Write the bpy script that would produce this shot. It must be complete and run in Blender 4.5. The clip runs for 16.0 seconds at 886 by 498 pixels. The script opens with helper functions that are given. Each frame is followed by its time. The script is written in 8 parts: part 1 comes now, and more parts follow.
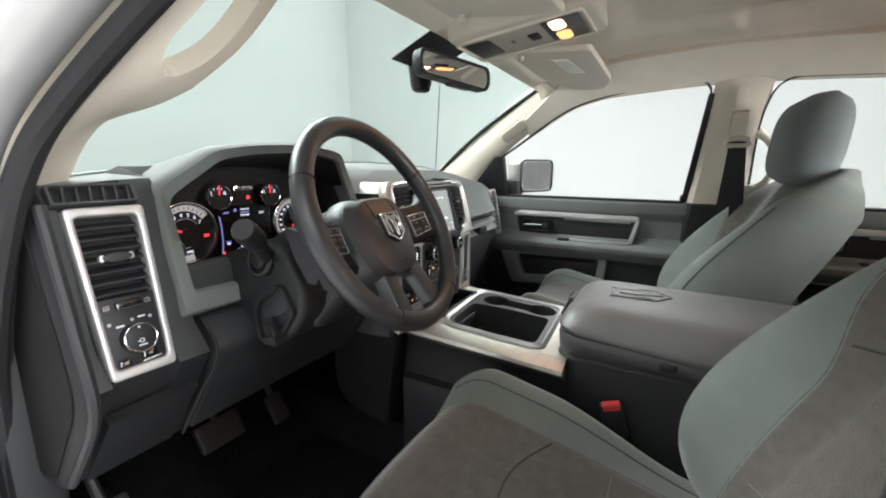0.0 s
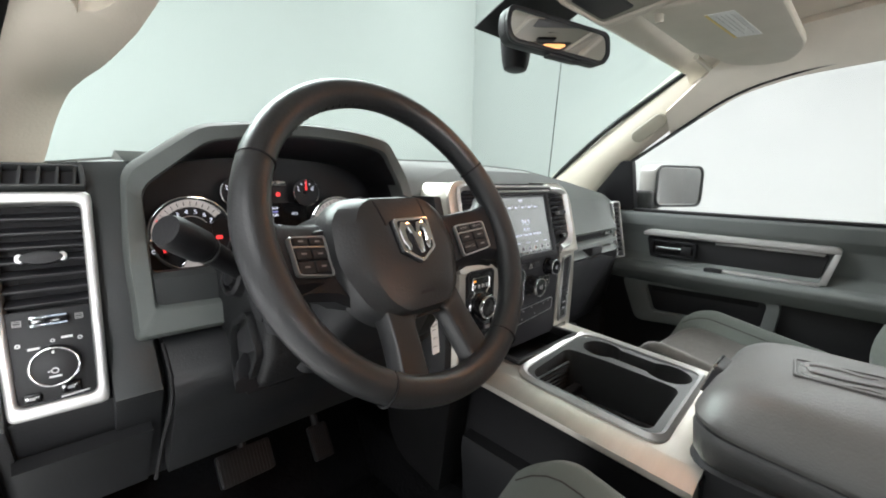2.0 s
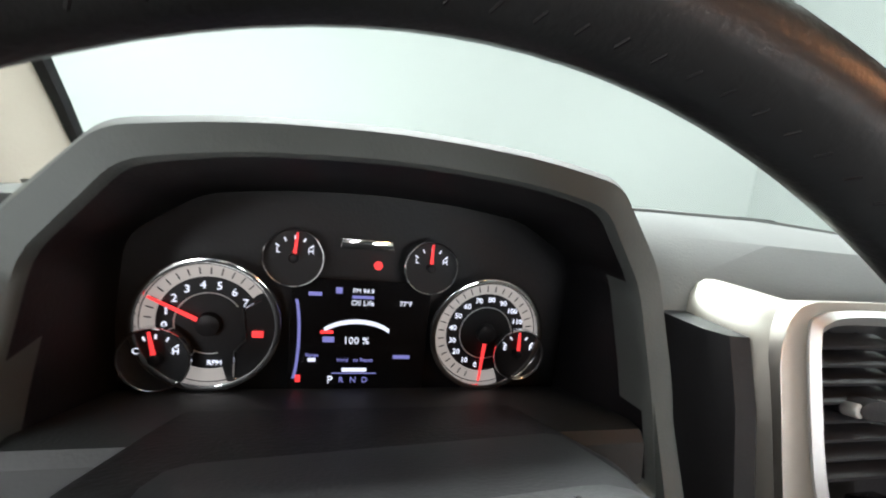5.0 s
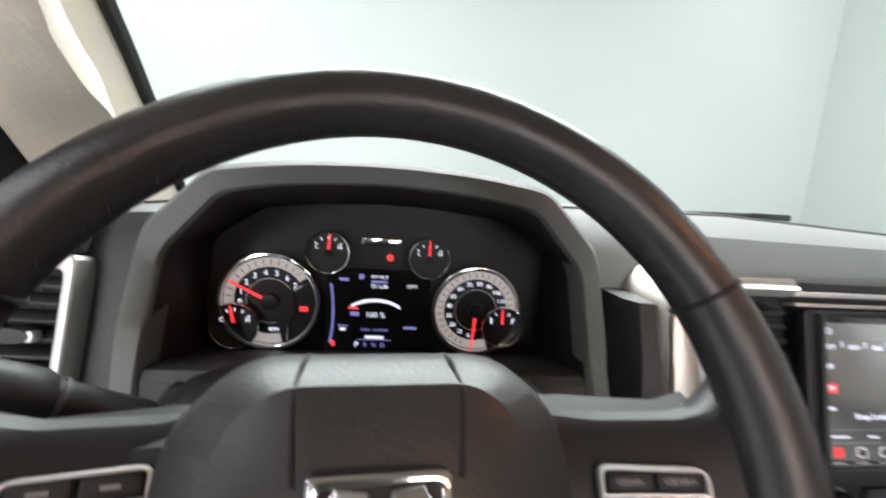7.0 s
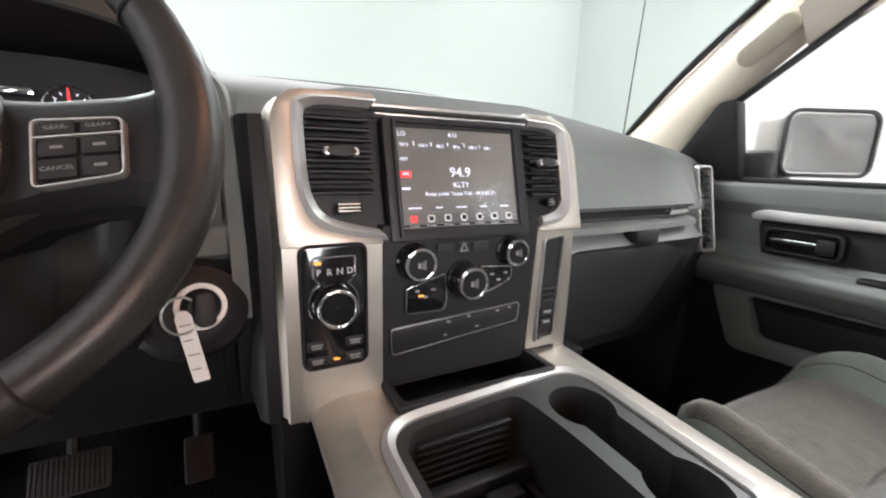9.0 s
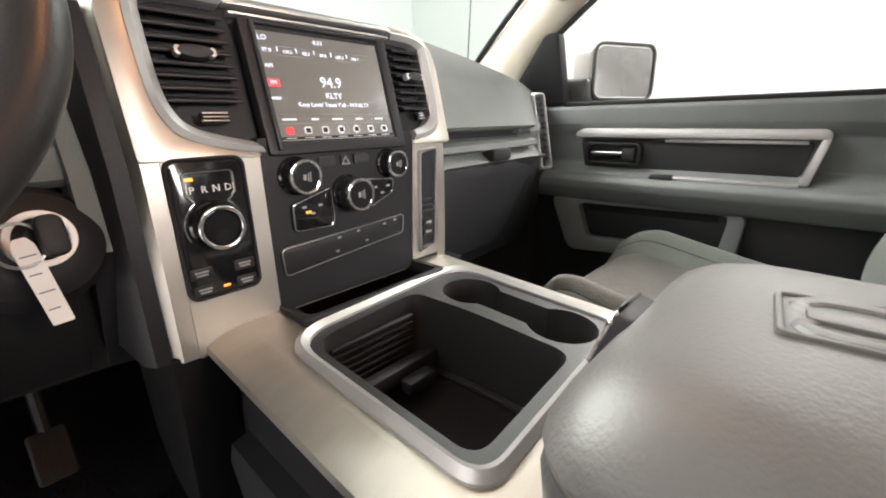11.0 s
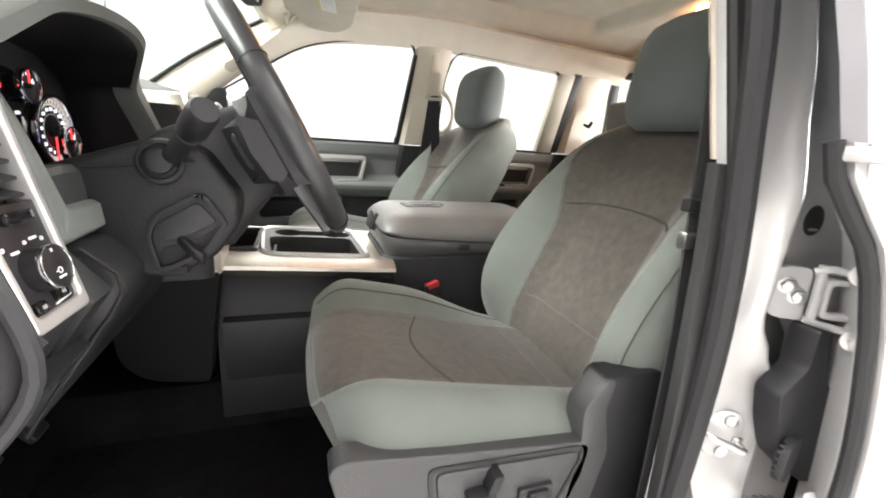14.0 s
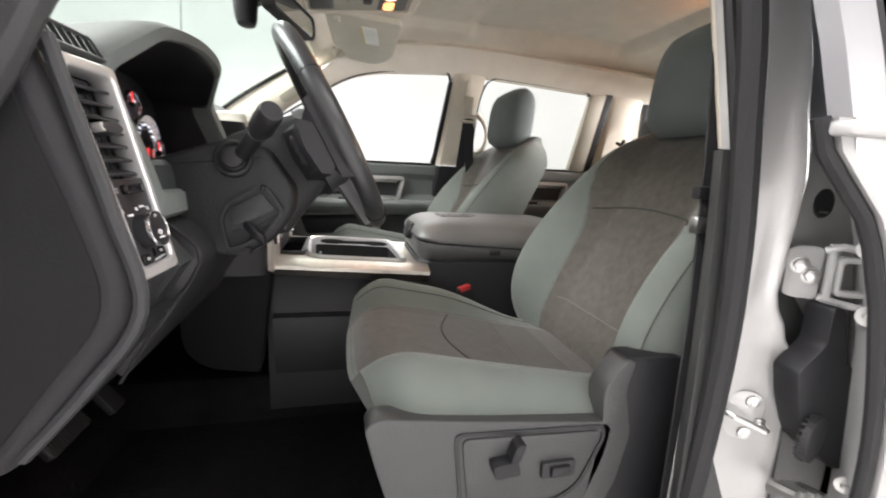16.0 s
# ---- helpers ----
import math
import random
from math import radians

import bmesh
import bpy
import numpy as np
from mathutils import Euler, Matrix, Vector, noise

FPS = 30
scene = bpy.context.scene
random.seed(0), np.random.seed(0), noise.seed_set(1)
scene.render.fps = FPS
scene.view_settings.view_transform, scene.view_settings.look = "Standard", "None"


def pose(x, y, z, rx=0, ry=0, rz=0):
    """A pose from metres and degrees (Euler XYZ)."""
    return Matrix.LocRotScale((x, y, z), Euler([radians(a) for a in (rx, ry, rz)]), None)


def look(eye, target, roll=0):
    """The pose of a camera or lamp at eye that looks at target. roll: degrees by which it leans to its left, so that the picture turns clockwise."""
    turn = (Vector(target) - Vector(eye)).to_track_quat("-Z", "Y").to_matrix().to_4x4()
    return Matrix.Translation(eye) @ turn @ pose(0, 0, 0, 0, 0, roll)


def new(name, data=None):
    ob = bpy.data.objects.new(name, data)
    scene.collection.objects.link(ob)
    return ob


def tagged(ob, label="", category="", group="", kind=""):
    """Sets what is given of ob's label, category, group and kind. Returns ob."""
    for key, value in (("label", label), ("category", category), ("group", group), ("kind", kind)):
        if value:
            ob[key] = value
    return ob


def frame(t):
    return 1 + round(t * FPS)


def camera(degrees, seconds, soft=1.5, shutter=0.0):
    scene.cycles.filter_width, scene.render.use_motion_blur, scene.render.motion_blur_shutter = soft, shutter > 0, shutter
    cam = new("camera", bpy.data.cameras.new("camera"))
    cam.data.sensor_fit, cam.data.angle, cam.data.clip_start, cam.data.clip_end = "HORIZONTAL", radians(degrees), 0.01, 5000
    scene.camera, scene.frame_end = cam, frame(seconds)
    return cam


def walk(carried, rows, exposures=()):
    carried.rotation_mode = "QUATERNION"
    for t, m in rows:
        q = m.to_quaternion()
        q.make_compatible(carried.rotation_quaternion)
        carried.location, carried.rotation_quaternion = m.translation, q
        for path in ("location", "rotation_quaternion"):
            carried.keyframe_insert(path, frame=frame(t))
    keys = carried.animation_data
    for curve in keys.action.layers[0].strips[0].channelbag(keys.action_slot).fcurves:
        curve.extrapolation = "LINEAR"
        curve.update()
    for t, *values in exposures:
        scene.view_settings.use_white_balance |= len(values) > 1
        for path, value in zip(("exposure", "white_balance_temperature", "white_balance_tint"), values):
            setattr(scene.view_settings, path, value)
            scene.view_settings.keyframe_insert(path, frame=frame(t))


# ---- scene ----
cam = camera(93.5, 16.0, 1.9, 0.5)
K = 1.15  # metres per unit of the plan below
PATH = [
    (0, (-0.932, -0.539, 1.362), (0.788, 0.401, 0.964), 0.2),
    (0.5, (-0.919, -0.462, 1.36), (0.85, 0.397, 0.996), 0.9),
    (1, (-0.86, -0.423, 1.34), (0.754, 0.715, 1.021), -0.0),
    (1.5, (-0.727, -0.464, 1.337), (0.712, 0.88, 0.987), 0.1),
    (2, (-0.689, -0.492, 1.332), (0.678, 0.928, 0.992), 1.0),
    (2.5, (-0.692, -0.505, 1.335), (0.659, 0.933, 1.009), 1.9),
    (3, (-0.691, -0.499, 1.329), (0.674, 0.923, 0.996), 2.9),
    (3.5, (-0.664, -0.455, 1.319), (0.709, 0.956, 0.969), 4.4),
    (4, (-0.57, -0.309, 1.333), (0.74, 1.16, 0.982), 6.9),
    (4.5, (-0.489, -0.184, 1.363), (0.351, 1.605, 1.06), 8.2),
    (4.7, (-0.464, -0.176, 1.368), (0.149, 1.701, 1.047), 7.6),
    (6.8, (-0.43, -0.274, 1.389), (-0.247, 1.694, 1.083), 3.7),
    (7, (-0.423, -0.288, 1.385), (-0.186, 1.672, 1.067), 4.1),
    (7.5, (-0.365, -0.328, 1.346), (0.15, 1.571, 0.987), 4.4),
    (8, (-0.276, -0.376, 1.286), (0.404, 1.47, 0.926), 3.4),
    (8.5, (-0.252, -0.412, 1.268), (0.554, 1.382, 0.902), 2.4),
    (9, (-0.246, -0.444, 1.26), (0.656, 1.292, 0.845), 1.5),
    (9.5, (-0.247, -0.462, 1.25), (0.785, 1.173, 0.737), 1.3),
    (9.7, (-0.254, -0.463, 1.244), (0.846, 1.111, 0.685), 1.6),
    (11.8, (-0.366, -0.412, 1.193), (1.271, 0.567, 0.589), -0.8),
    (12, (-0.401, -0.391, 1.199), (1.306, 0.436, 0.565), 0.5),
    (12.5, (-0.568, -0.388, 1.184), (1.311, -0.041, 0.592), 1.1),
    (13, (-0.845, -0.338, 1.177), (1.057, -0.531, 0.589), 2.5),
    (13.5, (-1.017, -0.22, 1.248), (0.838, -0.731, 0.704), 3.7),
    (14, (-1.084, -0.184, 1.276), (0.74, -0.822, 0.759), 3.9),
    (14.5, (-1.11, -0.174, 1.271), (0.7, -0.858, 0.763), 4.0),
    (15, (-1.123, -0.167, 1.263), (0.691, -0.857, 0.778), 4.0),
    (15.5, (-1.135, -0.162, 1.244), (0.698, -0.817, 0.785), 3.8),
    (16, (-1.158, -0.18, 1.233), (0.747, -0.645, 0.842), 2.7),
]
walk(cam, [(t, look(Vector(eye) * K, Vector(target) * K, roll)) for t, eye, target, roll in PATH], ((0.0, 0.22, 6220, 10), (2.5, 0.18, 6220, 10), (4.5, 0.32, 6220, 10), (7.0, 0.31, 6300, 15), (8.0, 0.42, 6340, 16), (9.5, 0.5, 6420, 17), (12.0, 1.02, 6800, 14), (12.9, 1.26, 6800, 15), (13.8, 1.02, 6650, 14), (14.5, 0.90, 6580, 14), (15.2, 0.69, 6530, 15), (16.0, 0.53, 6500, 15)))


# ---- world and light ----
world = bpy.data.worlds.new("studio_air")
scene.world = world
world.use_nodes = True
world.node_tree.nodes["Background"].inputs[0].default_value = (0.9, 0.95, 1.0, 1)
world.node_tree.nodes["Background"].inputs[1].default_value = 0.15


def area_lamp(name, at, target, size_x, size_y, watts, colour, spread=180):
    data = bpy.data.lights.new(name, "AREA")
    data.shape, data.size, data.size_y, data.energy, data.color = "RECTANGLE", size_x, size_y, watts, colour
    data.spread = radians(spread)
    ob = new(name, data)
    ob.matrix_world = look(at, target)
    return tagged(ob, "large white softbox lamp, added out of view to light studio and cab", "studio lamp", "studio lamps")


# Four softboxes under the ceiling for the general studio light.
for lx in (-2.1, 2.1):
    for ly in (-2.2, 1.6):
        area_lamp("added_softbox", (lx, ly, 3.55), (lx * 1.0, ly + 0.001, 0), 1.6, 2.6, 29 if lx > 0 else 52, (1.0, 0.99, 0.97), 110 if lx > 0 else 168)
# Unseen softboxes, added to fill the cab from front, sides and rear, one low.
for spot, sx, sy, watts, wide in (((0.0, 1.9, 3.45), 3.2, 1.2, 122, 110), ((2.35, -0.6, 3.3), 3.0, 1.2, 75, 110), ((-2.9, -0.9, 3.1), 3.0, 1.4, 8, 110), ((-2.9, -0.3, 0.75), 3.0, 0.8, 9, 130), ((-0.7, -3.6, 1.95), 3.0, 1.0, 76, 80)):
    area_lamp("added_softbox", spot, (0.0, -0.35, 1.30), sx, sy, watts, (1.0, 0.99, 0.97), wide)

# the car's own rear dome lamp, warm and small
dome_data = bpy.data.lights.new("dome_bulb", "AREA")
dome_data.shape, dome_data.size, dome_data.size_y = "RECTANGLE", 0.13, 0.07
dome_data.energy, dome_data.color, dome_data.spread = 0.5, (1.0, 0.40, 0.14), radians(50)
dome_bulb = new("dome_bulb", dome_data)
dome_bulb.matrix_world = look((0.0, -1.61, 1.966), (-0.50, -0.19, 1.36))
tagged(dome_bulb, "warm bulb of the rear dome lamp", "bulb")
# the amber bulbs behind the two reading lamps of the overhead console
map_data = bpy.data.lights.new("reading_bulb", "AREA")
map_data.shape, map_data.size, map_data.size_y = "RECTANGLE", 0.13, 0.035
map_data.energy, map_data.color, map_data.spread = 0.20, (1.0, 0.40, 0.15), radians(110)
map_bulb = new("reading_bulb", map_data)
map_bulb.matrix_world = look((0.032, -0.348, 1.868), (-0.42, -0.28, 1.30))
tagged(map_bulb, "amber bulb of the overhead reading lamps", "bulb")


# ---- mesh helpers ----
ORIGIN = {}
SHARP = radians(32)


def thing(name, at, label, category, group="", kind=""):
    ob = new(name)
    ob.empty_display_size = 0.05
    ob.location = Vector(at) * K
    ORIGIN[ob.name] = Vector(at) * K
    return tagged(ob, label, category, group, kind)


def part(name, bm, material, parent=None, label="", sharp=SHARP, recalc=True):
    if recalc:
        bmesh.ops.recalc_face_normals(bm, faces=bm.faces)
    me = bpy.data.meshes.new(name)
    base = ORIGIN.get(parent.name, Vector()) if parent else Vector()
    bm.transform(Matrix.Translation(-base) @ Matrix.Scale(K, 4))
    for f in bm.faces:
        f.smooth = True
    bm.to_mesh(me)
    bm.free()
    me.set_sharp_from_angle(angle=sharp)
    me.materials.append(material)
    ob = new(name, me)
    if parent:
        ob.parent = parent
        ORIGIN[ob.name] = base
    if label:
        ob["label"] = label
    return ob


def setting(name, bm, material, label, category, sharp=SHARP):
    return tagged(part(name, bm, material, None, label, sharp), label, category, kind="structure")


def basis(origin, right, up):
    r, u = Vector(right).normalized(), Vector(up).normalized()
    n = r.cross(u).normalized()
    u = n.cross(r)
    m = Matrix((r, u, n)).transposed().to_4x4()
    m.translation = Vector(origin)
    return m


def put(bm, m):
    bm.transform(m)
    return bm


def merge(*bms):
    out = bmesh.new()
    for b in bms:
        me = bpy.data.meshes.new("tmp")
        b.to_mesh(me)
        b.free()
        out.from_mesh(me)
        bpy.data.meshes.remove(me)
    return out


def bevel_all(bm, width, seg=2, angle=25):
    if width <= 0:
        return bm
    bmesh.ops.recalc_face_normals(bm, faces=bm.faces)
    edges = [e for e in bm.edges if len(e.link_faces) == 2 and e.calc_face_angle(0) > radians(angle)]
    bmesh.ops.bevel(bm, geom=edges, offset=width, segments=seg, affect="EDGES", profile=0.5, clamp_overlap=True)
    return bm


def axis3(axis, a, b, c):
    """A point from two plane coordinates and one along the axis."""
    return {"x": (c, a, b), "y": (a, c, b), "z": (a, b, c)}[axis]


def prism(pts, axis, lo, hi, bevel=0.0, seg=2, angle=25):
    bm = bmesh.new()
    low = [bm.verts.new(axis3(axis, p[0], p[1], lo)) for p in pts]
    top = [bm.verts.new(axis3(axis, p[0], p[1], hi)) for p in pts]
    n = len(pts)
    bm.faces.new(low), bm.faces.new(top[::-1])
    for i in range(n):
        bm.faces.new((low[i], top[i], top[(i + 1) % n], low[(i + 1) % n]))
    return bevel_all(bm, bevel, seg, angle)


def box(x0, x1, y0, y1, z0, z1, bevel=0.0, seg=2):
    return prism([(x0, y0), (x1, y0), (x1, y1), (x0, y1)], "z", z0, z1, bevel, seg)


def rrect(x0, x1, y0, y1, r, n=4):
    pts = []
    for cx, cy, a in ((x1 - r, y1 - r, 0), (x0 + r, y1 - r, 90), (x0 + r, y0 + r, 180), (x1 - r, y0 + r, 270)):
        for i in range(n + 1):
            t = radians(a + 90 * i / n)
            pts.append((cx + r * math.cos(t), cy + r * math.sin(t)))
    return pts


def rpoly(corners, r, n=3):
    """A polygon with rounded corners; r is one radius or one for each corner."""
    out = []
    m = len(corners)
    for i, c in enumerate(corners):
        c = Vector(c)
        a, b = Vector(corners[i - 1]) - c, Vector(corners[(i + 1) % m]) - c
        d = r[i] if isinstance(r, (list, tuple)) else r
        d = min(d, a.length * 0.48, b.length * 0.48)
        p, q = c + a.normalized() * d, c + b.normalized() * d
        for k in range(n + 1):
            t = k / n
            out.append(tuple((1 - t) ** 2 * p + 2 * t * (1 - t) * c + t * t * q))
    return out


def circle(cx, cy, r, n=32, ry=None):
    return [(cx + r * math.cos(2 * math.pi * i / n), cy + (ry or r) * math.sin(2 * math.pi * i / n)) for i in range(n)]


def ring(outer, inner, axis, lo, hi, bevel=0.0, seg=2):
    """A frame between two loops of as many points."""
    bm = bmesh.new()
    n = len(outer)
    loops = [[bm.verts.new(axis3(axis, p[0], p[1], h)) for p in pts] for pts, h in ((outer, lo), (outer, hi), (inner, hi), (inner, lo))]
    for k in range(4):
        a, b = loops[k], loops[(k + 1) % 4]
        for i in range(n):
            bm.faces.new((a[i], a[(i + 1) % n], b[(i + 1) % n], b[i]))
    return bevel_all(bm, bevel, seg, 50)


def loft(rings, cap=True, closed=True):
    bm = bmesh.new()
    rows = [[bm.verts.new(p) for p in r] for r in rings]
    n = len(rows[0])
    for a, b in zip(rows, rows[1:]):
        for i in range(n if closed else n - 1):
            bm.faces.new((a[i], a[(i + 1) % n], b[(i + 1) % n], b[i]))
    if cap:
        bm.faces.new(rows[0][::-1]), bm.faces.new(rows[-1])
    return bm


def curve_points(pts, steps=8, closed=False):
    """A Catmull-Rom curve through the points."""
    p = [Vector(q) for q in pts]
    n = len(p)
    out = []
    for i in range(n if closed else n - 1):
        a = p[i - 1] if closed or i > 0 else p[0] * 2 - p[1]
        b, c = p[i], p[(i + 1) % n]
        d = p[(i + 2) % n] if closed or i + 2 < n else c * 2 - b
        for k in range(steps):
            t = k / steps
            out.append(0.5 * ((2 * b) + (c - a) * t + (2 * a - 5 * b + 4 * c - d) * t * t + (3 * b - a - 3 * c + d) * t ** 3))
    if not closed:
        out.append(p[-1])
    return out


def tube(pts, r, sides=8, closed=False, up=(0, 0, 1), flat=1.0, steps=0):
    """A rod along points; r is a radius or one for each point. flat squeezes it along its own up."""
    p = curve_points(pts, steps, closed) if steps else [Vector(q) for q in pts]
    rings, n = [], len(p)
    if steps and isinstance(r, (list, tuple)):
        r = [r[i // steps] + (r[min(len(r) - 1, i // steps + 1)] - r[i // steps]) * (i % steps) / steps for i in range(n)]
    for i, q in enumerate(p):
        a = p[i - 1] if (closed or i) else q
        b = p[(i + 1) % n] if (closed or i < n - 1) else q
        d = (b - a).normalized()
        side = d.cross(Vector(up))
        side = side.normalized() if side.length > 1e-5 else Vector((1, 0, 0))
        top = side.cross(d)
        rad = r[i] if isinstance(r, (list, tuple)) else r
        rings.append([q + side * rad * math.cos(2 * math.pi * k / sides) + top * rad * flat * math.sin(2 * math.pi * k / sides) for k in range(sides)])
    if closed:
        rings.append(rings[0])
    bm = loft(rings, cap=not closed)
    if closed:
        bmesh.ops.remove_doubles(bm, verts=bm.verts, dist=1e-6)
    return bm


def sheet(fn, nu, nv, thick=0.0):
    """A surface fn(u, v) for u, v from 0 to 1, with a thickness below it."""
    bm = bmesh.new()
    rows = [[bm.verts.new(fn(i / nu, j / nv)) for j in range(nv + 1)] for i in range(nu + 1)]
    for i in range(nu):
        for j in range(nv):
            bm.faces.new((rows[i][j], rows[i + 1][j], rows[i + 1][j + 1], rows[i][j + 1]))
    if thick:
        bmesh.ops.recalc_face_normals(bm, faces=bm.faces)
        bmesh.ops.solidify(bm, geom=bm.faces[:], thickness=thick)
    return bm


def revolve(profile, n=32):
    """A turned body round the local z axis from (radius, height) pairs."""
    bm = loft([[(r * math.cos(2 * math.pi * i / n), r * math.sin(2 * math.pi * i / n), h) for i in range(n)] for r, h in profile])
    return bm


def letters(text, size, m, material, parent, name="lettering", depth=0.0006, align="CENTER"):
    """Words in the built-in font, laid on a plane m (right, up, outwards)."""
    cu = bpy.data.curves.new("words", "FONT")
    cu.body, cu.size, cu.align_x, cu.align_y, cu.extrude, cu.resolution_u = text, size, align, "CENTER", depth, 2
    ob = bpy.data.objects.new("words", cu)
    me = bpy.data.meshes.new_from_object(ob)
    bm = bmesh.new()
    bm.from_mesh(me)
    bpy.data.objects.remove(ob)
    bpy.data.meshes.remove(me)
    bpy.data.curves.remove(cu)
    return part(name, put(bm, m), material, parent)


def shift(m, u, v, w=0.0):
    return m @ Matrix.Translation((u, v, w))


# ---- materials ----
def surface(name, colour, rough, metal=0.0, grain=0.0, grain_size=0.001, stain=0.06, stain_size=0.08, sheen=0.0, spec=0.5, coat=0.0, streak=None, weave=False):
    """A plain surface with two scales of variation and fine relief."""
    mat = bpy.data.materials.new(name)
    mat.use_nodes = True
    nt = mat.node_tree
    b = nt.nodes["Principled BSDF"]
    b.inputs["Roughness"].default_value, b.inputs["Metallic"].default_value = rough, metal
    b.inputs["Specular IOR Level"].default_value = spec
    b.inputs["Sheen Weight"].default_value, b.inputs["Coat Weight"].default_value = sheen, coat
    b.inputs["Sheen Roughness"].default_value = 0.4
    co = nt.nodes.new("ShaderNodeTexCoord")
    space = co.outputs["Object"]
    if streak:
        mp = nt.nodes.new("ShaderNodeMapping")
        mp.inputs["Scale"].default_value = streak
        nt.links.new(space, mp.inputs[0])
        space = mp.outputs[0]
    big, fine = nt.nodes.new("ShaderNodeTexNoise"), nt.nodes.new("ShaderNodeTexNoise")
    big.inputs["Scale"].default_value, big.inputs["Detail"].default_value = 1 / stain_size, 5
    fine.inputs["Scale"].default_value, fine.inputs["Detail"].default_value = 0.35 / grain_size, 2
    nt.links.new(space, big.inputs["Vector"]), nt.links.new(space, fine.inputs["Vector"])
    ramp = nt.nodes.new("ShaderNodeMapRange")
    ramp.inputs[1].default_value, ramp.inputs[2].default_value = 0.3, 0.7
    ramp.inputs[3].default_value, ramp.inputs[4].default_value = 1 - stain, 1 + stain
    nt.links.new(big.outputs[0], ramp.inputs[0])
    mul = nt.nodes.new("ShaderNodeMix")
    mul.data_type, mul.blend_type = "RGBA", "MULTIPLY"
    mul.inputs[0].default_value = 1
    mul.inputs[6].default_value = (*colour, 1)
    comb = nt.nodes.new("ShaderNodeCombineColor")
    for i in range(3):
        nt.links.new(ramp.outputs[0], comb.inputs[i])
    nt.links.new(comb.outputs[0], mul.inputs[7])
    nt.links.new(mul.outputs[2], b.inputs["Base Color"])
    rr = nt.nodes.new("ShaderNodeMapRange")
    rr.inputs[3].default_value, rr.inputs[4].default_value = rough * 0.85, min(1, rough * 1.15)
    nt.links.new(big.outputs[0], rr.inputs[0])
    nt.links.new(rr.outputs[0], b.inputs["Roughness"])
    if grain:
        src = fine.outputs[0]
        if weave:
            vor = nt.nodes.new("ShaderNodeTexVoronoi")
            vor.inputs["Scale"].default_value = 1 / grain_size
            nt.links.new(space, vor.inputs["Vector"])
            src = vor.outputs[0]
        bump = nt.nodes.new("ShaderNodeBump")
        bump.inputs["Strength"].default_value, bump.inputs["Distance"].default_value = grain, grain_size
        nt.links.new(src, bump.inputs["Height"])
        nt.links.new(bump.outputs[0], b.inputs["Normal"])
    return mat


def glowing(name, colour, strength, rough=0.5, metal=0.0):
    mat = bpy.data.materials.new(name)
    mat.use_nodes = True
    b = mat.node_tree.nodes["Principled BSDF"]
    b.inputs["Base Color"].default_value = (*[c * 0.3 for c in colour], 1)
    b.inputs["Emission Color"].default_value, b.inputs["Emission Strength"].default_value = (*colour, 1), strength
    b.inputs["Roughness"].default_value, b.inputs["Metallic"].default_value = rough, metal
    return mat


def pane_glass(name, tint, gloss=1.0):
    """Thin window glass: lets light through with a tint and mirrors a little."""
    mat = bpy.data.materials.new(name)
    mat.use_nodes = True
    nt = mat.node_tree
    nt.nodes.remove(nt.nodes["Principled BSDF"])
    clear, shine, mix, face, power, scale = (nt.nodes.new("ShaderNode" + n) for n in ("BsdfTransparent", "BsdfGlossy", "MixShader", "LayerWeight", "Math", "Math"))
    clear.inputs[0].default_value = (*tint, 1)
    shine.inputs["Roughness"].default_value = 0.02
    power.operation, scale.operation = "POWER", "MULTIPLY_ADD"
    power.inputs[1].default_value = 5
    scale.inputs[1].default_value, scale.inputs[2].default_value = 0.5 * gloss, 0.035 * gloss
    nt.links.new(face.outputs["Facing"], power.inputs[0])
    nt.links.new(power.outputs[0], scale.inputs[0])
    nt.links.new(scale.outputs[0], mix.inputs[0])
    nt.links.new(clear.outputs[0], mix.inputs[1]), nt.links.new(shine.outputs[0], mix.inputs[2])
    nt.links.new(mix.outputs[0], nt.nodes["Material Output"].inputs[0])
    return mat


M_DASH = surface("soft_dash_plastic", (0.030, 0.033, 0.033), 0.56, grain=0.3, grain_size=0.0008, stain=0.08)
M_DASH_TOP = surface("soft_dash_pad", (0.118, 0.130, 0.122), 0.72, grain=0.3, grain_size=0.0008, stain=0.08)
M_DARK = surface("dark_trim_plastic", (0.017, 0.0175, 0.019), 0.55, spec=0.36, grain=0.3, grain_size=0.0008)
M_FOOT = surface("black_foot_panel", (0.0075, 0.0075, 0.0078), 0.7, spec=0.13, grain=0.3, grain_size=0.001)
M_GREY = surface("grey_trim_plastic", (0.037, 0.038, 0.038), 0.5, grain=0.4, grain_size=0.0014)
M_DOOR = surface("grey_door_trim", (0.145, 0.160, 0.155), 0.66, grain=0.3, grain_size=0.0008, stain=0.08)
M_PLUM = surface("dark_plum_plastic", (0.0105, 0.0100, 0.0112), 0.58, spec=0.24, grain=0.35, grain_size=0.0012)
M_GREY2 = surface("charcoal_plastic", (0.0105, 0.0110, 0.0118), 0.55, spec=0.30, grain=0.4, grain_size=0.0013)
M_BLACK = surface("black_satin_plastic", (0.011, 0.011, 0.0125), 0.50, spec=0.32, grain=0.2, grain_size=0.001)
M_GLOSS = surface("piano_black", (0.008, 0.008, 0.009), 0.12, stain=0.1, coat=0.3)
# Near black, for real black parts and for plates standing in for shaded openings.
M_HOLE = surface("black_plastic_and_gaps", (0.004, 0.004, 0.005), 0.8)
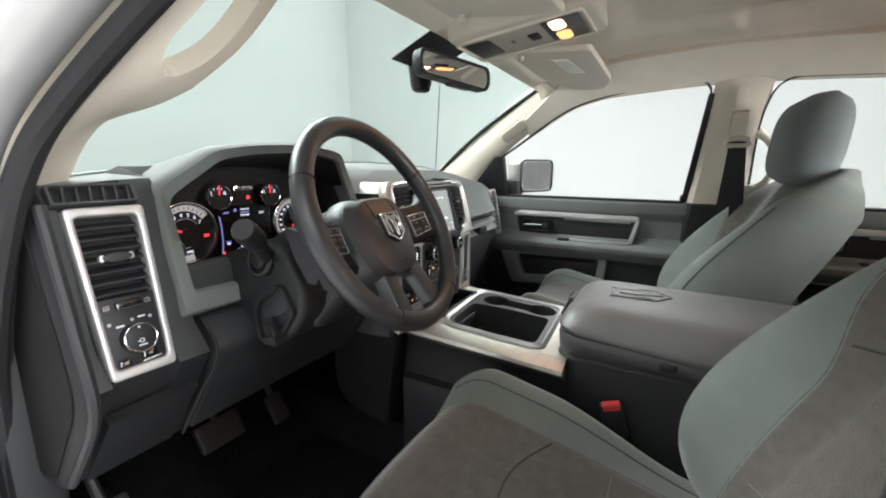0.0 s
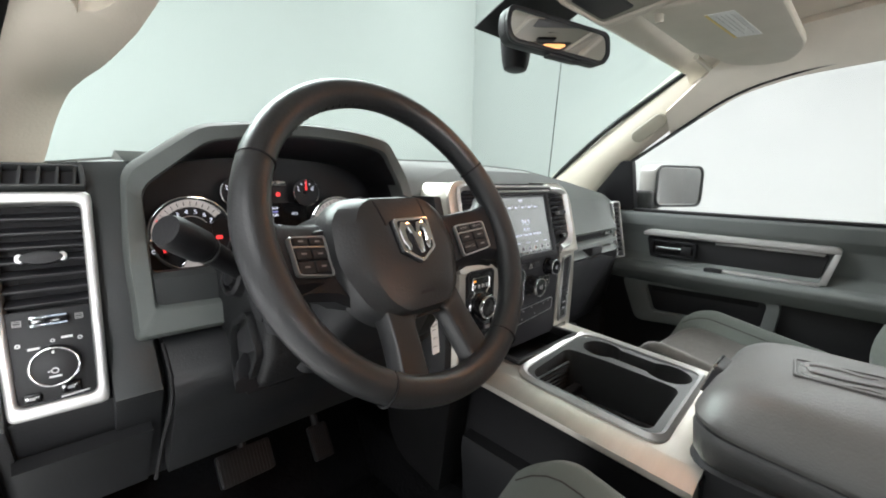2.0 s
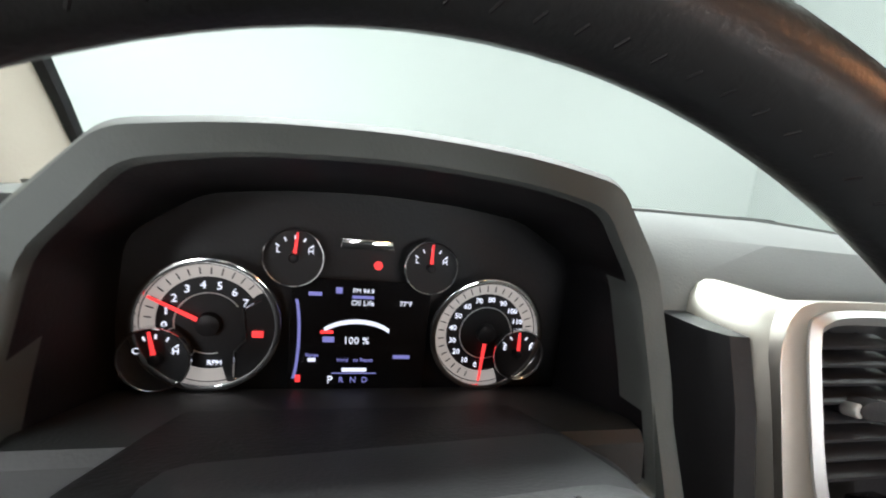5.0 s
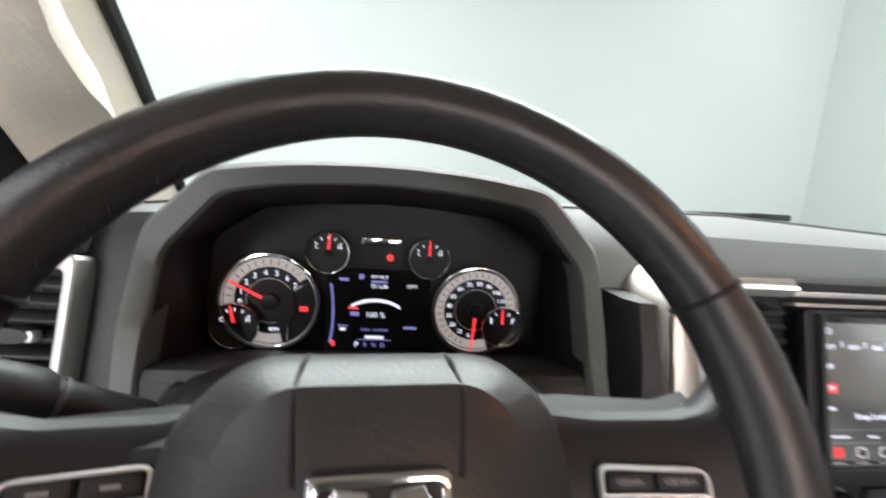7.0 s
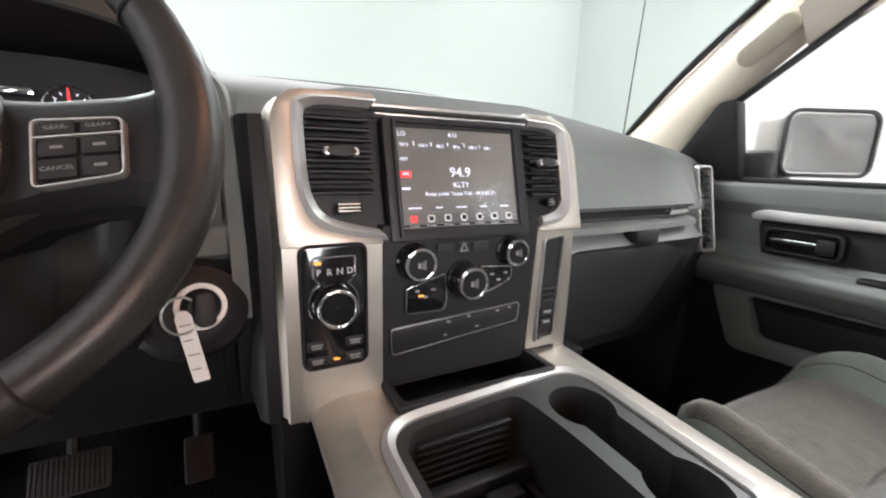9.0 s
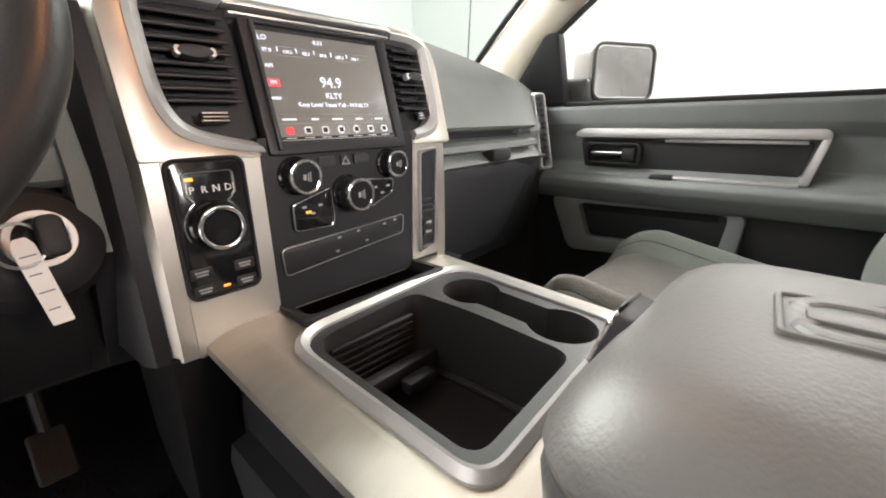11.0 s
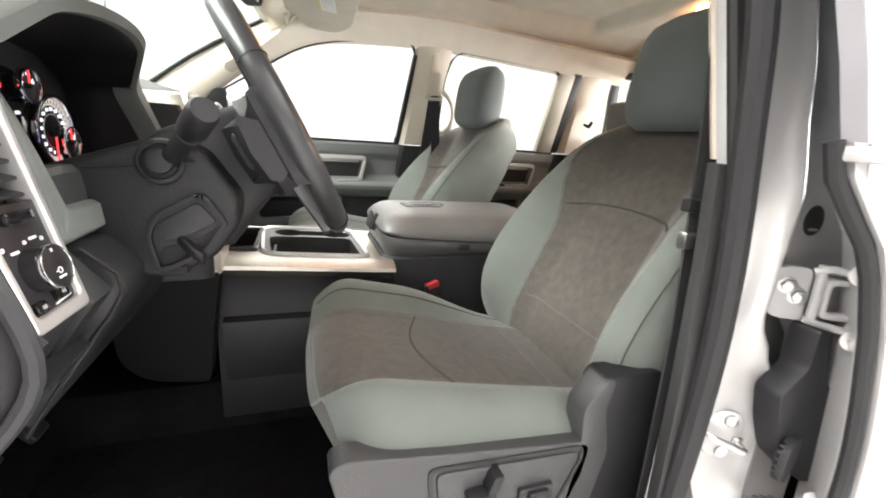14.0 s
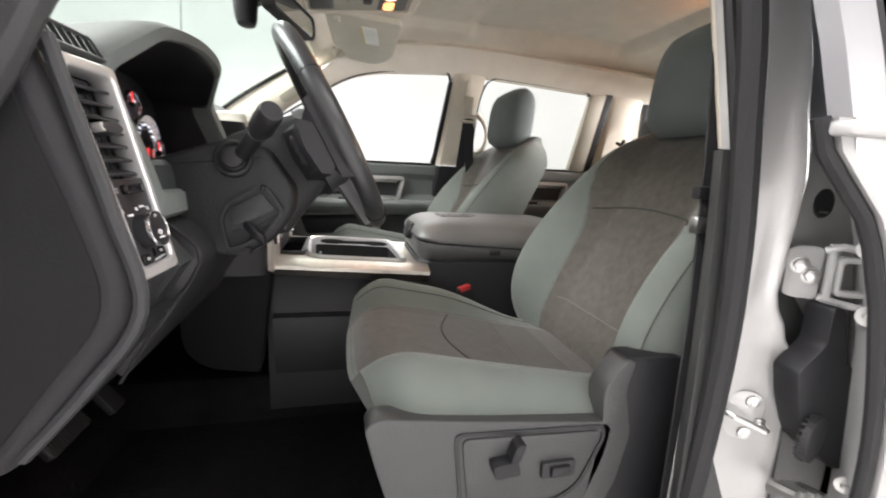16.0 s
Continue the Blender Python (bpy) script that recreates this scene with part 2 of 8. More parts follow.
M_RUBBER = surface("black_rubber", (0.0125, 0.0125, 0.0135), 0.65, spec=0.35, grain=0.3, grain_size=0.002)
M_LEATHER = surface("wheel_leather", (0.0235, 0.0245, 0.0255), 0.37, grain=0.28, grain_size=0.0009, stain=0.14, stain_size=0.05)
M_PAD = surface("airbag_cover_vinyl", (0.0265, 0.0275, 0.0285), 0.42, spec=0.5, grain=0.35, grain_size=0.0010, stain=0.10, stain_size=0.06)
M_KNEE = surface("dark_lower_dash", (0.0165, 0.0172, 0.0185), 0.44, spec=0.42, grain=0.35, grain_size=0.0008, stain=0.08)
M_LID = surface("armrest_vinyl", (0.074, 0.0735, 0.070), 0.44, grain=0.35, grain_size=0.0012, stain=0.08)
M_LIDBOX = surface("armrest_box_plastic", (0.050, 0.051, 0.050), 0.46, grain=0.35, grain_size=0.0012, stain=0.08)
M_BIN = surface("satin_black_bin", (0.030, 0.031, 0.031), 0.34, grain=0.1, grain_size=0.001)
M_VISOR = surface("visor_cloth", (0.60, 0.555, 0.47), 0.95, grain=0.35, grain_size=0.0015, stain=0.04, sheen=0.1, spec=0.1)
M_SLAT = surface("vent_slat_plastic", (0.010, 0.010, 0.012), 0.55)
M_SILVER = surface("satin_silver_plastic", (0.465, 0.442, 0.396), 0.45, metal=0.96, grain=0.08, grain_size=0.0006, stain=0.05, streak=(1, 6, 1))
M_BRIGHT = surface("bright_silver_plastic", (0.50, 0.50, 0.49), 0.42, metal=0.7, grain=0.05, grain_size=0.0005)
M_CHROME = surface("chrome", (0.82, 0.82, 0.83), 0.07, metal=1.0, stain=0.02)
M_STEEL = surface("plain_steel", (0.48, 0.48, 0.47), 0.3, metal=1.0, stain=0.1, stain_size=0.02)
M_CLOTH = surface("headliner_cloth", (0.72, 0.67, 0.585), 0.95, grain=0.35, grain_size=0.0015, stain=0.04, sheen=0.1, spec=0.1)
M_BEIGE = surface("beige_trim_plastic", (0.54, 0.495, 0.41), 0.6, grain=0.3, grain_size=0.0014, stain=0.03)
M_PLUG = surface("grey_beige_plastic", (0.34, 0.32, 0.26), 0.6, grain=0.3, grain_size=0.0014, stain=0.03)
M_SEAT = surface("grey_green_seat_cloth", (0.128, 0.144, 0.129), 0.9, grain=0.6, grain_size=0.0011, stain=0.06, sheen=0.25, spec=0.15, weave=True)
M_INSERT = surface("brown_grey_seat_insert", (0.079, 0.0745, 0.065), 0.92, grain=0.7, grain_size=0.0014, stain=0.16, stain_size=0.02, sheen=0.35, spec=0.12)
M_HEADREST = surface("dark_green_grey_cloth", (0.134, 0.154, 0.152), 0.9, grain=0.6, grain_size=0.0011, sheen=0.2, spec=0.15, weave=True)
M_THREAD = surface("seat_thread", (0.135, 0.128, 0.112), 0.8)
M_CREASE = surface("dark_thread", (0.045, 0.043, 0.038), 0.9)
M_CARPET = surface("black_carpet", (0.006, 0.006, 0.0065), 1.0, grain=1.0, grain_size=0.004, stain=0.3, stain_size=0.05, spec=0.1)
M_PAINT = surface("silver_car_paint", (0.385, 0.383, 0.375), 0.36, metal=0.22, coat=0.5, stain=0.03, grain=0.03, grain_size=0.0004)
# Darker grey than M_PAINT, on the recess, hinge and inner door frame.
M_BODY_GREY = surface("grey_body_paint", (0.30, 0.30, 0.295), 0.42, metal=0.25, stain=0.10)
M_BELT = surface("belt_webbing", (0.016, 0.016, 0.018), 0.8, grain=0.6, grain_size=0.0015)
M_RED = surface("red_button", (0.36, 0.022, 0.022), 0.4)
M_FRAME = surface("grey_frame_paint", (0.17, 0.17, 0.175), 0.5, spec=0.3)
M_SPOKE = surface("satin_spoke_plastic", (0.020, 0.0205, 0.0215), 0.34, spec=0.65, grain=0.15, grain_size=0.001, stain=0.08)
M_LABEL = surface("white_label_paper", (0.86, 0.85, 0.82), 0.6)
M_LABEL_INK = surface("pale_label_ink", (0.60, 0.58, 0.55), 0.7)
M_YELLOW = surface("yellow_label_band", (0.70, 0.55, 0.20), 0.6)
M_INK = surface("white_ink", (0.62, 0.63, 0.64), 0.5)
M_GREY_INK = surface("grey_ink", (0.22, 0.22, 0.22), 0.5)
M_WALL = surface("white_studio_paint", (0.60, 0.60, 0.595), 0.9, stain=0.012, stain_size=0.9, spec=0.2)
# Slightly darker than M_WALL; used on the right wall only.
M_WALL_SIDE = surface("darker_studio_white", (0.555, 0.56, 0.555), 0.85, stain=0.012, stain_size=0.9, spec=0.2)
M_GROUND = surface("pale_studio_floor", (0.80, 0.79, 0.77), 0.5, grain=0.2, grain_size=0.004, stain=0.08, stain_size=0.4)
M_WINDSHIELD = pane_glass("green_windshield_glass", (0.845, 0.915, 0.885), 0.5)
M_SIDE_GLASS = pane_glass("side_window_glass", (0.95, 0.97, 0.96), 0.5)
M_DARK_GLASS = pane_glass("tinted_privacy_glass", (0.12, 0.13, 0.14), 0.07)
M_MIRROR = surface("mirror_glass", (0.9, 0.9, 0.9), 0.02, metal=1.0, stain=0.0)
G_RED = glowing("red_needle_glow", (1.0, 0.05, 0.05), 1.1)
G_WHITE = glowing("white_display_glow", (0.85, 0.88, 1.0), 0.9)
G_BLUE = glowing("blue_display_glow", (0.30, 0.30, 0.75), 0.55)
G_AMBER = glowing("amber_indicator_glow", (1.0, 0.38, 0.05), 1.3)
G_DIAL = glowing("lit_cream_dial", (1.0, 0.93, 0.86), 0.25)
G_FACE = glowing("screen_face", (1.70, 1.72, 1.74), 0.010, 0.15, 0.90)
G_TEXT = glowing("screen_text_glow", (0.85, 0.88, 1.0), 0.65)
G_SCREEN_RED = glowing("lit_screen_red", (1.0, 0.08, 0.08), 0.6)
G_LAMP = glowing("warm_reading_lamp", (1.0, 0.62, 0.38), 3.2)
G_DOME = glowing("amber_dome_lens", (1.0, 0.40, 0.13), 30.0)
G_LAMP_DIM = glowing("amber_reading_lamp", (1.0, 0.45, 0.16), 1.6)


# ---- the studio ----
WX, WY, LX, BY, CZ = 2.36, 2.30, -3.1, -3.4, 3.2
setting("ground", box(LX - 0.2, WX + 0.2, BY - 0.2, WY + 0.2, -0.06, 0.0), M_GROUND, "pale smooth studio floor under the pickup truck", "floor")
setting("wall_front", box(LX - 0.1, WX, WY, WY + 0.1, 0.0, CZ), M_WALL, "plain white studio wall ahead of the truck", "wall")
setting("wall_right", box(WX, WX + 0.1, BY, WY + 0.1, 0.0, CZ), M_WALL_SIDE, "plain white studio wall beside the truck, slightly darker", "wall")
setting("wall_left", box(LX - 0.1, LX, BY, WY, 0.0, CZ), M_WALL, "plain white studio wall on the driver side", "wall")
setting("wall_back", box(LX - 0.1, WX + 0.1, BY - 0.1, BY, 0.0, CZ), M_WALL, "plain white studio wall behind the truck", "wall")
setting("ceiling_studio", box(LX - 0.1, WX + 0.1, BY - 0.1, WY + 0.1, CZ, CZ + 0.08), M_WALL, "white studio ceiling over the truck", "ceiling")


# ---- the cab: floor, roof, pillars, glass ----
def side_x(z):
    """How far out the side windows stand at a height."""
    return 0.735 - (z - 1.236) * 0.33


setting("floor_cab", merge(
    box(-0.76, 0.83, -1.62, 0.30, 0.56, 0.60, 0.01),
    prism([(0.28, 0.58), (0.50, 0.76), (0.50, 1.26), (0.54, 1.26), (0.54, 0.54), (0.28, 0.54)], "x", -0.74, 0.74),
    prism([(-0.17, 0.58), (-0.13, 0.70), (0.13, 0.70), (0.17, 0.58)], "y", -1.6, 0.45, 0.01)), M_CARPET, "black carpeted cab floor and footwell", "carpet")


def ease(k):
    k = min(1.0, max(0.0, k))
    return k * k * (3 - 2 * k)


def roof_z(x, y):
    edge = min(1.0, max(0.0, (abs(x) - 0.44) / 0.20))
    front = min(1.0, max(0.0, (y + 0.42) / 0.34))
    z = 1.735 - 0.075 * edge ** 2 - 0.065 * front ** 1.5
    back = ease((-0.62 - y) / 0.05)
    pan = ease((0.475 + 0.055 * back - abs(x)) / 0.045) * ease((-0.35 - y) / 0.07) * ease((y + 1.36) / 0.06)
    return z + pan * (0.024 + 0.018 * back)


setting("ceiling", sheet(lambda u, v: ((u - 0.5) * 1.30, -0.085 - v * 1.55, roof_z((u - 0.5) * 1.30, -0.085 - v * 1.55)), 70, 90, 0.012), M_CLOTH, "beige cloth headliner with a shallow stepped panel", "headliner")
setting("roof", sheet(lambda u, v: ((u - 0.5) * 1.44, -0.06 - v * 1.64, 1.80 - 0.11 * abs(2 * u - 1) ** 3.2 - 0.05 * max(0, 1 - v * 5) ** 2), 24, 20, 0.006), M_PAINT, "silver painted truck roof", "roof")

W_TOP, W_BASE = (0.632, -0.078, 1.630), (0.745, 0.400, 1.325)


def shield(u, v):
    """The windscreen's surface: u across from the driver side, v up."""
    s = 2 * u - 1
    wide = W_BASE[0] * (1 - v) + W_TOP[0] * v
    y0, y1 = 0.62 - 0.22 * s * s, -0.050 - 0.028 * s * s
    z0, z1 = 1.300 + 0.025 * s * s, 1.655 - 0.025 * s * s
    bow = 0.012 * math.sin(math.pi * v)
    return (s * wide, y0 * (1 - v) + y1 * v + bow, z0 * (1 - v) + z1 * v + bow)


windscreen = tagged(thing("window_1", (0, 0.3, 1.3), "large green-tinted windshield glass with a black edge", "windshield", kind="structure"))
glass = part("pane", sheet(shield, 16, 10, 0.004), M_WINDSHIELD, windscreen)
glass.visible_shadow = False
edge_pts = [shield(i / 16, 0) for i in range(17)] + [shield(1, j / 8) for j in range(1, 9)] + [shield(1 - i / 16, 1) for i in range(1, 17)] + [shield(0, 1 - j / 8) for j in range(1, 8)]
part("seal", tube(edge_pts, 0.008, 6, closed=True), M_RUBBER, windscreen, "black rubber windshield seal")
part("frit_patch", sheet(lambda u, v: tuple(Vector(shield(0.43 + 0.14 * u, 0.84 + 0.16 * v)) + Vector((0, -0.004, -0.004))), 8, 6, 0.002), M_BLACK, windscreen, "black printed patch behind the mirror")

# the header rail between the windshield and the headliner
setting("trim_header", loft([[(s * 0.645, -0.030 - 0.03 * s * s + a, b + 1.655 - 0.025 * s * s) for a, b in ((0, 0.0), (-0.02, -0.012), (-0.07, 0.006), (-0.09, 0.02), (0, 0.03))] for s in [i / 10 - 1 for i in range(21)]]), M_CLOTH, "beige cloth edge above the windshield", "header trim")


def a_pillar(sign):
    """One A-pillar cover, from the dashboard end up to the roof rail."""
    rows = []
    w = [Vector(W_BASE) + Vector((0.0, 0.02, -0.03)), Vector((0.690, 0.165, 1.476)), Vector(W_TOP)]
    d = [Vector((0.722, 0.190, 1.265)), Vector((0.700, 0.075, 1.400)), Vector((0.618, -0.235, 1.600))]
    for i in range(17):
        t = i / 16
        wp = w[0].lerp(w[1], t * 2) if t < 0.5 else w[1].lerp(w[2], t * 2 - 1)
        dp = (1 - t) ** 2 * d[0] + 2 * t * (1 - t) * (d[1] * 2 - (d[0] + d[2]) * 0.5) + t * t * d[2]
        mid = (wp + dp) * 0.5
        inward = Vector((-0.055, -0.015, -0.025)) * (0.55 + 0.45 * math.sin(math.pi * min(1, t + 0.1)))
        row = []
        for k in range(9):
            s = k / 8
            p = (1 - s) ** 2 * wp + 2 * s * (1 - s) * (mid + inward) + s * s * dp
            row.append((p.x * sign, p.y, p.z))
        out = Vector((0.03, 0.03, 0.02))
        for q in (dp + out, wp + out):
            row.append((q.x * sign, q.y, q.z))
        rows.append(row)
    return loft(rows)


apr = thing("trim_a_pillar_1", (0.68, 0.2, 1.3), "beige plastic A-pillar cover with an oval plug", "pillar trim", "A-pillar covers", "structure")
part("cover", a_pillar(1), M_BEIGE, apr)
# Darker beige than the cover, painting in the shading of the oval recess.
part("plug", put(prism(rrect(-0.054, 0.054, -0.019, 0.019, 0.0185, 8), "z", -0.012, 0.003, 0.003), basis((0.634, 0.012, 1.484), (-0.06, -0.82, 0.56), (-0.42, 0.55, 0.70))), M_PLUG, apr, "oval plug over the handle mount, greyer beige to paint its shading")

apl = thing("trim_a_pillar_2", (-0.68, 0.2, 1.3), "beige plastic A-pillar cover with a moulded grab handle beside the driver", "pillar trim", "A-pillar covers", "structure")
PILLAR = [((-0.740, 0.170, 1.290), (-0.692, 0.182, 1.298), 0.5, 0.5), ((-0.733, 0.149, 1.324), (-0.685, 0.163, 1.332), 0.5, 0.5), ((-0.728, 0.129, 1.341), (-0.679, 0.150, 1.352), 0.5, 0.5), ((-0.720, 0.096, 1.371), (-0.669, 0.131, 1.384), 0.5, 0.5),
          ((-0.713, 0.065, 1.398), (-0.658, 0.107, 1.409), 0.5, 0.5), ((-0.703, 0.028, 1.427), (-0.648, 0.076, 1.420), 0.52, 0.52), ((-0.693, -0.006, 1.453), (-0.632, 0.027, 1.431), 0.54, 0.54), ((-0.686, -0.032, 1.471), (-0.616, -0.019, 1.448), 0.55, 0.55),
          ((-0.683, -0.041, 1.477), (-0.611, -0.030, 1.455), 0.40, 0.68), ((-0.677, -0.061, 1.492), (-0.601, -0.056, 1.472), 0.27, 0.79), ((-0.669, -0.089, 1.511), (-0.590, -0.084, 1.493), 0.24, 0.80), ((-0.660, -0.120, 1.533), (-0.577, -0.115, 1.525), 0.25, 0.78),
          ((-0.651, -0.149, 1.554), (-0.565, -0.141, 1.559), 0.30, 0.72), ((-0.644, -0.174, 1.572), (-0.554, -0.162, 1.590), 0.50, 0.50), ((-0.630, -0.230, 1.605), (-0.552, -0.220, 1.625), 0.50, 0.50)]
D_EDGE, S_EDGE = (curve_points([r[k] for r in PILLAR], 5) for k in (0, 1))
GAPS = curve_points([(r[2], r[3], 0) for r in PILLAR], 5)
cov = bmesh.new()
last = None
for d, w, gap in zip(D_EDGE, S_EDGE, GAPS):
    open_here = gap.y - gap.x > 0.02
    swell = Vector((-0.006, -0.010, -0.004))
    at = lambda k: cov.verts.new(d.lerp(w, k) + swell * math.sin(math.pi * k))
    near_side = [at(gap.x * j / 4) for j in range(5)]
    far_side = [at(gap.y) if open_here else near_side[4]] + [at(gap.y + (1 - gap.y) * j / 4) for j in range(1, 5)]
    if last:
        for one, two in zip(last, (near_side, far_side)):
            for j in range(4):
                cov.faces.new((one[j], one[j + 1], two[j + 1], two[j]))
    last = (near_side, far_side)
bmesh.ops.recalc_face_normals(cov, faces=cov.faces)
if sum((f.normal.dot(Vector((-1, -0.4, 0.1))) for f in cov.faces)) < 0:
    bmesh.ops.reverse_faces(cov, faces=cov.faces)
bmesh.ops.solidify(cov, geom=cov.faces[:], thickness=0.024)
bevel_all(cov, 0.007, 3, 55)
part("cover", cov, M_BEIGE, apl, "beige cover with a moulded grab handle", sharp=radians(75))
rows = []
for i in range(13):
    g = Vector(shield(0, i / 12))
    d = D_EDGE[min(len(D_EDGE) - 1, round(i / 12 * (len(D_EDGE) - 1)))]
    rows.append([tuple(g), tuple(g * 0.5 + d * 0.5 + Vector((-0.010, 0.004, 0.004))), tuple(d + Vector((-0.014, 0.016, 0.010))), tuple(d + Vector((-0.022, 0.026, 0.018))), tuple(g * 0.5 + d * 0.5 + Vector((-0.020, 0.016, 0.014))), tuple(g + Vector((-0.008, 0.008, 0.008)))])
part("inner_cover", loft(rows), M_BEIGE, apl, "beige inner face along the windshield", sharp=radians(60))


def rail(sign):
    """The inner roof rail over the doors, with its rounded lower edge."""
    line = [(-0.04, 1.470), (-0.13, 1.518), (-0.20, 1.556), (-0.28, 1.578), (-0.36, 1.590), (-0.60, 1.604), (-0.80, 1.602), (-1.25, 1.580), (-1.62, 1.565)]
    if sign < 0:
        line = [(-0.20, 1.592), (-0.40, 1.618), (-0.66, 1.627), (-1.08, 1.627), (-1.62, 1.597)]
    rows = []
    for p in curve_points([(y, z, 0) for y, z in line], 5):
        y, z = p.x, p.y
        x = side_x(z) + 0.012
        k = min(1, 0.62 + 2.6 * (line[0][0] - y)) if sign > 0 else 1
        prof = [(x + 0.02, z - 0.002), (x - 0.004, z - 0.006), (x - 0.026, z + 0.006), (x - 0.062, z + 0.048), (x - 0.10, z + 0.082), (x - 0.08, z + 0.10), (x + 0.03, z + 0.06)]
        rows.append([(sign * (x + (a - x) * k), y, z + (b - z) * k) for a, b in prof])
    return loft(rows)


setting("trim_rail_1", rail(1), M_CLOTH, "beige cloth-covered roof rail over the passenger doors", "roof rail")
setting("trim_rail_2", rail(-1), M_CLOTH, "beige cloth-covered roof rail over the driver doors", "roof rail")


def pillar(sign, front, back, name, label, low=0.62):
    """An upright pillar cover: beige above the belt line, black below."""
    root = thing(name, (sign * 0.72, (front(1.3) + back(1.3)) / 2, low), label, "pillar trim", "upright pillar covers", "structure")
    for nm, z0, z1, mat in (("upper_cover", 1.236, 1.665, M_BEIGE), ("lower_cover", low, 1.232, M_DARK)):
        rows = []
        for i in range(9):
            z = z0 + (z1 - z0) * i / 8
            x = side_x(max(z, 1.10)) + 0.010
            f, b = front(z), back(z)
            deep = 0.044 - 0.026 * min(1, (z - 1.236) / 0.36) if z > 1.235 else 0.055
            rows.append([(sign * (x + 0.02), f, z), (sign * (x - 0.012), f, z), (sign * (x - deep), f - 0.022, z), (sign * (x - deep - 0.004), (f + b) / 2, z), (sign * (x - deep), b + 0.022, z), (sign * (x - 0.012), b, z), (sign * (x + 0.02), b, z)])
        part(nm, loft(rows), mat, root, "beige upper cover" if z0 > 1 else "black lower cover")
    return root


pillar(1, lambda z: -0.578 - (z - 1.236) * 0.116, lambda z: -0.742 - max(0, z - 1.40) * 0.10, "trim_b_pillar_1", "beige and black B-pillar cover with a seat belt")
pillar(1, lambda z: -1.375, lambda z: -1.545, "trim_c_pillar_1", "beige rear corner pillar cover of the cab")
pillar(-1, lambda z: -1.345 + max(0, z - 1.236) * 0.10, lambda z: -1.62, "trim_c_pillar_2", "beige rear corner pillar cover behind the driver")

# rear cab wall with its window
back = setting("wall_rear_cab", merge(
    box(-0.74, 0.74, -1.66, -1.60, 0.56, 1.235, 0.01), box(-0.70, 0.70, -1.66, -1.60, 1.60, 1.78, 0.01),
    box(-0.74, -0.68, -1.66, -1.60, 1.23, 1.62), box(0.69, 0.74, -1.66, -1.60, 1.23, 1.62)), M_BEIGE, "beige trimmed rear wall of the cab", "wall")
rear_win = thing("window_2", (0, -1.63, 1.235), "tinted rear cab window", "window", kind="structure")
rw = part("pane", box(-0.68, 0.69, -1.635, -1.63, 1.235, 1.60), M_SIDE_GLASS, rear_win)
rw.visible_shadow = False
part("window_frame", ring(rrect(-0.69, 0.70, 1.225, 1.61, 0.03), rrect(-0.665, 0.675, 1.25, 1.585, 0.03), "y", -1.64, -1.595, 0.004), M_RUBBER, rear_win, "black rubber window frame")


def side_sheet(loop, sign, lo, hi, bevel=0.0):
    """A flat piece in the plane of the side glass, from a (y, z) loop."""
    bm = prism(loop, "x", lo, hi, bevel)
    for v in bm.verts:
        v.co.x = sign * (side_x(v.co.z) + v.co.x)
    return bm


FRONT_WIN = rpoly([(0.082, 1.225), (0.085, 1.385), (-0.20, 1.560), (-0.36, 1.595), (-0.617, 1.612), (-0.572, 1.225)], [0.005, 0.02, 0.10, 0.10, 0.05, 0.005], 6)
REAR_WIN = rpoly([(-0.752, 1.225), (-0.745, 1.500), (-0.775, 1.605), (-1.275, 1.582), (-1.335, 1.225)], [0.005, 0.06, 0.05, 0.05, 0.005], 6)


def grow(loop, d):
    c = Vector((sum(p[0] for p in loop) / len(loop), sum(p[1] for p in loop) / len(loop)))
    out = []
    n = len(loop)
    for i in range(n):
        a, b = Vector(loop[i - 1]), Vector(loop[(i + 1) % n])
        t = (b - a).normalized()
        nrm = Vector((t.y, -t.x))
        if nrm.dot(Vector(loop[i]) - c) < 0:
            nrm = -nrm
        out.append(tuple(Vector(loop[i]) + nrm * d))
    return out


def door(name, label, win, y_front, y_back, sail=None):
    """A passenger-side door: shell, inner panel, glass and the trim on it."""
    root = thing(name, (0.76, (y_front + y_back) / 2, 0.66), label, "truck door", "doors", "structure")
    shell = [(0.745, 1.232), (0.752, 1.18), (0.770, 1.06), (0.772, 0.55), (0.86, 0.55), (0.875, 1.0), (0.84, 1.236)]
    part("door_shell", prism([(a, b) for a, b in shell], "y", y_back, y_front, 0.006), M_DARK, root)
    g = part("pane", side_sheet(win, 1, 0.010, 0.013), M_SIDE_GLASS, root)
    g.visible_shadow = False
    part("window_seal", ring_side(grow(win, 0.003), grow(win, -0.0015)), M_RUBBER, root, "black rubber window seal")
    return root


def ring_side(outer, inner):
    bm = ring(outer, inner, "x", -0.006, 0.016)
    for v in bm.verts:
        v.co.x = side_x(v.co.z) + v.co.x
    return bm


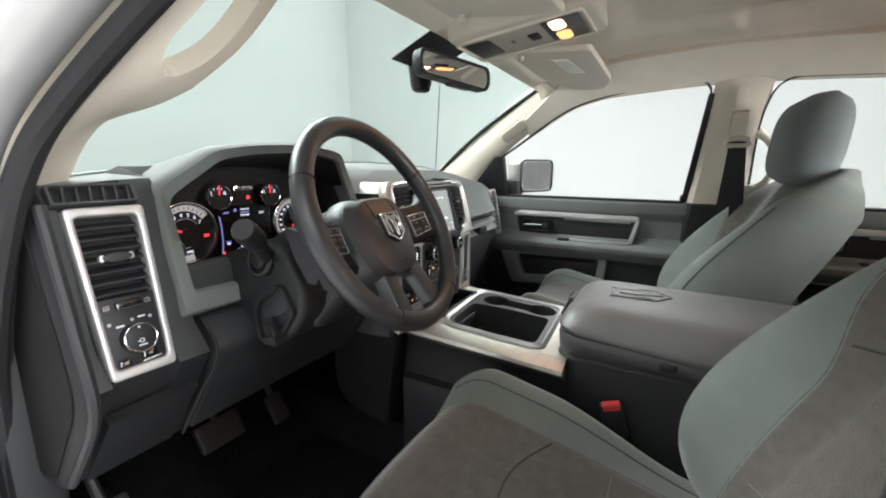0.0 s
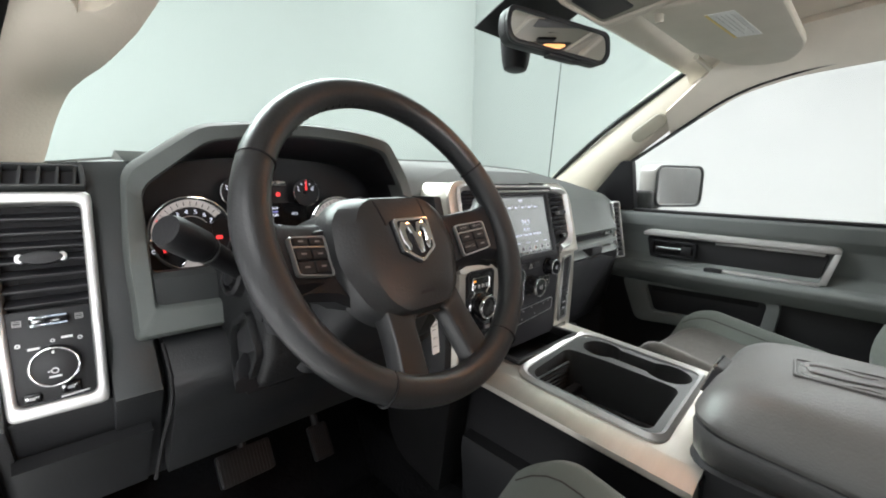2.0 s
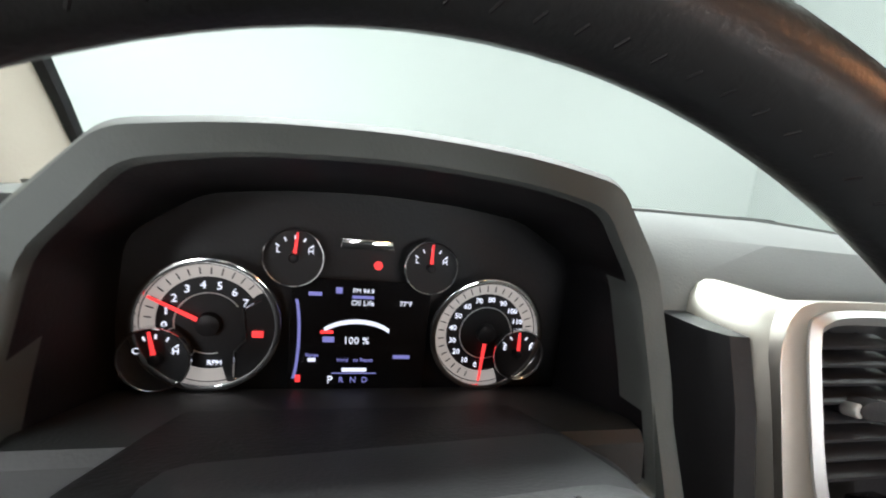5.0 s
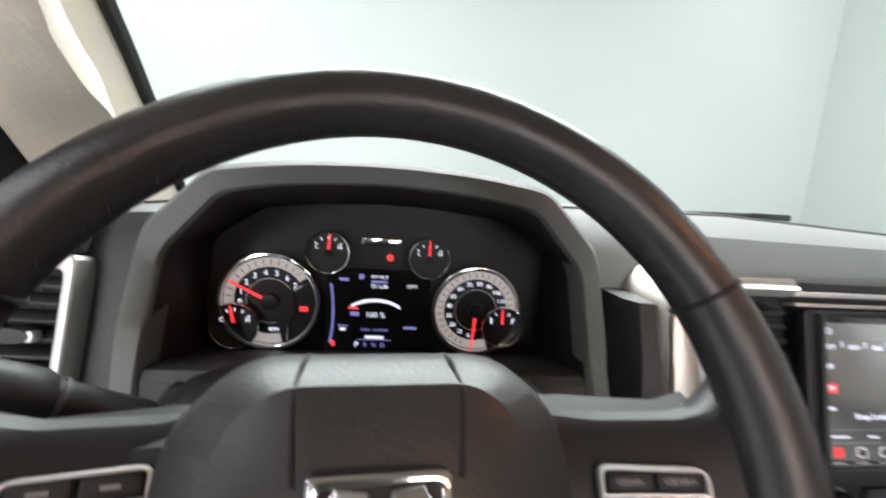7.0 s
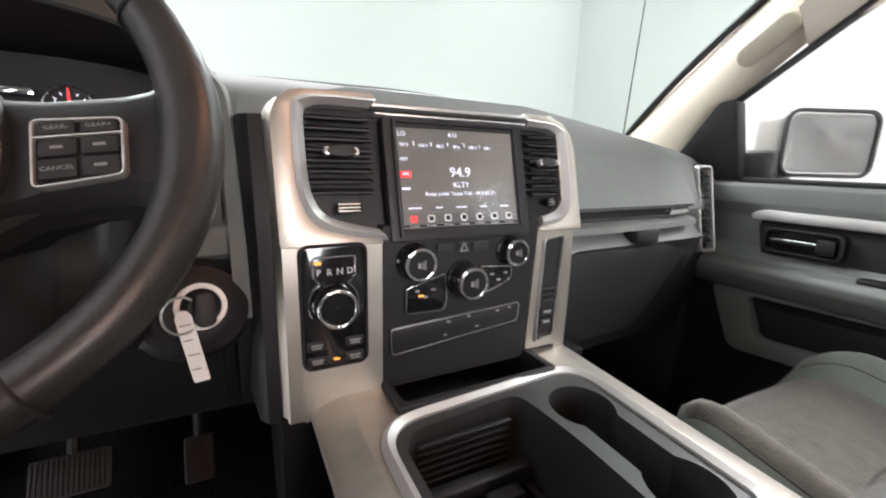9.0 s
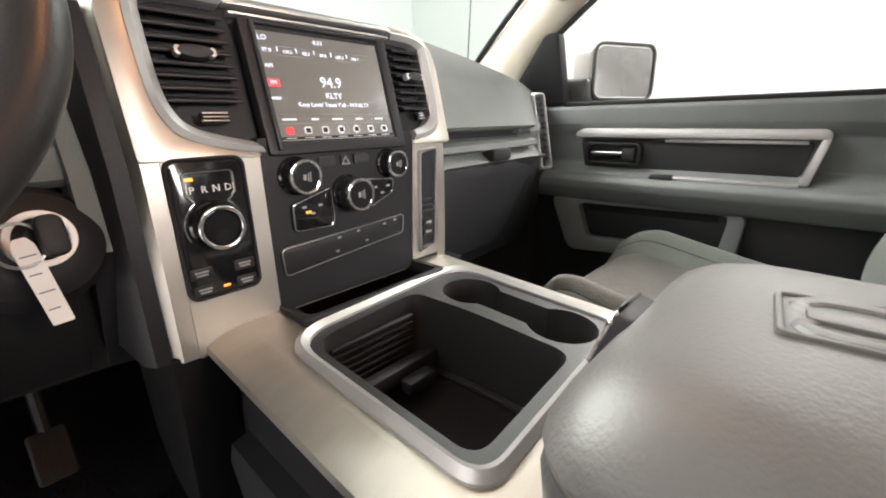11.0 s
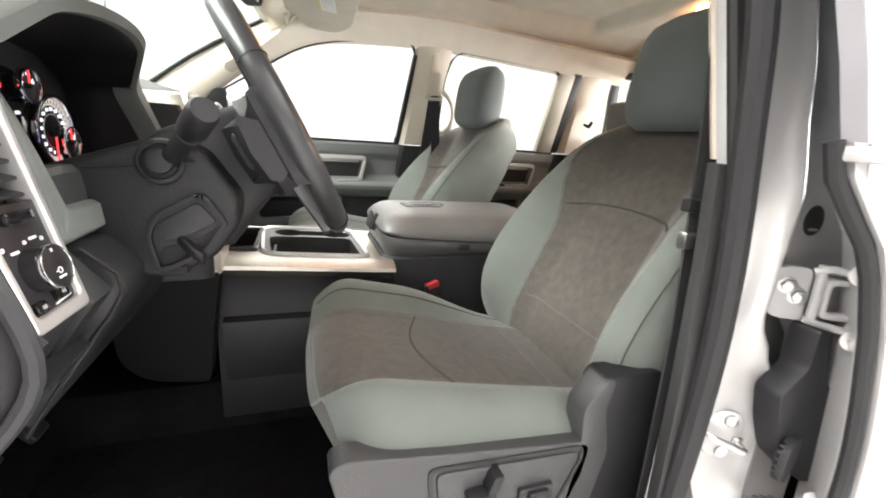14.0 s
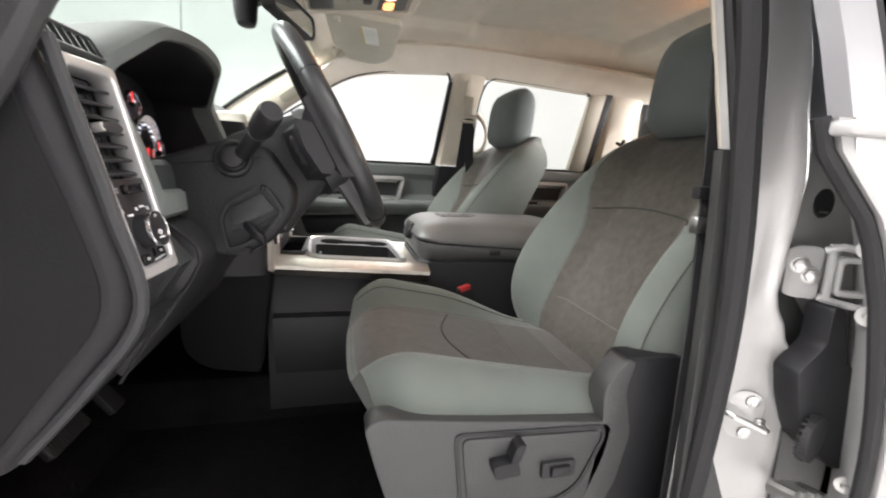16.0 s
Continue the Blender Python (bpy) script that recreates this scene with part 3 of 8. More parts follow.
def door_trim(root, y0, y1, strip0, strip1, pocket0, pocket1, handle_y):
    """The inner panel of a door: upper pad, bright strips, pull recess, armrest ledge, map pocket and release handle."""
    up = prism([(0.700, 1.060), (0.722, 1.085), (0.742, 1.10), (0.740, 1.165), (0.722, 1.190), (0.718, 1.225), (0.728, 1.236), (0.76, 1.236), (0.76, 1.05), (0.70, 1.045)], "y", y1, y0, 0.004)
    part("upper_pad", up, M_DOOR, root, "soft dark grey upper door pad")
    ledge = prism([(0.668, 1.062), (0.676, 1.072), (0.72, 1.076), (0.755, 1.076), (0.755, 1.00), (0.700, 1.012), (0.672, 1.045)], "y", y1 + 0.02, y0 - 0.015, 0.005, 3)
    part("armrest", ledge, M_DOOR, root, "padded grey door armrest")
    low = prism([(0.725, 1.015), (0.735, 0.90), (0.742, 0.66), (0.775, 0.66), (0.775, 1.015)], "y", y1, y0, 0.004)
    part("lower_panel", low, M_DARK, root, "dark lower door panel")
    # bright strips round the pull recess
    strip = [(strip0, 1.172), (strip0 - 0.02, 1.180), (strip1 + 0.01, 1.178), (strip1, 1.172), (strip1, 1.160), (strip0, 1.160)]
    part("trim_strip", prism(rpoly(strip, 0.006), "x", 0.712, 0.742, 0.003), M_BRIGHT, root, "satin silver trim strip")
    part("inner_strip", box(0.722, 0.742, strip1 + 0.03, handle_y - 0.13, 1.150, 1.158, 0.002), M_BRIGHT, root, "thin silver inner line")
    part("end_strip", prism(rpoly([(strip1 + 0.012, 1.160), (strip1, 1.160), (strip1 + 0.018, 1.078), (strip1 + 0.034, 1.078)], 0.003), "x", 0.708, 0.742, 0.002), M_BRIGHT, root, "silver end of the pull recess")
    part("lower_strip", box(0.698, 0.742, strip1 + 0.03, handle_y - 0.15, 1.074, 1.081, 0.002), M_BRIGHT, root, "thin silver line on the armrest")
    part("pull_recess", prism(rpoly([(strip0 - 0.005, 1.155), (strip1 + 0.02, 1.155), (strip1 + 0.035, 1.085), (strip0 - 0.02, 1.085)], 0.012), "x", 0.730, 0.746, 0.004), M_DARK, root, "dark recessed door pull")
    bez = ring(rrect(handle_y - 0.085, handle_y + 0.045, 1.098, 1.148, 0.012), rrect(handle_y - 0.078, handle_y + 0.038, 1.104, 1.142, 0.010), "x", 0.712, 0.742, 0.002)
    handle = part("handle_bezel", bez, M_BLACK, root, "black surround of the release handle")
    part("handle", prism(rrect(handle_y - 0.070, handle_y + 0.030, 1.116, 1.128, 0.005), "x", 0.710, 0.722, 0.003), M_CHROME, handle, "chrome release handle")
    part("lock_knob", box(0.706, 0.72, handle_y - 0.074, handle_y - 0.045, 1.108, 1.136, 0.003), M_BLACK, handle)
    pocket = rpoly([(pocket0, 1.000), (pocket1, 1.008), (pocket1 + 0.010, 0.930), (pocket0 - 0.03, 0.915)], 0.014)
    part("map_pocket", prism(pocket, "x", 0.727, 0.745, 0.003), M_DARK, root, "dark recessed map pocket")
    part("pocket_frame", ring(rpoly([(pocket0 + 0.075, 1.012), (pocket1 - 0.030, 1.014), (pocket1 - 0.020, 0.905), (pocket0 + 0.02, 0.875)], 0.022), pocket, "x", 0.706, 0.742, 0.006), M_DOOR, root, "raised grey frame of the map pocket")
    # Thin near-black plate paints the shade inside the pocket.
    part("pocket_shade", prism(rpoly([(pocket0 - 0.02, 0.998), (pocket1 + 0.02, 1.004), (pocket1 + 0.02, 0.988), (pocket0 - 0.02, 0.980)], 0.006), "x", 0.724, 0.730, 0.001), M_HOLE, root, "near-black plate painted as the shade in the pocket opening")
    part("window_switch", box(0.690, 0.72, handle_y - 0.16, handle_y - 0.115, 1.072, 1.082, 0.003), M_BLACK, root, "black window switch")


door1 = door("door_1", "closed front passenger door with dark grey trim", FRONT_WIN, 0.19, -0.598)
door_trim(door1, 0.185, -0.596, 0.025, -0.445, 0.005, -0.318, -0.045)
part("sail_panel", side_sheet(rpoly([(0.066, 1.236), (0.066, 1.395), (0.10, 1.392), (0.215, 1.27), (0.215, 1.236)], 0.01), 1, -0.016, 0.016, 0.003), M_BLACK, door1, "black triangular mirror mount cover")
part("belt_seal", box(0.722, 0.750, -0.572, 0.07, 1.232, 1.242, 0.003), M_RUBBER, door1)
part("rear_seal", side_sheet([(-0.566, 1.236), (-0.606, 1.575), (-0.622, 1.575), (-0.588, 1.236)], 1, -0.010, 0.014, 0.003), M_RUBBER, door1, "black rubber seal behind the window")
part("glass_post", box(0.716, 0.73, -0.568, -0.562, 1.236, 1.262, 0.002), M_RUBBER, door1, "black lock pin")
door2 = door("door_2", "closed rear passenger door with dark grey trim", REAR_WIN, -0.745, -1.350)
door_trim(door2, -0.747, -1.348, -0.860, -1.250, -0.90, -1.18, -0.93)
part("belt_seal", box(0.722, 0.750, -1.34, -0.75, 1.232, 1.242, 0.003), M_RUBBER, door2)
part("divider", side_sheet([(-1.246, 1.236), (-1.262, 1.575), (-1.335, 1.575), (-1.325, 1.236)], 1, -0.022, 0.014, 0.003), M_PLUG, door2, "grey-beige rear edge of the window")
part("rear_seal", side_sheet([(-1.326, 1.236), (-1.336, 1.585), (-1.376, 1.585), (-1.368, 1.236)], 1, -0.012, 0.014, 0.003), M_RUBBER, door2, "black rubber seal behind the window")

# door mirror outside the passenger window
mir = thing("door_mirror", (0.86, 0.02, 1.22), "silver door mirror with a bright reflection, outside the passenger window", "door mirror")
MB = basis((0.882, -0.010, 1.315), (0.905, -0.425, 0.0), (0, 0, 1))
part("housing", put(merge(prism(rrect(-0.104, 0.104, -0.071, 0.071, 0.030, 5), "z", -0.075, 0.004, 0.012, 3)), MB), M_PAINT, mir)
part("surround", put(ring(rrect(-0.103, 0.103, -0.070, 0.070, 0.029, 5), rrect(-0.095, 0.095, -0.062, 0.062, 0.022, 5), "z", 0.000, 0.008, 0.002), MB), M_GREY, mir, "grey surround of the mirror glass")
part("mirror_glass", put(prism(rrect(-0.096, 0.096, -0.063, 0.063, 0.022, 5), "z", 0.001, 0.004), MB), M_MIRROR, mir, "bright mirror glass")
part("mount_arm", box(0.76, 0.86, 0.03, 0.10, 1.235, 1.30, 0.012, 3), M_GREY, mir, "grey mirror arm")

# antenna and wipers beyond the glass
ant = thing("antenna", (0.83, 0.46, 1.20), "thin black whip antenna on the fender", "antenna")
part("mast", tube([(0.815, 0.465, 1.20), (0.845, 0.440, 1.95)], [0.0022, 0.0014], 6), M_BLACK, ant)
wip = thing("wiper", (0.40, 0.60, 1.33), "black windshield wiper arm lying on the cowl", "wiper")
part("arm", tube([(0.05, 0.66, 1.335), (0.22, 0.615, 1.352), (0.40, 0.555, 1.360)], 0.006, 6), M_BLACK, wip)
part("blade", merge(box(0.36, 0.45, 0.545, 0.560, 1.352, 1.366, 0.003), tube([(0.10, 0.625, 1.345), (0.42, 0.560, 1.352)], 0.004, 6)), M_RUBBER, wip, "black rubber wiper blade")
setting("trim_cowl", sheet(lambda u, v: ((u - 0.5) * 1.5, 0.60 + 0.16 * v - 0.20 * (2 * u - 1) ** 2, 1.306 - 0.02 * v), 16, 3, 0.01), M_BLACK, "black cowl panel under the windshield", "cowl")


# ---- driver side opening: sill, B-pillar, rear door ----
BP = thing("trim_b_pillar_2", (-0.78, -0.66, 0.6), "silver body pillar in the open driver doorway with black seals", "door pillar", "", "structure")
part("upper_cover", loft([[(-(side_x(z) + a + (z - 1.27) * 0.06), b, z) for a, b in ((0.000, -0.664), (-0.006, -0.660), (-0.026, -0.656), (-0.036, -0.664), (-0.036, -0.76), (0.012, -0.77))] for z in (1.272, 1.35, 1.43, 1.51, 1.60, 1.66)]), M_BEIGE, BP, "beige upper pillar cover")
part("lower_cover", loft([[(x, -0.622, z), (x + 0.030, -0.640, z), (x + 0.042, -0.66, z), (x + 0.04, -0.76, z), (x - 0.012, -0.77, z)] for x, z in ((-0.760, 0.60), (-0.758, 0.80), (-0.752, 1.0), (-0.745, 1.15), (-0.735, 1.268))]), M_GREY, BP, "dark grey lower pillar cover")
part("weatherstrip", tube([(-0.752, -0.630, 0.60), (-0.760, -0.640, 0.80), (-0.765, -0.645, 1.0), (-0.764, -0.640, 1.15), (-0.754, -0.630, 1.30), (-0.744, -0.620, 1.42), (-0.718, -0.606, 1.55), (-0.695, -0.594, 1.66)], 0.015, 10, up=(1, 0, 0), steps=4), M_RUBBER, BP, "black rubber door seal")


def wave(z):
    """How far back the silver flange reaches at a height."""
    knots = ((0.55, -0.748), (0.90, -0.745), (0.96, -0.744), (1.01, -0.736), (1.05, -0.713), (1.095, -0.689), (1.15, -0.692), (1.20, -0.695), (1.30, -0.706), (1.40, -0.720), (1.70, -0.740))
    for (a, p), (b, q) in zip(knots, knots[1:]):
        if z <= b:
            t = (z - a) / (b - a)
            return p + (q - p) * t * t * (3 - 2 * t)
    return -0.74


rows = []
for i in range(56):
    z = 0.58 + i * 0.02
    lean = max(0, z - 1.236) * 0.26
    b = wave(z)
    m = (-0.655 + b) / 2
    rows.append([(-0.742 + lean, -0.638, z), (-0.752 + lean, -0.648, z), (-0.759 + lean, -0.662, z), (-0.765 + lean, m, z), (-0.775 + lean, b + 0.016, z), (-0.782 + lean, b + 0.004, z), (-0.781 + lean, b - 0.002, z), (-0.772 + lean, b - 0.004, z), (-0.752 + lean, b - 0.008, z), (-0.735 + lean, b - 0.02, z), (-0.725 + lean, -0.64, z)])
part("flange", loft(rows), M_PAINT, BP, "silver painted door flange", sharp=radians(70))
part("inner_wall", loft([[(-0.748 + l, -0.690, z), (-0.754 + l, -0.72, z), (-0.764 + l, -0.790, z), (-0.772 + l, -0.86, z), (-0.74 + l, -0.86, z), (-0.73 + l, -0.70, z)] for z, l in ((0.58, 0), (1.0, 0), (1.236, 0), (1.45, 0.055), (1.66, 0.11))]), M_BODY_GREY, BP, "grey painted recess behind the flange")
part("upper_seal", tube([(-0.742 + max(0, z - 1.236) * 0.26 - 0.008, -0.638, z) for z in [1.25 + 0.043 * k for k in range(11)]], 0.0085, 8, up=(1, 0, 0)), M_RUBBER, BP, "black inner seal beside the pillar cover")
plug = part("plug_hole", put(prism(circle(0, 0, 0.014, 24, 0.0185), "z", -0.006, 0.002, 0.002), basis((-0.760, -0.762, 1.209), (-0.13, -1, 0), (0, 0, 1))), M_RUBBER, BP, "black rubber plug")
part("plug_slot", put(box(-0.006, 0.006, -0.012, -0.009, 0.002, 0.0028), basis((-0.760, -0.762, 1.209), (-0.13, -1, 0), (0, 0, 1))), M_STEEL, plug)
STM = basis((-0.7635, -0.688, 0.930), (-0.38, -0.92, -0.10), (0, -0.1, 1))
plate = part("striker_plate", put(prism(rrect(-0.016, 0.030, -0.034, 0.034, 0.020, 6), "z", -0.004, 0.0035, 0.002), STM), M_PAINT, BP, "painted striker plate")
part("striker", put(merge(tube([(-0.024, 0.006, 0.0), (-0.023, 0.006, 0.020), (-0.018, 0.005, 0.025), (0.022, -0.006, 0.025), (0.027, -0.008, 0.020), (0.028, -0.008, 0.0)], 0.0042, 10), box(0.020, 0.034, -0.016, 0.000, 0.0, 0.006, 0.002)), STM), M_STEEL, BP, "bare steel door striker")
for dz in (0.021, -0.024):
    part("screw", put(merge(revolve([(0.0085, 0.002), (0.0080, 0.0065), (0.004, 0.0075)], 16), prism(circle(0, 0, 0.0038, 6), "z", 0.006, 0.0085)), shift(STM, 0.012, dz, 0.0)), M_STEEL, plate)
HGM = basis((-0.786, -0.750, 1.127), (-0.60, -0.80, 0.02), (0, 0, 1))
bracket = part("hinge", put(merge(prism(rpoly([(-0.040, -0.030), (-0.040, 0.026), (-0.030, 0.032), (-0.004, 0.030), (-0.004, -0.034), (-0.030, -0.034)], 0.006), "z", -0.004, 0.004, 0.002),
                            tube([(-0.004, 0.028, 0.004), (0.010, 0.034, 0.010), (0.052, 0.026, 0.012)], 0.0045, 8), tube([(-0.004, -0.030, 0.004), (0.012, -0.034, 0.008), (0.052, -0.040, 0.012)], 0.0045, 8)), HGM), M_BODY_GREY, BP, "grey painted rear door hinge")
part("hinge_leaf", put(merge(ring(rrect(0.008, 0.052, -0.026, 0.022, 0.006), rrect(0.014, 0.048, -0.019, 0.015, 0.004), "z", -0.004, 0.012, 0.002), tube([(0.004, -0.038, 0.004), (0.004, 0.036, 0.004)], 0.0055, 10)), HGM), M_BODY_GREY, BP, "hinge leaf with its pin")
for u, v in ((-0.026, 0.008), (-0.014, -0.004)):
    part("bolt", put(merge(prism(circle(u, v, 0.0085, 6), "z", 0.003, 0.011, 0.0015), prism(circle(u, v, 0.0105, 18), "z", 0.003, 0.0055, 0.0008)), HGM), M_STEEL, bracket)
part("wire_boot", put(merge(revolve([(0.030, -0.006), (0.030, 0.002), (0.020, 0.005), (0.012, 0.010), (0.008, 0.010)], 28), *[put(box(0.020, 0.031, -0.0018, 0.0018, -0.002, 0.006, 0.001), Matrix.Rotation(2 * math.pi * k / 22, 4, "Z")) for k in range(22)]), basis((-0.815, -0.746, 0.922), (0.3, -0.95, 0.0), (0.0, 0.0, 1.0)) @ Matrix.Rotation(math.pi, 4, "Y")), M_RUBBER, BP, "black ribbed cable boot")
part("boot_cover", prism(rpoly([(-0.706, 1.011), (-0.741, 1.042), (-0.74, 1.093), (-0.76, 1.088), (-0.774, 1.051), (-0.782, 1.015), (-0.82, 1.002), (-0.862, 0.962), (-0.886, 0.881), (-0.873, 0.851), (-0.799, 0.869), (-0.744, 0.913), (-0.719, 0.966)], 0.008), "x", -0.812, -0.780, 0.006), M_BLACK, BP, "black wiring cover between body and door")
part("lower_bolts", merge(*[tube([(-0.80, -0.72 - 0.016 * k, 0.845 - 0.004 * k), (-0.83, -0.725 - 0.016 * k, 0.85 - 0.004 * k)], 0.010, 10) for k in range(4)]), M_STEEL, BP, "steel fittings of the lower hinge")
part("sill", box(-0.86, -0.72, -0.70, 0.16, 0.50, 0.61, 0.015, 3), M_PAINT, BP, "silver door sill")

rd = thing("door_3", (-0.85, -1.1, 0.55), "closed silver rear door seen along its outer skin", "truck door", "doors", "structure")


def skin_x(z):
    return -0.856 + max(0, z - 1.18) * 0.10 - 0.02 * math.exp(-((z - 0.95) / 0.2) ** 2)


def skin_front(z):
    """The front edge of the rear door's skin at a height."""
    knots = ((0.50, -0.800), (0.844, -0.779), (0.962, -0.761), (1.108, -0.736), (1.165, -0.717), (1.20, -0.701), (1.235, -0.668), (1.272, -0.634), (1.40, -0.625))
    for (a, p), (b, q) in zip(knots, knots[1:]):
        if z <= b:
            return p + (q - p) * (z - a) / (b - a)
    return -0.625


zs = [0.55 + 0.745 * i / 24 for i in range(25)]
part("skin", loft([[(skin_x(z), skin_front(z), z), (skin_x(z) - 0.004, skin_front(z) - 0.02, z), (skin_x(z) - 0.006, -1.3, z), (skin_x(z), -1.62, z), (skin_x(z) + 0.03, -1.62, z), (skin_x(z) + 0.03, skin_front(z) - 0.01, z)] for z in zs]), M_PAINT, rd, "silver painted outer skin")
for z in (1.165, 1.087, 0.86):
    part("bolt", put(merge(revolve([(0.012, 0.0), (0.012, 0.002), (0.008, 0.003)], 16), prism(circle(0, 0, 0.0065, 6), "z", 0.002, 0.012, 0.001)), basis((-0.832, skin_front(z) - 0.022, z), (-0.8, -0.6, 0), (0, 0, 1))), M_STEEL, rd, "hinge bolt on the door edge")
part("edge_seal", tube([(skin_x(z) + 0.012, skin_front(z) + 0.006, z) for z in zs], 0.008, 8, up=(1, 0, 0)), M_RUBBER, rd, "black rubber edge seal")
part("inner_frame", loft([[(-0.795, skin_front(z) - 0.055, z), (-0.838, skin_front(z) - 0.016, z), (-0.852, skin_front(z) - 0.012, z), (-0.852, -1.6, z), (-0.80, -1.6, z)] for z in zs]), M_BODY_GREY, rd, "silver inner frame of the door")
part("belt_moulding", merge(box(-0.862, -0.835, -1.6, -0.628, 1.278, 1.292, 0.004)), M_PAINT, rd, "silver belt moulding under the glass")
part("window_frame", loft([[(-0.835 + l, y, z), (-0.850 + l, y - 0.010, z), (-0.850 + l, y - 0.058, z), (-0.825 + l, y - 0.058, z)] for z, y, l in ((1.285, -0.638, 0.0), (1.36, -0.622, 0.012), (1.45, -0.610, 0.035), (1.56, -0.585, 0.08), (1.66, -0.56, 0.13))]), M_FRAME, rd, "grey window frame")
part("glass_seal", loft([[(-0.850 + l, y - 0.059, z), (-0.852 + l, y - 0.064, z), (-0.838 + l, y - 0.066, z), (-0.838 + l, y - 0.059, z)] for z, y, l in ((1.292, -0.638, 0.0), (1.36, -0.622, 0.012), (1.45, -0.610, 0.035), (1.56, -0.585, 0.08), (1.66, -0.56, 0.13))]), M_RUBBER, rd, "black glass seal")
part("pane", loft([[(-0.842 + l, y, z), (-0.842 + l, -1.58, z), (-0.838 + l, -1.58, z), (-0.838 + l, y, z)] for z, y, l in ((1.285, -0.695, 0.0), (1.45, -0.665, 0.035), (1.64, -0.62, 0.12))]), M_DARK_GLASS, rd, "dark tinted rear window glass")

# front edge of the driver doorway: fender, seal along the A-pillar and the end of the dashboard
FP = thing("trim_front_jamb", (-0.80, 0.15, 0.6), "silver body jamb with black rubber seal beside the dashboard", "door frame", "", "structure")
SEAL = [(-0.782, 0.225, 0.80), (-0.784, 0.200, 0.93), (-0.785, 0.172, 1.074), (-0.784, 0.135, 1.16), (-0.781, 0.092, 1.235), (-0.775, 0.058, 1.295), (-0.764, 0.036, 1.348), (-0.742, 0.010, 1.405), (-0.712, -0.085, 1.480), (-0.672, -0.225, 1.570), (-0.652, -0.36, 1.615), (-0.648, -0.56, 1.632)]
part("weatherstrip", tube(SEAL, 0.013, 10, up=(1, 0, 0), steps=5), M_RUBBER, FP, "thick black rubber door seal")
part("seal_lip", tube([(x + 0.012, y + 0.018, z + 0.010) for x, y, z in SEAL], 0.012, 8, up=(1, 0, 0), steps=5), M_DARK, FP)
rows = []
for d in D_EDGE[::4]:
    near_z = sorted(curve_points(SEAL, 6), key=lambda p: abs(p.z - d.z))[0]
    rows.append([tuple(d + Vector((0.004, 0.012, 0.006))), tuple(near_z + Vector((0.006, 0.004, 0.0))), tuple(near_z + Vector((-0.008, 0.010, 0.004))), tuple(d + Vector((-0.014, 0.022, 0.012)))])
part("seal_flange", loft(rows), M_RUBBER, FP, "black rubber flange behind the seal", sharp=radians(60))
part("jamb", tube([(x - 0.030, y + 0.045, z + 0.035) for x, y, z in SEAL[4:]], 0.036, 12, up=(1, 0, 0), steps=5), M_PAINT, FP, "silver painted jamb")
low = curve_points(SEAL[:7], 5)
part("hinge_pillar", loft([[(p.x - a, p.y + b, p.z) for a, b in ((0.004, 0.010), (0.022, 0.022), (0.034, 0.050), (0.038, 0.20), (-0.01, 0.20), (-0.01, 0.02))] for p in low]), M_PAINT, FP, "silver painted hinge pillar")
part("fender_panel", box(-0.86, -0.80, 0.16, 0.55, 0.54, 1.30, 0.02, 3), M_PAINT, FP, "silver inner fender panel")
setting("wall_kick_1", box(0.715, 0.79, 0.14, 0.54, 0.54, 1.25, 0.01), M_DARK, "dark kick panel of the passenger footwell", "kick panel")
setting("wall_kick_2", box(-0.79, -0.735, 0.17, 0.54, 0.54, 1.25, 0.01), M_DARK, "dark kick panel of the driver footwell", "kick panel")
setting("wall_fender", box(0.72, 0.92, 0.36, 0.75, 0.9, 1.22, 0.03, 3), M_PAINT, "silver fender top beside the windshield", "fender")


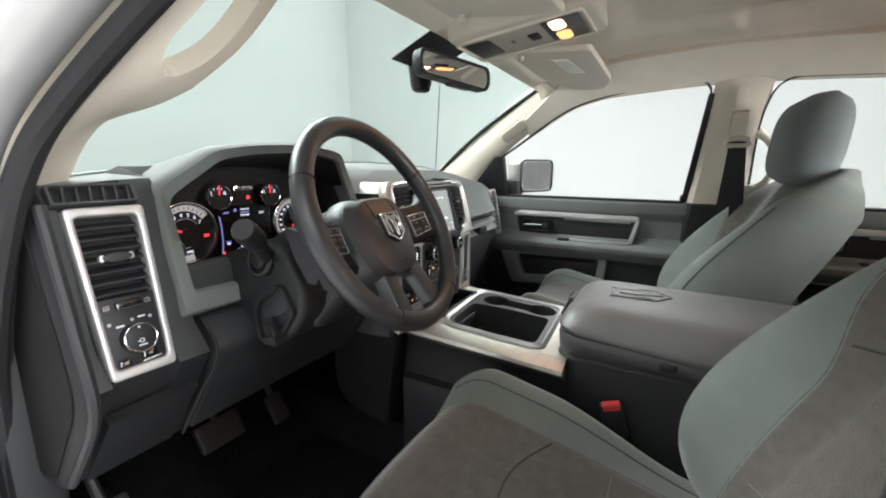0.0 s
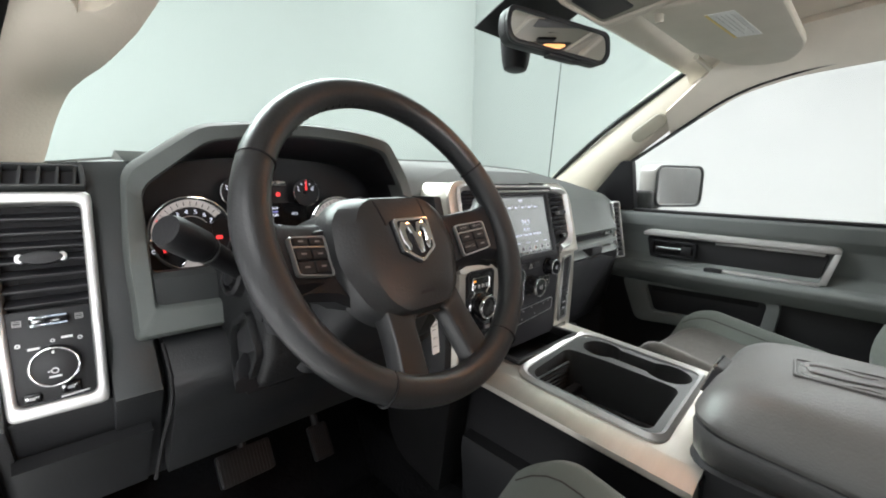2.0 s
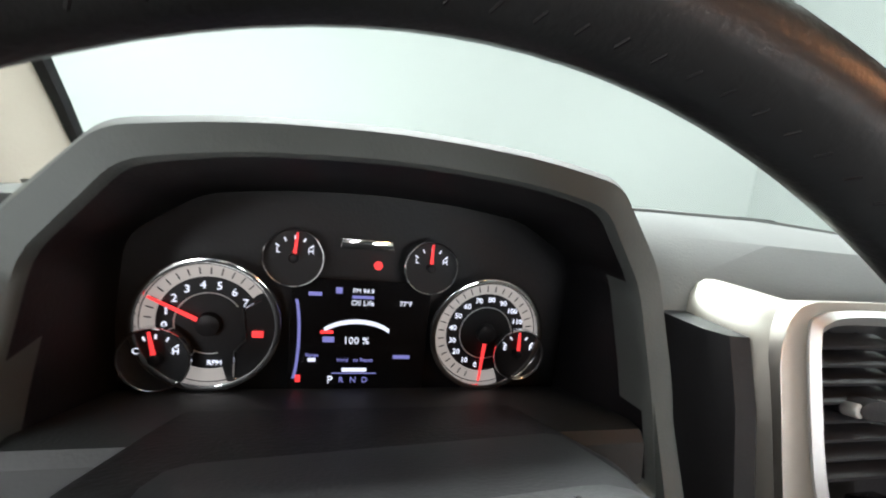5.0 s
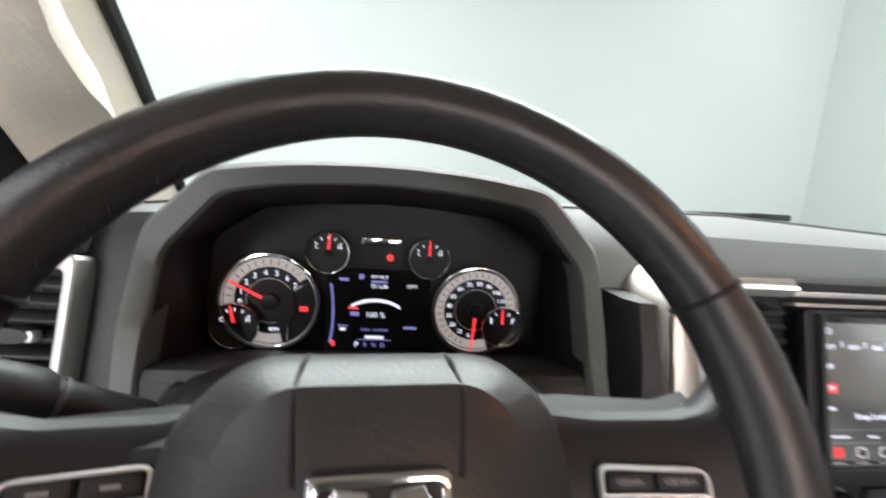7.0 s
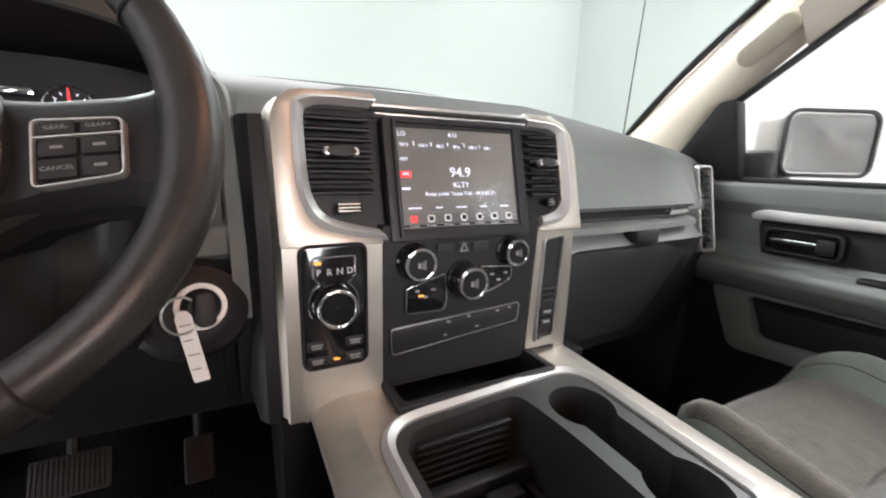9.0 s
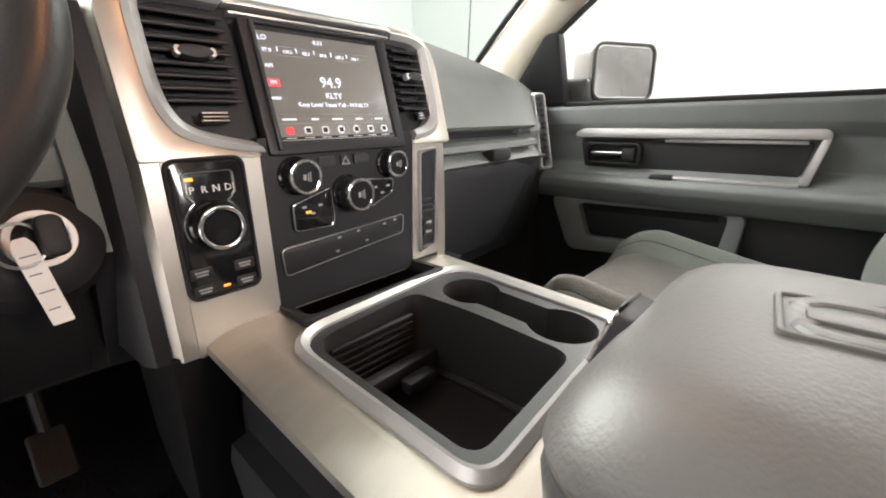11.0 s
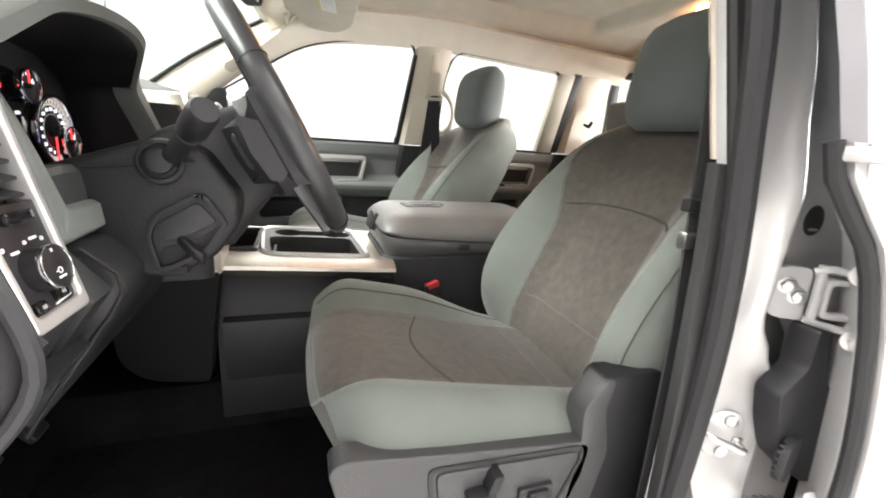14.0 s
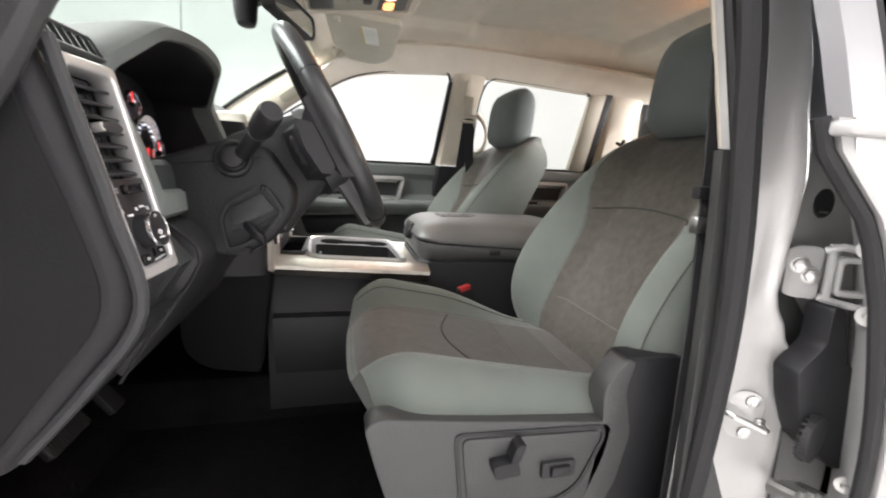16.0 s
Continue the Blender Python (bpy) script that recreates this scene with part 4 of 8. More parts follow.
# ---- dashboard ----
def section(x):
    """The dashboard's outline (y, z) at a place across the cab."""
    def mix(table):
        xs = [r[0] for r in table]
        if x <= xs[0]:
            return table[0][1:]
        for a, b in zip(table, table[1:]):
            if x <= b[0]:
                t = (x - a[0]) / (b[0] - a[0])
                return [p + (q - p) * t for p, q in zip(a[1:], b[1:])]
        return table[-1][1:]

    crest, back_y = mix([(-0.76, 1.330, 0.36), (-0.60, 1.350, 0.42), (-0.30, 1.362, 0.53), (0.0, 1.366, 0.58), (0.3, 1.352, 0.52), (0.55, 1.318, 0.42), (0.70, 1.290, 0.34)])
    ya, za, yb, zb = mix([(-0.76, 0.078, 1.333, 0.058, 1.318), (-0.64, 0.088, 1.343, 0.066, 1.318), (-0.24, 0.11, 1.350, 0.075, 1.325), (0.18, 0.10, 1.345, 0.085, 1.300), (0.40, 0.10, 1.315, 0.085, 1.288), (0.60, 0.125, 1.290, 0.105, 1.272), (0.70, 0.16, 1.280, 0.135, 1.262)])
    yc, zc, yd, zd, ye, ze, yf, zf = mix([(-0.76, 0.034, 1.20, 0.026, 1.150, -0.006, 1.112, 0.112, 0.950), (-0.64, 0.034, 1.20, 0.026, 1.150, -0.006, 1.112, 0.106, 0.950), (-0.24, 0.012, 1.19, 0.000, 1.166, -0.006, 1.10, 0.085, 0.955), (0.17, 0.03, 1.19, 0.020, 1.166, 0.02, 1.10, 0.10, 0.90),
                                           (0.24, 0.050, 1.178, 0.070, 1.150, 0.030, 1.125, 0.10, 0.90), (0.55, 0.060, 1.178, 0.080, 1.150, 0.045, 1.125, 0.12, 0.90), (0.70, 0.100, 1.178, 0.110, 1.150, 0.09, 1.115, 0.14, 0.90)])
    if -0.732 < x < -0.658:  # the hollow of the outer vent
        yb, yc, yd, zd, ye, ze = yb + 0.03, yc + 0.03, 0.046, 1.122, 0.004, 1.112
    if -0.618 < x < -0.248:  # the well of the instruments
        ya, za, yb, zb, yc, zc, yd, zd, ye, ze = 0.175, 1.358, 0.172, 1.345, 0.172, 1.160, 0.055, 1.150, 0.035, 1.098
    pts = [(back_y + 0.06, 1.27), (back_y, crest - 0.035), (back_y * 0.62 + 0.06, crest - 0.004), (0.21, crest), (ya, za), (yb, zb), (yc, zc), (yd, zd), (ye, ze), (yf, zf), (yf + 0.16, zf - 0.01), (0.46, 1.0)]
    return [(x, a, b) for a, b in pts]


dash = thing("dashboard", (0, 0.2, 0.9), "dark grey soft-grained pickup dashboard", "dashboard")
xs = [-0.7495, -0.7325, -0.7315, -0.70, -0.6585, -0.6575, -0.6185, -0.6175, -0.55, -0.45, -0.35, -0.2485, -0.2475, -0.20, -0.10, 0.0, 0.10, 0.17, 0.21, 0.24, 0.30, 0.38, 0.46, 0.55, 0.62, 0.66, 0.70]
body = loft([section(x) for x in xs])
bevel_all(body, 0.006, 2, 40)


def pick(bm, keep):
    """The faces of a mesh whose middle passes a test, as a mesh of their own."""
    out = bm.copy()
    bmesh.ops.delete(out, geom=[f for f in out.faces if not keep(f.calc_center_median())], context="FACES")
    return out


def tone(c):
    if c.z < 1.10:
        return 2
    return 1 if c.x > -0.25 or c.z > 1.335 else 0


for k, nm, mat, lab in ((0, "body", M_DASH, ""), (1, "upper_body", M_DASH_TOP, "matt grey upper dashboard"), (2, "lower_body", M_KNEE, "dark lower dashboard")):
    part(nm, pick(body, lambda c: tone(c) == k), mat, dash, lab)
body.free()
part("top_pad", sheet(lambda u, v: (lambda s: (s[0][0], (s[2][1] * (1 - v) + s[3][1] * v), (s[2][2] * (1 - v) + s[3][2] * v) + 0.003))(section(-0.70 + 1.36 * u)), 40, 4, 0.004), M_DASH_TOP, dash, "matt grey dashboard top pad")
END_R = [0.02, 0.05, 0.05, 0.05, 0.055, 0.04, 0.02, 0.02, 0.02]
ENDC = [(0.078, 1.325), (0.062, 1.300), (0.045, 1.242), (0.026, 1.179), (0.007, 1.095), (0.064, 1.022), (0.118, 0.952), (0.30, 0.93), (0.36, 1.30)]
part("end_cap", loft([[(x, y, z) for y, z in rpoly(ENDC, END_R, 6)] if not g else [(x, y, z) for y, z in grow(rpoly(ENDC, END_R, 6), g)] for x, g in ((-0.745, 0.013), (-0.7505, 0.013), (-0.7525, 0.011), (-0.7600, 0.0), (-0.7605, -0.002), (-0.7595, -0.010))], cap=True), M_PLUM, dash, "flat dark end cover")
EDGE = [(0.042, 1.318), (0.025, 1.244), (0.010, 1.179), (-0.004, 1.093), (0.047, 1.018), (0.101, 0.957)]
part("end_line", tube([(-0.752, p.x, p.y) for p in curve_points([(a, b, 0) for a, b in EDGE], 5)], 0.0065, 8, up=(1, 0, 0)), M_DARK, dash, "dark raised rib round the end cover")
part("end_panel", prism(grow(rpoly(ENDC, END_R, 6), -0.008), "x", -0.7620, -0.7580, 0.001), M_FOOT, dash, "black inner panel of the end cover")
# knee panel with its seam, fuse cover and ledge
part("knee_seam", tube([(-0.611, 0.020, 1.1505), (-0.611, -0.008, 1.124), (-0.612, -0.011, 1.104), (-0.614, 0.002, 1.078), (-0.617, 0.032, 1.038), (-0.623, 0.082, 0.958)], 0.0022, 6, up=(1, 0, 0)), M_HOLE, dash, "dark panel joint")
part("knee_ledge", prism(rpoly([(0.032, 1.1525), (0.016, 1.1490), (-0.012, 1.120), (-0.013, 1.104), (0.000, 1.078), (0.030, 1.036), (0.084, 0.955), (0.115, 1.00), (0.06, 1.1525)], [0.004, 0.010, 0.012, 0.012, 0.02, 0.02, 0.01, 0.01, 0.005]), "x", -0.610, -0.262, 0.006), M_KNEE, dash, "rounded knee panel under the column")
part("fuse_cover", loft([[(x, 0.012 + 0.002, 1.060), (x, 0.108, 0.945), (x, 0.118, 0.955), (x, 0.03, 1.066)] for x in (-0.735, -0.628)]), M_KNEE, dash, "dark flip-down panel below the vent")

# glove compartment
part("glove_door", loft([[(x, y0 - 0.010, 1.283 - d), (x, y0 - 0.014, 1.270 - d), (x, y1 - 0.014, 1.192), (x, y1 - 0.008, 1.186), (x, y1 + 0.03, 1.186), (x, y0 + 0.02, 1.283 - d)] for x, y0, y1, d in ((0.196, 0.084, 0.042, -0.004), (0.30, 0.086, 0.048, 0.0), (0.45, 0.090, 0.054, 0.004), (0.555, 0.098, 0.062, 0.012), (0.568, 0.106, 0.070, 0.014))]), M_DASH_TOP, dash, "flat grey upper glove box lid")
part("glove_strip", loft([[(x, y - 0.004, 1.183), (x, y - 0.004, 1.172), (x, y + 0.02, 1.172), (x, y + 0.02, 1.183)] for x, y in ((0.196, 0.046), (0.45, 0.058), (0.568, 0.074))]), M_BLACK, dash, "black strip under the lid")
part("glove_ledge", loft([[(x, y + 0.01, 1.168), (x, y - 0.016, 1.160), (x, y - 0.018, 1.150), (x, y + 0.02, 1.140), (x, y + 0.04, 1.168)] for x, y in ((0.196, 0.044), (0.45, 0.056), (0.58, 0.074))]), M_DASH_TOP, dash, "grey ledge under the lid")
part("glove_latch", box(0.375, 0.435, 0.028, 0.06, 1.126, 1.150, 0.006), M_HOLE, dash, "dark glove box latch")
# Dark colour puts the shade under the ledge into the lower lid.
part("lower_glove", loft([[(x, y - 0.010, 1.120), (x, y - 0.012, 1.100), (x, y + 0.050, 0.930), (x, y + 0.09, 0.930), (x, y + 0.06, 1.120)] for x, y in ((0.21, 0.036), (0.45, 0.050), (0.60, 0.072))]), M_DARK, dash, "lower glove box lid, coloured dark for the shade under the ledge")
part("lid_emblem", put(merge(prism(rpoly([(-0.036, -0.006), (-0.022, 0.008), (-0.016, 0.002), (0.036, 0.004), (0.036, -0.004), (-0.020, -0.006)], 0.001, 2), "z", 0, 0.003)), basis((0.520, 0.0590, 1.1775), (0.96, 0.13, 0), (0, 0.1, 1))), M_CHROME, dash, "small chrome model badge as a plain bar")



def slats(root, m, w, h, n, tilt=25, depth=0.016, mat=None):
    for i in range(n):
        v = -h / 2 + h * (i + 0.5) / n
        blade = prism(rrect(-depth / 2, depth / 2, -0.0016, 0.0016, 0.0014, 2), "x", -w / 2, w / 2)
        part("slat", put(blade, shift(m, 0, v, -0.006) @ pose(0, 0, 0, 0, 0, 0) @ Matrix.Rotation(radians(90 + tilt), 4, "X")), mat or M_SLAT, root)


def air_vent(name, m, w, h, n, label, knob=True):
    root = thing(name, tuple(m.translation), label, "air vent", "dashboard vents")
    # Flat black plate in place of the unlit depth of the vent.
    part("backing", put(box(-w / 2, w / 2, -h / 2 - 0.004, h / 2 + 0.004, -0.0180, -0.0150), m), M_HOLE, root, "black plate behind the slats, coloured for the unlit hollow")
    slats(root, m, w, h, n)
    for k in range(3):
        part("vane", put(box(-0.0012, 0.0012, -h / 2, h / 2, -0.0150, -0.0135), shift(m, -w / 3 + k * w / 3, 0)), M_HOLE, root)
    if knob:
        k = min(1.0, w / 0.06)
        tab = part("tab", put(prism(circle(0, 0, 0.0150 * k, 24, 0.0058), "z", -0.006, 0.0105, 0.003), m), M_DARK, root, "dark satin thumb tab")
        for s in (-1, 1):
            part("tab_tip", put(prism(circle(s * 0.0145 * k, 0, 0.0032, 14, 0.0044), "z", 0.001, 0.0098, 0.0016), m), M_BRIGHT, tab, "bright tip")
    return root


# driver side vent with the light switch panel under it
BZ = basis((-0.695, 0.0261, 1.2102), (1, -0.075, 0), (0, 0.234, 0.972))
lp = thing("light_switch_panel", (-0.695, 0.02, 1.115), "black headlight switch panel in a bright silver frame", "switch panel")
OUT = rpoly([(-0.040, 0.104), (0.040, 0.104), (0.036, -0.100), (-0.034, -0.100)], 0.007)
INN = rpoly([(-0.031, 0.093), (0.031, 0.093), (0.0275, -0.088), (-0.0265, -0.088)], 0.006)
part("frame", put(ring(OUT, INN, "z", -0.016, 0.0065, 0.003, 3), BZ), M_BRIGHT, lp, "bright silver frame")
part("plate", put(box(-0.030, 0.030, -0.092, -0.004, -0.012, 0.002, 0.001), BZ), M_BLACK, lp, "black switch plate")
air_vent("air_vent", shift(BZ, 0, 0.043, -0.002), 0.060, 0.092, 7, "black dashboard vent with tilted slats beside the driver")
rb = part("air_rocker", put(prism(rrect(-0.0135, 0.0135, -0.0190, -0.0095, 0.003), "z", 0.0, 0.008, 0.002), BZ), M_GLOSS, lp, "black air flow rocker with chrome lines")
for v in (-0.0178, -0.0107):
    part("rocker_line", put(box(-0.0125, 0.0125, v - 0.0008, v + 0.0008, 0.007, 0.0086), BZ), M_CHROME, rb)
for u in (-0.0215, 0.0205):
    icon = part("vent_icon", put(ring(rrect(u - 0.003, u + 0.003, -0.0170, -0.0115, 0.0006), rrect(u - 0.0022, u + 0.0022, -0.0162, -0.0123, 0.0005), "z", 0.002, 0.0026), BZ), M_GREY_INK, lp)
    for k in (-1, 1):
        part("icon_bar", put(box(u - 0.0018, u + 0.0018, -0.01425 + k * 0.001 - 0.0004, -0.01425 + k * 0.001 + 0.0004, 0.002, 0.0026), BZ), M_GREY_INK, icon)
KB = shift(BZ, 0.0010, -0.0560, 0.0005)
kn = part("light_knob", put(revolve([(0.0185, 0.0), (0.0178, 0.004), (0.0170, 0.0125), (0.0162, 0.0150), (0.0150, 0.0155)], 40), KB), M_BLACK, lp, "round black headlight knob")
part("knob_ring", put(ring(circle(0, 0, 0.0176, 44), circle(0, 0, 0.0158, 44), "z", 0.0120, 0.0163, 0.0008), KB), M_CHROME, kn, "thin chrome ring")
part("knob_mark", put(merge(ring(circle(0, -0.0035, 0.0026, 16), circle(0, -0.0035, 0.0019, 16), "z", 0.0155, 0.0161), box(-0.0048, -0.003, -0.0040, -0.0032, 0.0155, 0.0161), box(-0.0042, 0.0042, -0.0094, -0.0078, 0.0155, 0.0161), box(-0.0008, 0.0008, 0.0118, 0.0142, 0.0155, 0.0162)), KB), M_INK, kn, "pale lamp sign")
for u, v, w in ((-0.0225, -0.034, 0.0018), (-0.0125, -0.0385, 0.0), (0.0005, -0.0335, 0.0016), (0.0105, -0.0320, 0.0), (0.0195, -0.0345, 0.0018)):
    shape = ring(circle(u, v, w, 14), circle(u, v, w * 0.55, 14), "z", 0.002, 0.0027) if w else box(u - 0.0040, u + 0.0040, v - 0.0010, v + 0.0010, 0.002, 0.0027)
    part("mark", put(shape, BZ), M_INK, lp, "small white lamp sign")
for u, v, w, h, nm in ((-0.0165, -0.0815, 0.0125, 0.0085, "lamp_button"), (0.0095, -0.0780, 0.0150, 0.0110, "dimmer_wheel")):
    bt = part(nm, put(prism(rrect(u - w / 2, u + w / 2, v - h / 2, v + h / 2, 0.002), "z", 0.0, 0.0065, 0.0015), BZ), M_GLOSS, lp)
    part("mark", put(box(u - 0.0022, u + 0.0022, v - 0.0014, v + 0.0014, 0.0065, 0.0070), BZ), M_GREY_INK, bt)
part("dimmer_mark", put(prism([(0.002, -0.0868), (0.022, -0.0848), (0.022, -0.0838), (0.002, -0.0852)], "z", 0.0018, 0.0028), BZ), M_INK, lp, "white dimmer scale")

# small demister grille on the dashboard corner
DG = basis((-0.697, 0.055, 1.326), (1, 0, 0), (0, 0.50, 0.86))
dg = thing("demister_grille", (-0.697, 0.055, 1.32), "small black demister grille on the dashboard corner", "air vent", "dashboard vents")
part("grille_frame", put(ring(rrect(-0.045, 0.041, -0.0125, 0.0125, 0.003), rrect(-0.041, 0.037, -0.0095, 0.0095, 0.002), "z", -0.008, 0.005, 0.0015), DG), M_DASH, dg)
part("backing", put(box(-0.042, 0.038, -0.010, 0.010, -0.010, -0.006), DG), M_HOLE, dg)
for k in range(6):
    u = -0.032 + k * 0.0128
    part("bar", put(prism([(u - 0.001, -0.010), (u + 0.0012, -0.010), (u + 0.0042, 0.010), (u + 0.002, 0.010)], "z", -0.006, 0.003), DG), M_DASH, dg)


# ---- instrument cluster ----
clu = thing("instrument_cluster", (-0.43, 0.12, 1.18), "hooded instrument cluster with lit round dials and a colour display", "instrument cluster")


RIM_Y = [0.022, 0.040, 0.067, 0.032, 0.023, 0.020, 0.023, 0.032, 0.067, 0.040, 0.022, 0.022, 0.022, 0.022]  # how far forward the rim stands


HOOD_R = [0.008, 0.02, 0.016, 0.013, 0.03, 0.03, 0.03, 0.013, 0.016, 0.02, 0.008, 0.02, 0.02, 0.02]


def tilted(loop, dy=0.0):
    return rpoly([(x, y + dy, z) for (x, z), y in zip(loop, RIM_Y)], HOOD_R, 4)


IN_LOOP = [(-0.612, 1.190), (-0.611, 1.245), (-0.609, 1.313), (-0.549, 1.366), (-0.500, 1.375), (-0.430, 1.379), (-0.360, 1.375), (-0.312, 1.366), (-0.254, 1.313), (-0.251, 1.245), (-0.250, 1.190), (-0.320, 1.188), (-0.430, 1.187), (-0.545, 1.188)]
OUT_LOOP = [(-0.634, 1.156), (-0.634, 1.250), (-0.626, 1.333), (-0.558, 1.385), (-0.500, 1.393), (-0.430, 1.396), (-0.360, 1.393), (-0.303, 1.385), (-0.238, 1.333), (-0.230, 1.250), (-0.230, 1.156), (-0.320, 1.155), (-0.430, 1.155), (-0.545, 1.155)]
hood_out = rpoly([(x, 0.215, z - 0.020 - 0.3 * max(0, z - 1.36)) for x, z in OUT_LOOP], HOOD_R, 4)
n = len(hood_out)
sur = bmesh.new()
chain = [[sur.verts.new(p) for p in l] for l in (hood_out, tilted(OUT_LOOP, 0.030), tilted(OUT_LOOP, 0.004), tilted([(a[0] * 0.8 + b[0] * 0.2, a[1] * 0.8 + b[1] * 0.2) for a, b in zip(OUT_LOOP, IN_LOOP)], -0.004), tilted([(a[0] * 0.12 + b[0] * 0.88, a[1] * 0.12 + b[1] * 0.88) for a, b in zip(OUT_LOOP, IN_LOOP)], -0.002), tilted(IN_LOOP, 0.004), tilted(IN_LOOP, 0.03))]
for a, b in zip(chain, chain[1:]):
    for i in range(n):
        sur.faces.new((a[i], a[(i + 1) % n], b[(i + 1) % n], b[i]))
part("hood", sur, M_DASH_TOP, clu, "soft grey hood and surround", sharp=radians(50))
BACK_LOOP = [(-0.612, 1.186), (-0.614, 1.245), (-0.606, 1.312), (-0.556, 1.346), (-0.500, 1.354), (-0.430, 1.357), (-0.360, 1.354), (-0.306, 1.346), (-0.254, 1.316), (-0.250, 1.245), (-0.252, 1.186), (-0.320, 1.184), (-0.430, 1.183), (-0.545, 1.184)]
well = bmesh.new()
a = [well.verts.new(p) for p in tilted(IN_LOOP, 0.006)]
b = [well.verts.new(p) for p in rpoly([(x, 0.158, z) for x, z in BACK_LOOP], HOOD_R, 4)]
for i in range(n):
    well.faces.new((a[i], a[(i + 1) % n], b[(i + 1) % n], b[i]))
well.faces.new(b)
# Black colour carries the shade inside the hood, over dark grey plastic.
part("well", well, M_BLACK, clu, "inside of the hood, coloured black for the shade within", sharp=radians(40))
part("floor_lip", loft([[(x, 0.030, 1.180), (x, 0.031, 1.200), (x, 0.034, 1.218), (x, 0.040, 1.224), (x, 0.052, 1.224), (x, 0.100, 1.210), (x, 0.150, 1.196), (x, 0.15, 1.175)] for x in (-0.611, -0.50, -0.37, -0.252)]), M_DASH, clu, "grey ledge under the dials")
GP = basis((0, 0.150, 0), (1, 0, 0), (0, 0.0, 1))
GD = shift(GP, 0.0015, -0.0045)


def dial(name, cx, cz, r, lit, start, sweep, count, needle, label, proud=0.0):
    """One round gauge: chrome ring, dark face, lit band with ticks, and its needle."""
    m = shift(GP, cx, cz, proud)
    g = part(name, put(prism(circle(0, 0, r * 0.97, 48), "z", 0.0, 0.002), m), M_BLACK, clu, label)
    part("bezel", put(ring(circle(0, 0, r, 48), circle(0, 0, r * (0.90 if lit else 0.93), 48), "z", 0.0, 0.010 if lit else 0.008, 0.0012), m), M_CHROME, g, "chrome ring")
    if lit:
        a0, a1 = lit
        k = 40
        pts = [(r * 0.89 * math.cos(radians(a0 + (a1 - a0) * i / k)), r * 0.89 * math.sin(radians(a0 + (a1 - a0) * i / k))) for i in range(k + 1)]
        pts += [(r * 0.70 * math.cos(radians(a1 - (a1 - a0) * i / k)), r * 0.70 * math.sin(radians(a1 - (a1 - a0) * i / k))) for i in range(k + 1)]
        part("lit_band", put(prism(pts, "z", 0.002, 0.003), m), G_DIAL, g, "lit cream scale band")
        part("inner_ring", put(tube([(r * 0.46 * math.cos(radians(a0 + (a1 - a0) * i / k)), r * 0.46 * math.sin(radians(a0 + (a1 - a0) * i / k)), 0.003) for i in range(k + 1)], 0.0005, 4), m), M_INK, g)
    for i in range(count):
        an = radians(start + sweep * i / (count - 1))
        r0, r1 = (0.74, 0.84) if lit else (0.60, 0.74)
        c, s = math.cos(an), math.sin(an)
        wd = r * 0.008 if lit else r * 0.024
        q = [(r * r0 * c - wd * s, r * r0 * s + wd * c), (r * r1 * c - wd * s, r * r1 * s + wd * c), (r * r1 * c + wd * s, r * r1 * s - wd * c), (r * r0 * c + wd * s, r * r0 * s - wd * c)]
        part("tick", put(prism(q, "z", 0.003, 0.0036), m), M_BLACK if lit else G_WHITE, g)
    an = radians(needle)
    c, s = math.cos(an), math.sin(an)
    wd = r * (0.030 if lit else 0.06)
    q = [(r * 0.1 * c - wd * s, r * 0.1 * s + wd * c), (r * 0.86 * c - wd * 0.5 * s, r * 0.86 * s + wd * 0.5 * c), (r * 0.86 * c + wd * 0.5 * s, r * 0.86 * s - wd * 0.5 * c), (r * 0.1 * c + wd * s, r * 0.1 * s - wd * c)]
    part("needle", put(prism(q, "z", 0.005, 0.0065), m), G_RED, g, "glowing red needle")
    part("hub", put(revolve([(r * 0.17, 0.002), (r * 0.16, 0.008), (r * 0.10, 0.009)], 20), m), M_BLACK, g, "black needle hub")
    return g, m


tach, tm = dial("tachometer", -0.5470, 1.2505, 0.0518, (35, 285), 185, -150, 15, 153, "large engine speed dial")
for i in range(8):
    an = radians(184 - 150 * i / 7)
    letters(str(i), 0.0084, shift(tm, 0.0300 * math.cos(an), 0.0300 * math.sin(an), 0.0035), G_WHITE, tach)
letters("RPM", 0.0055, shift(tm, 0.004, -0.031, 0.0035), G_WHITE, tach)
part("icon_window", put(tube([(0.036, 0.020, 0.0035), (0.024, 0.012, 0.0035), (0.026, -0.012, 0.0035), (0.018, -0.022, 0.0035), (0.018, -0.045, 0.0035)], 0.0008, 4), tm), M_CHROME, tach)
part("door_icon", put(merge(box(0.030, 0.038, -0.010, -0.005, 0.003, 0.004)), tm), G_RED, tach)
speed, sm = dial("speedometer", -0.3295, 1.2480, 0.0500, (-20, 290), 250, -250, 25, -93, "large road speed dial")
for i in range(13):
    an = radians(258 - 258 * i / 12)
    letters(str(i * 10), 0.0064, shift(sm, 0.0298 * math.cos(an), 0.0298 * math.sin(an), 0.0035), G_WHITE, speed)
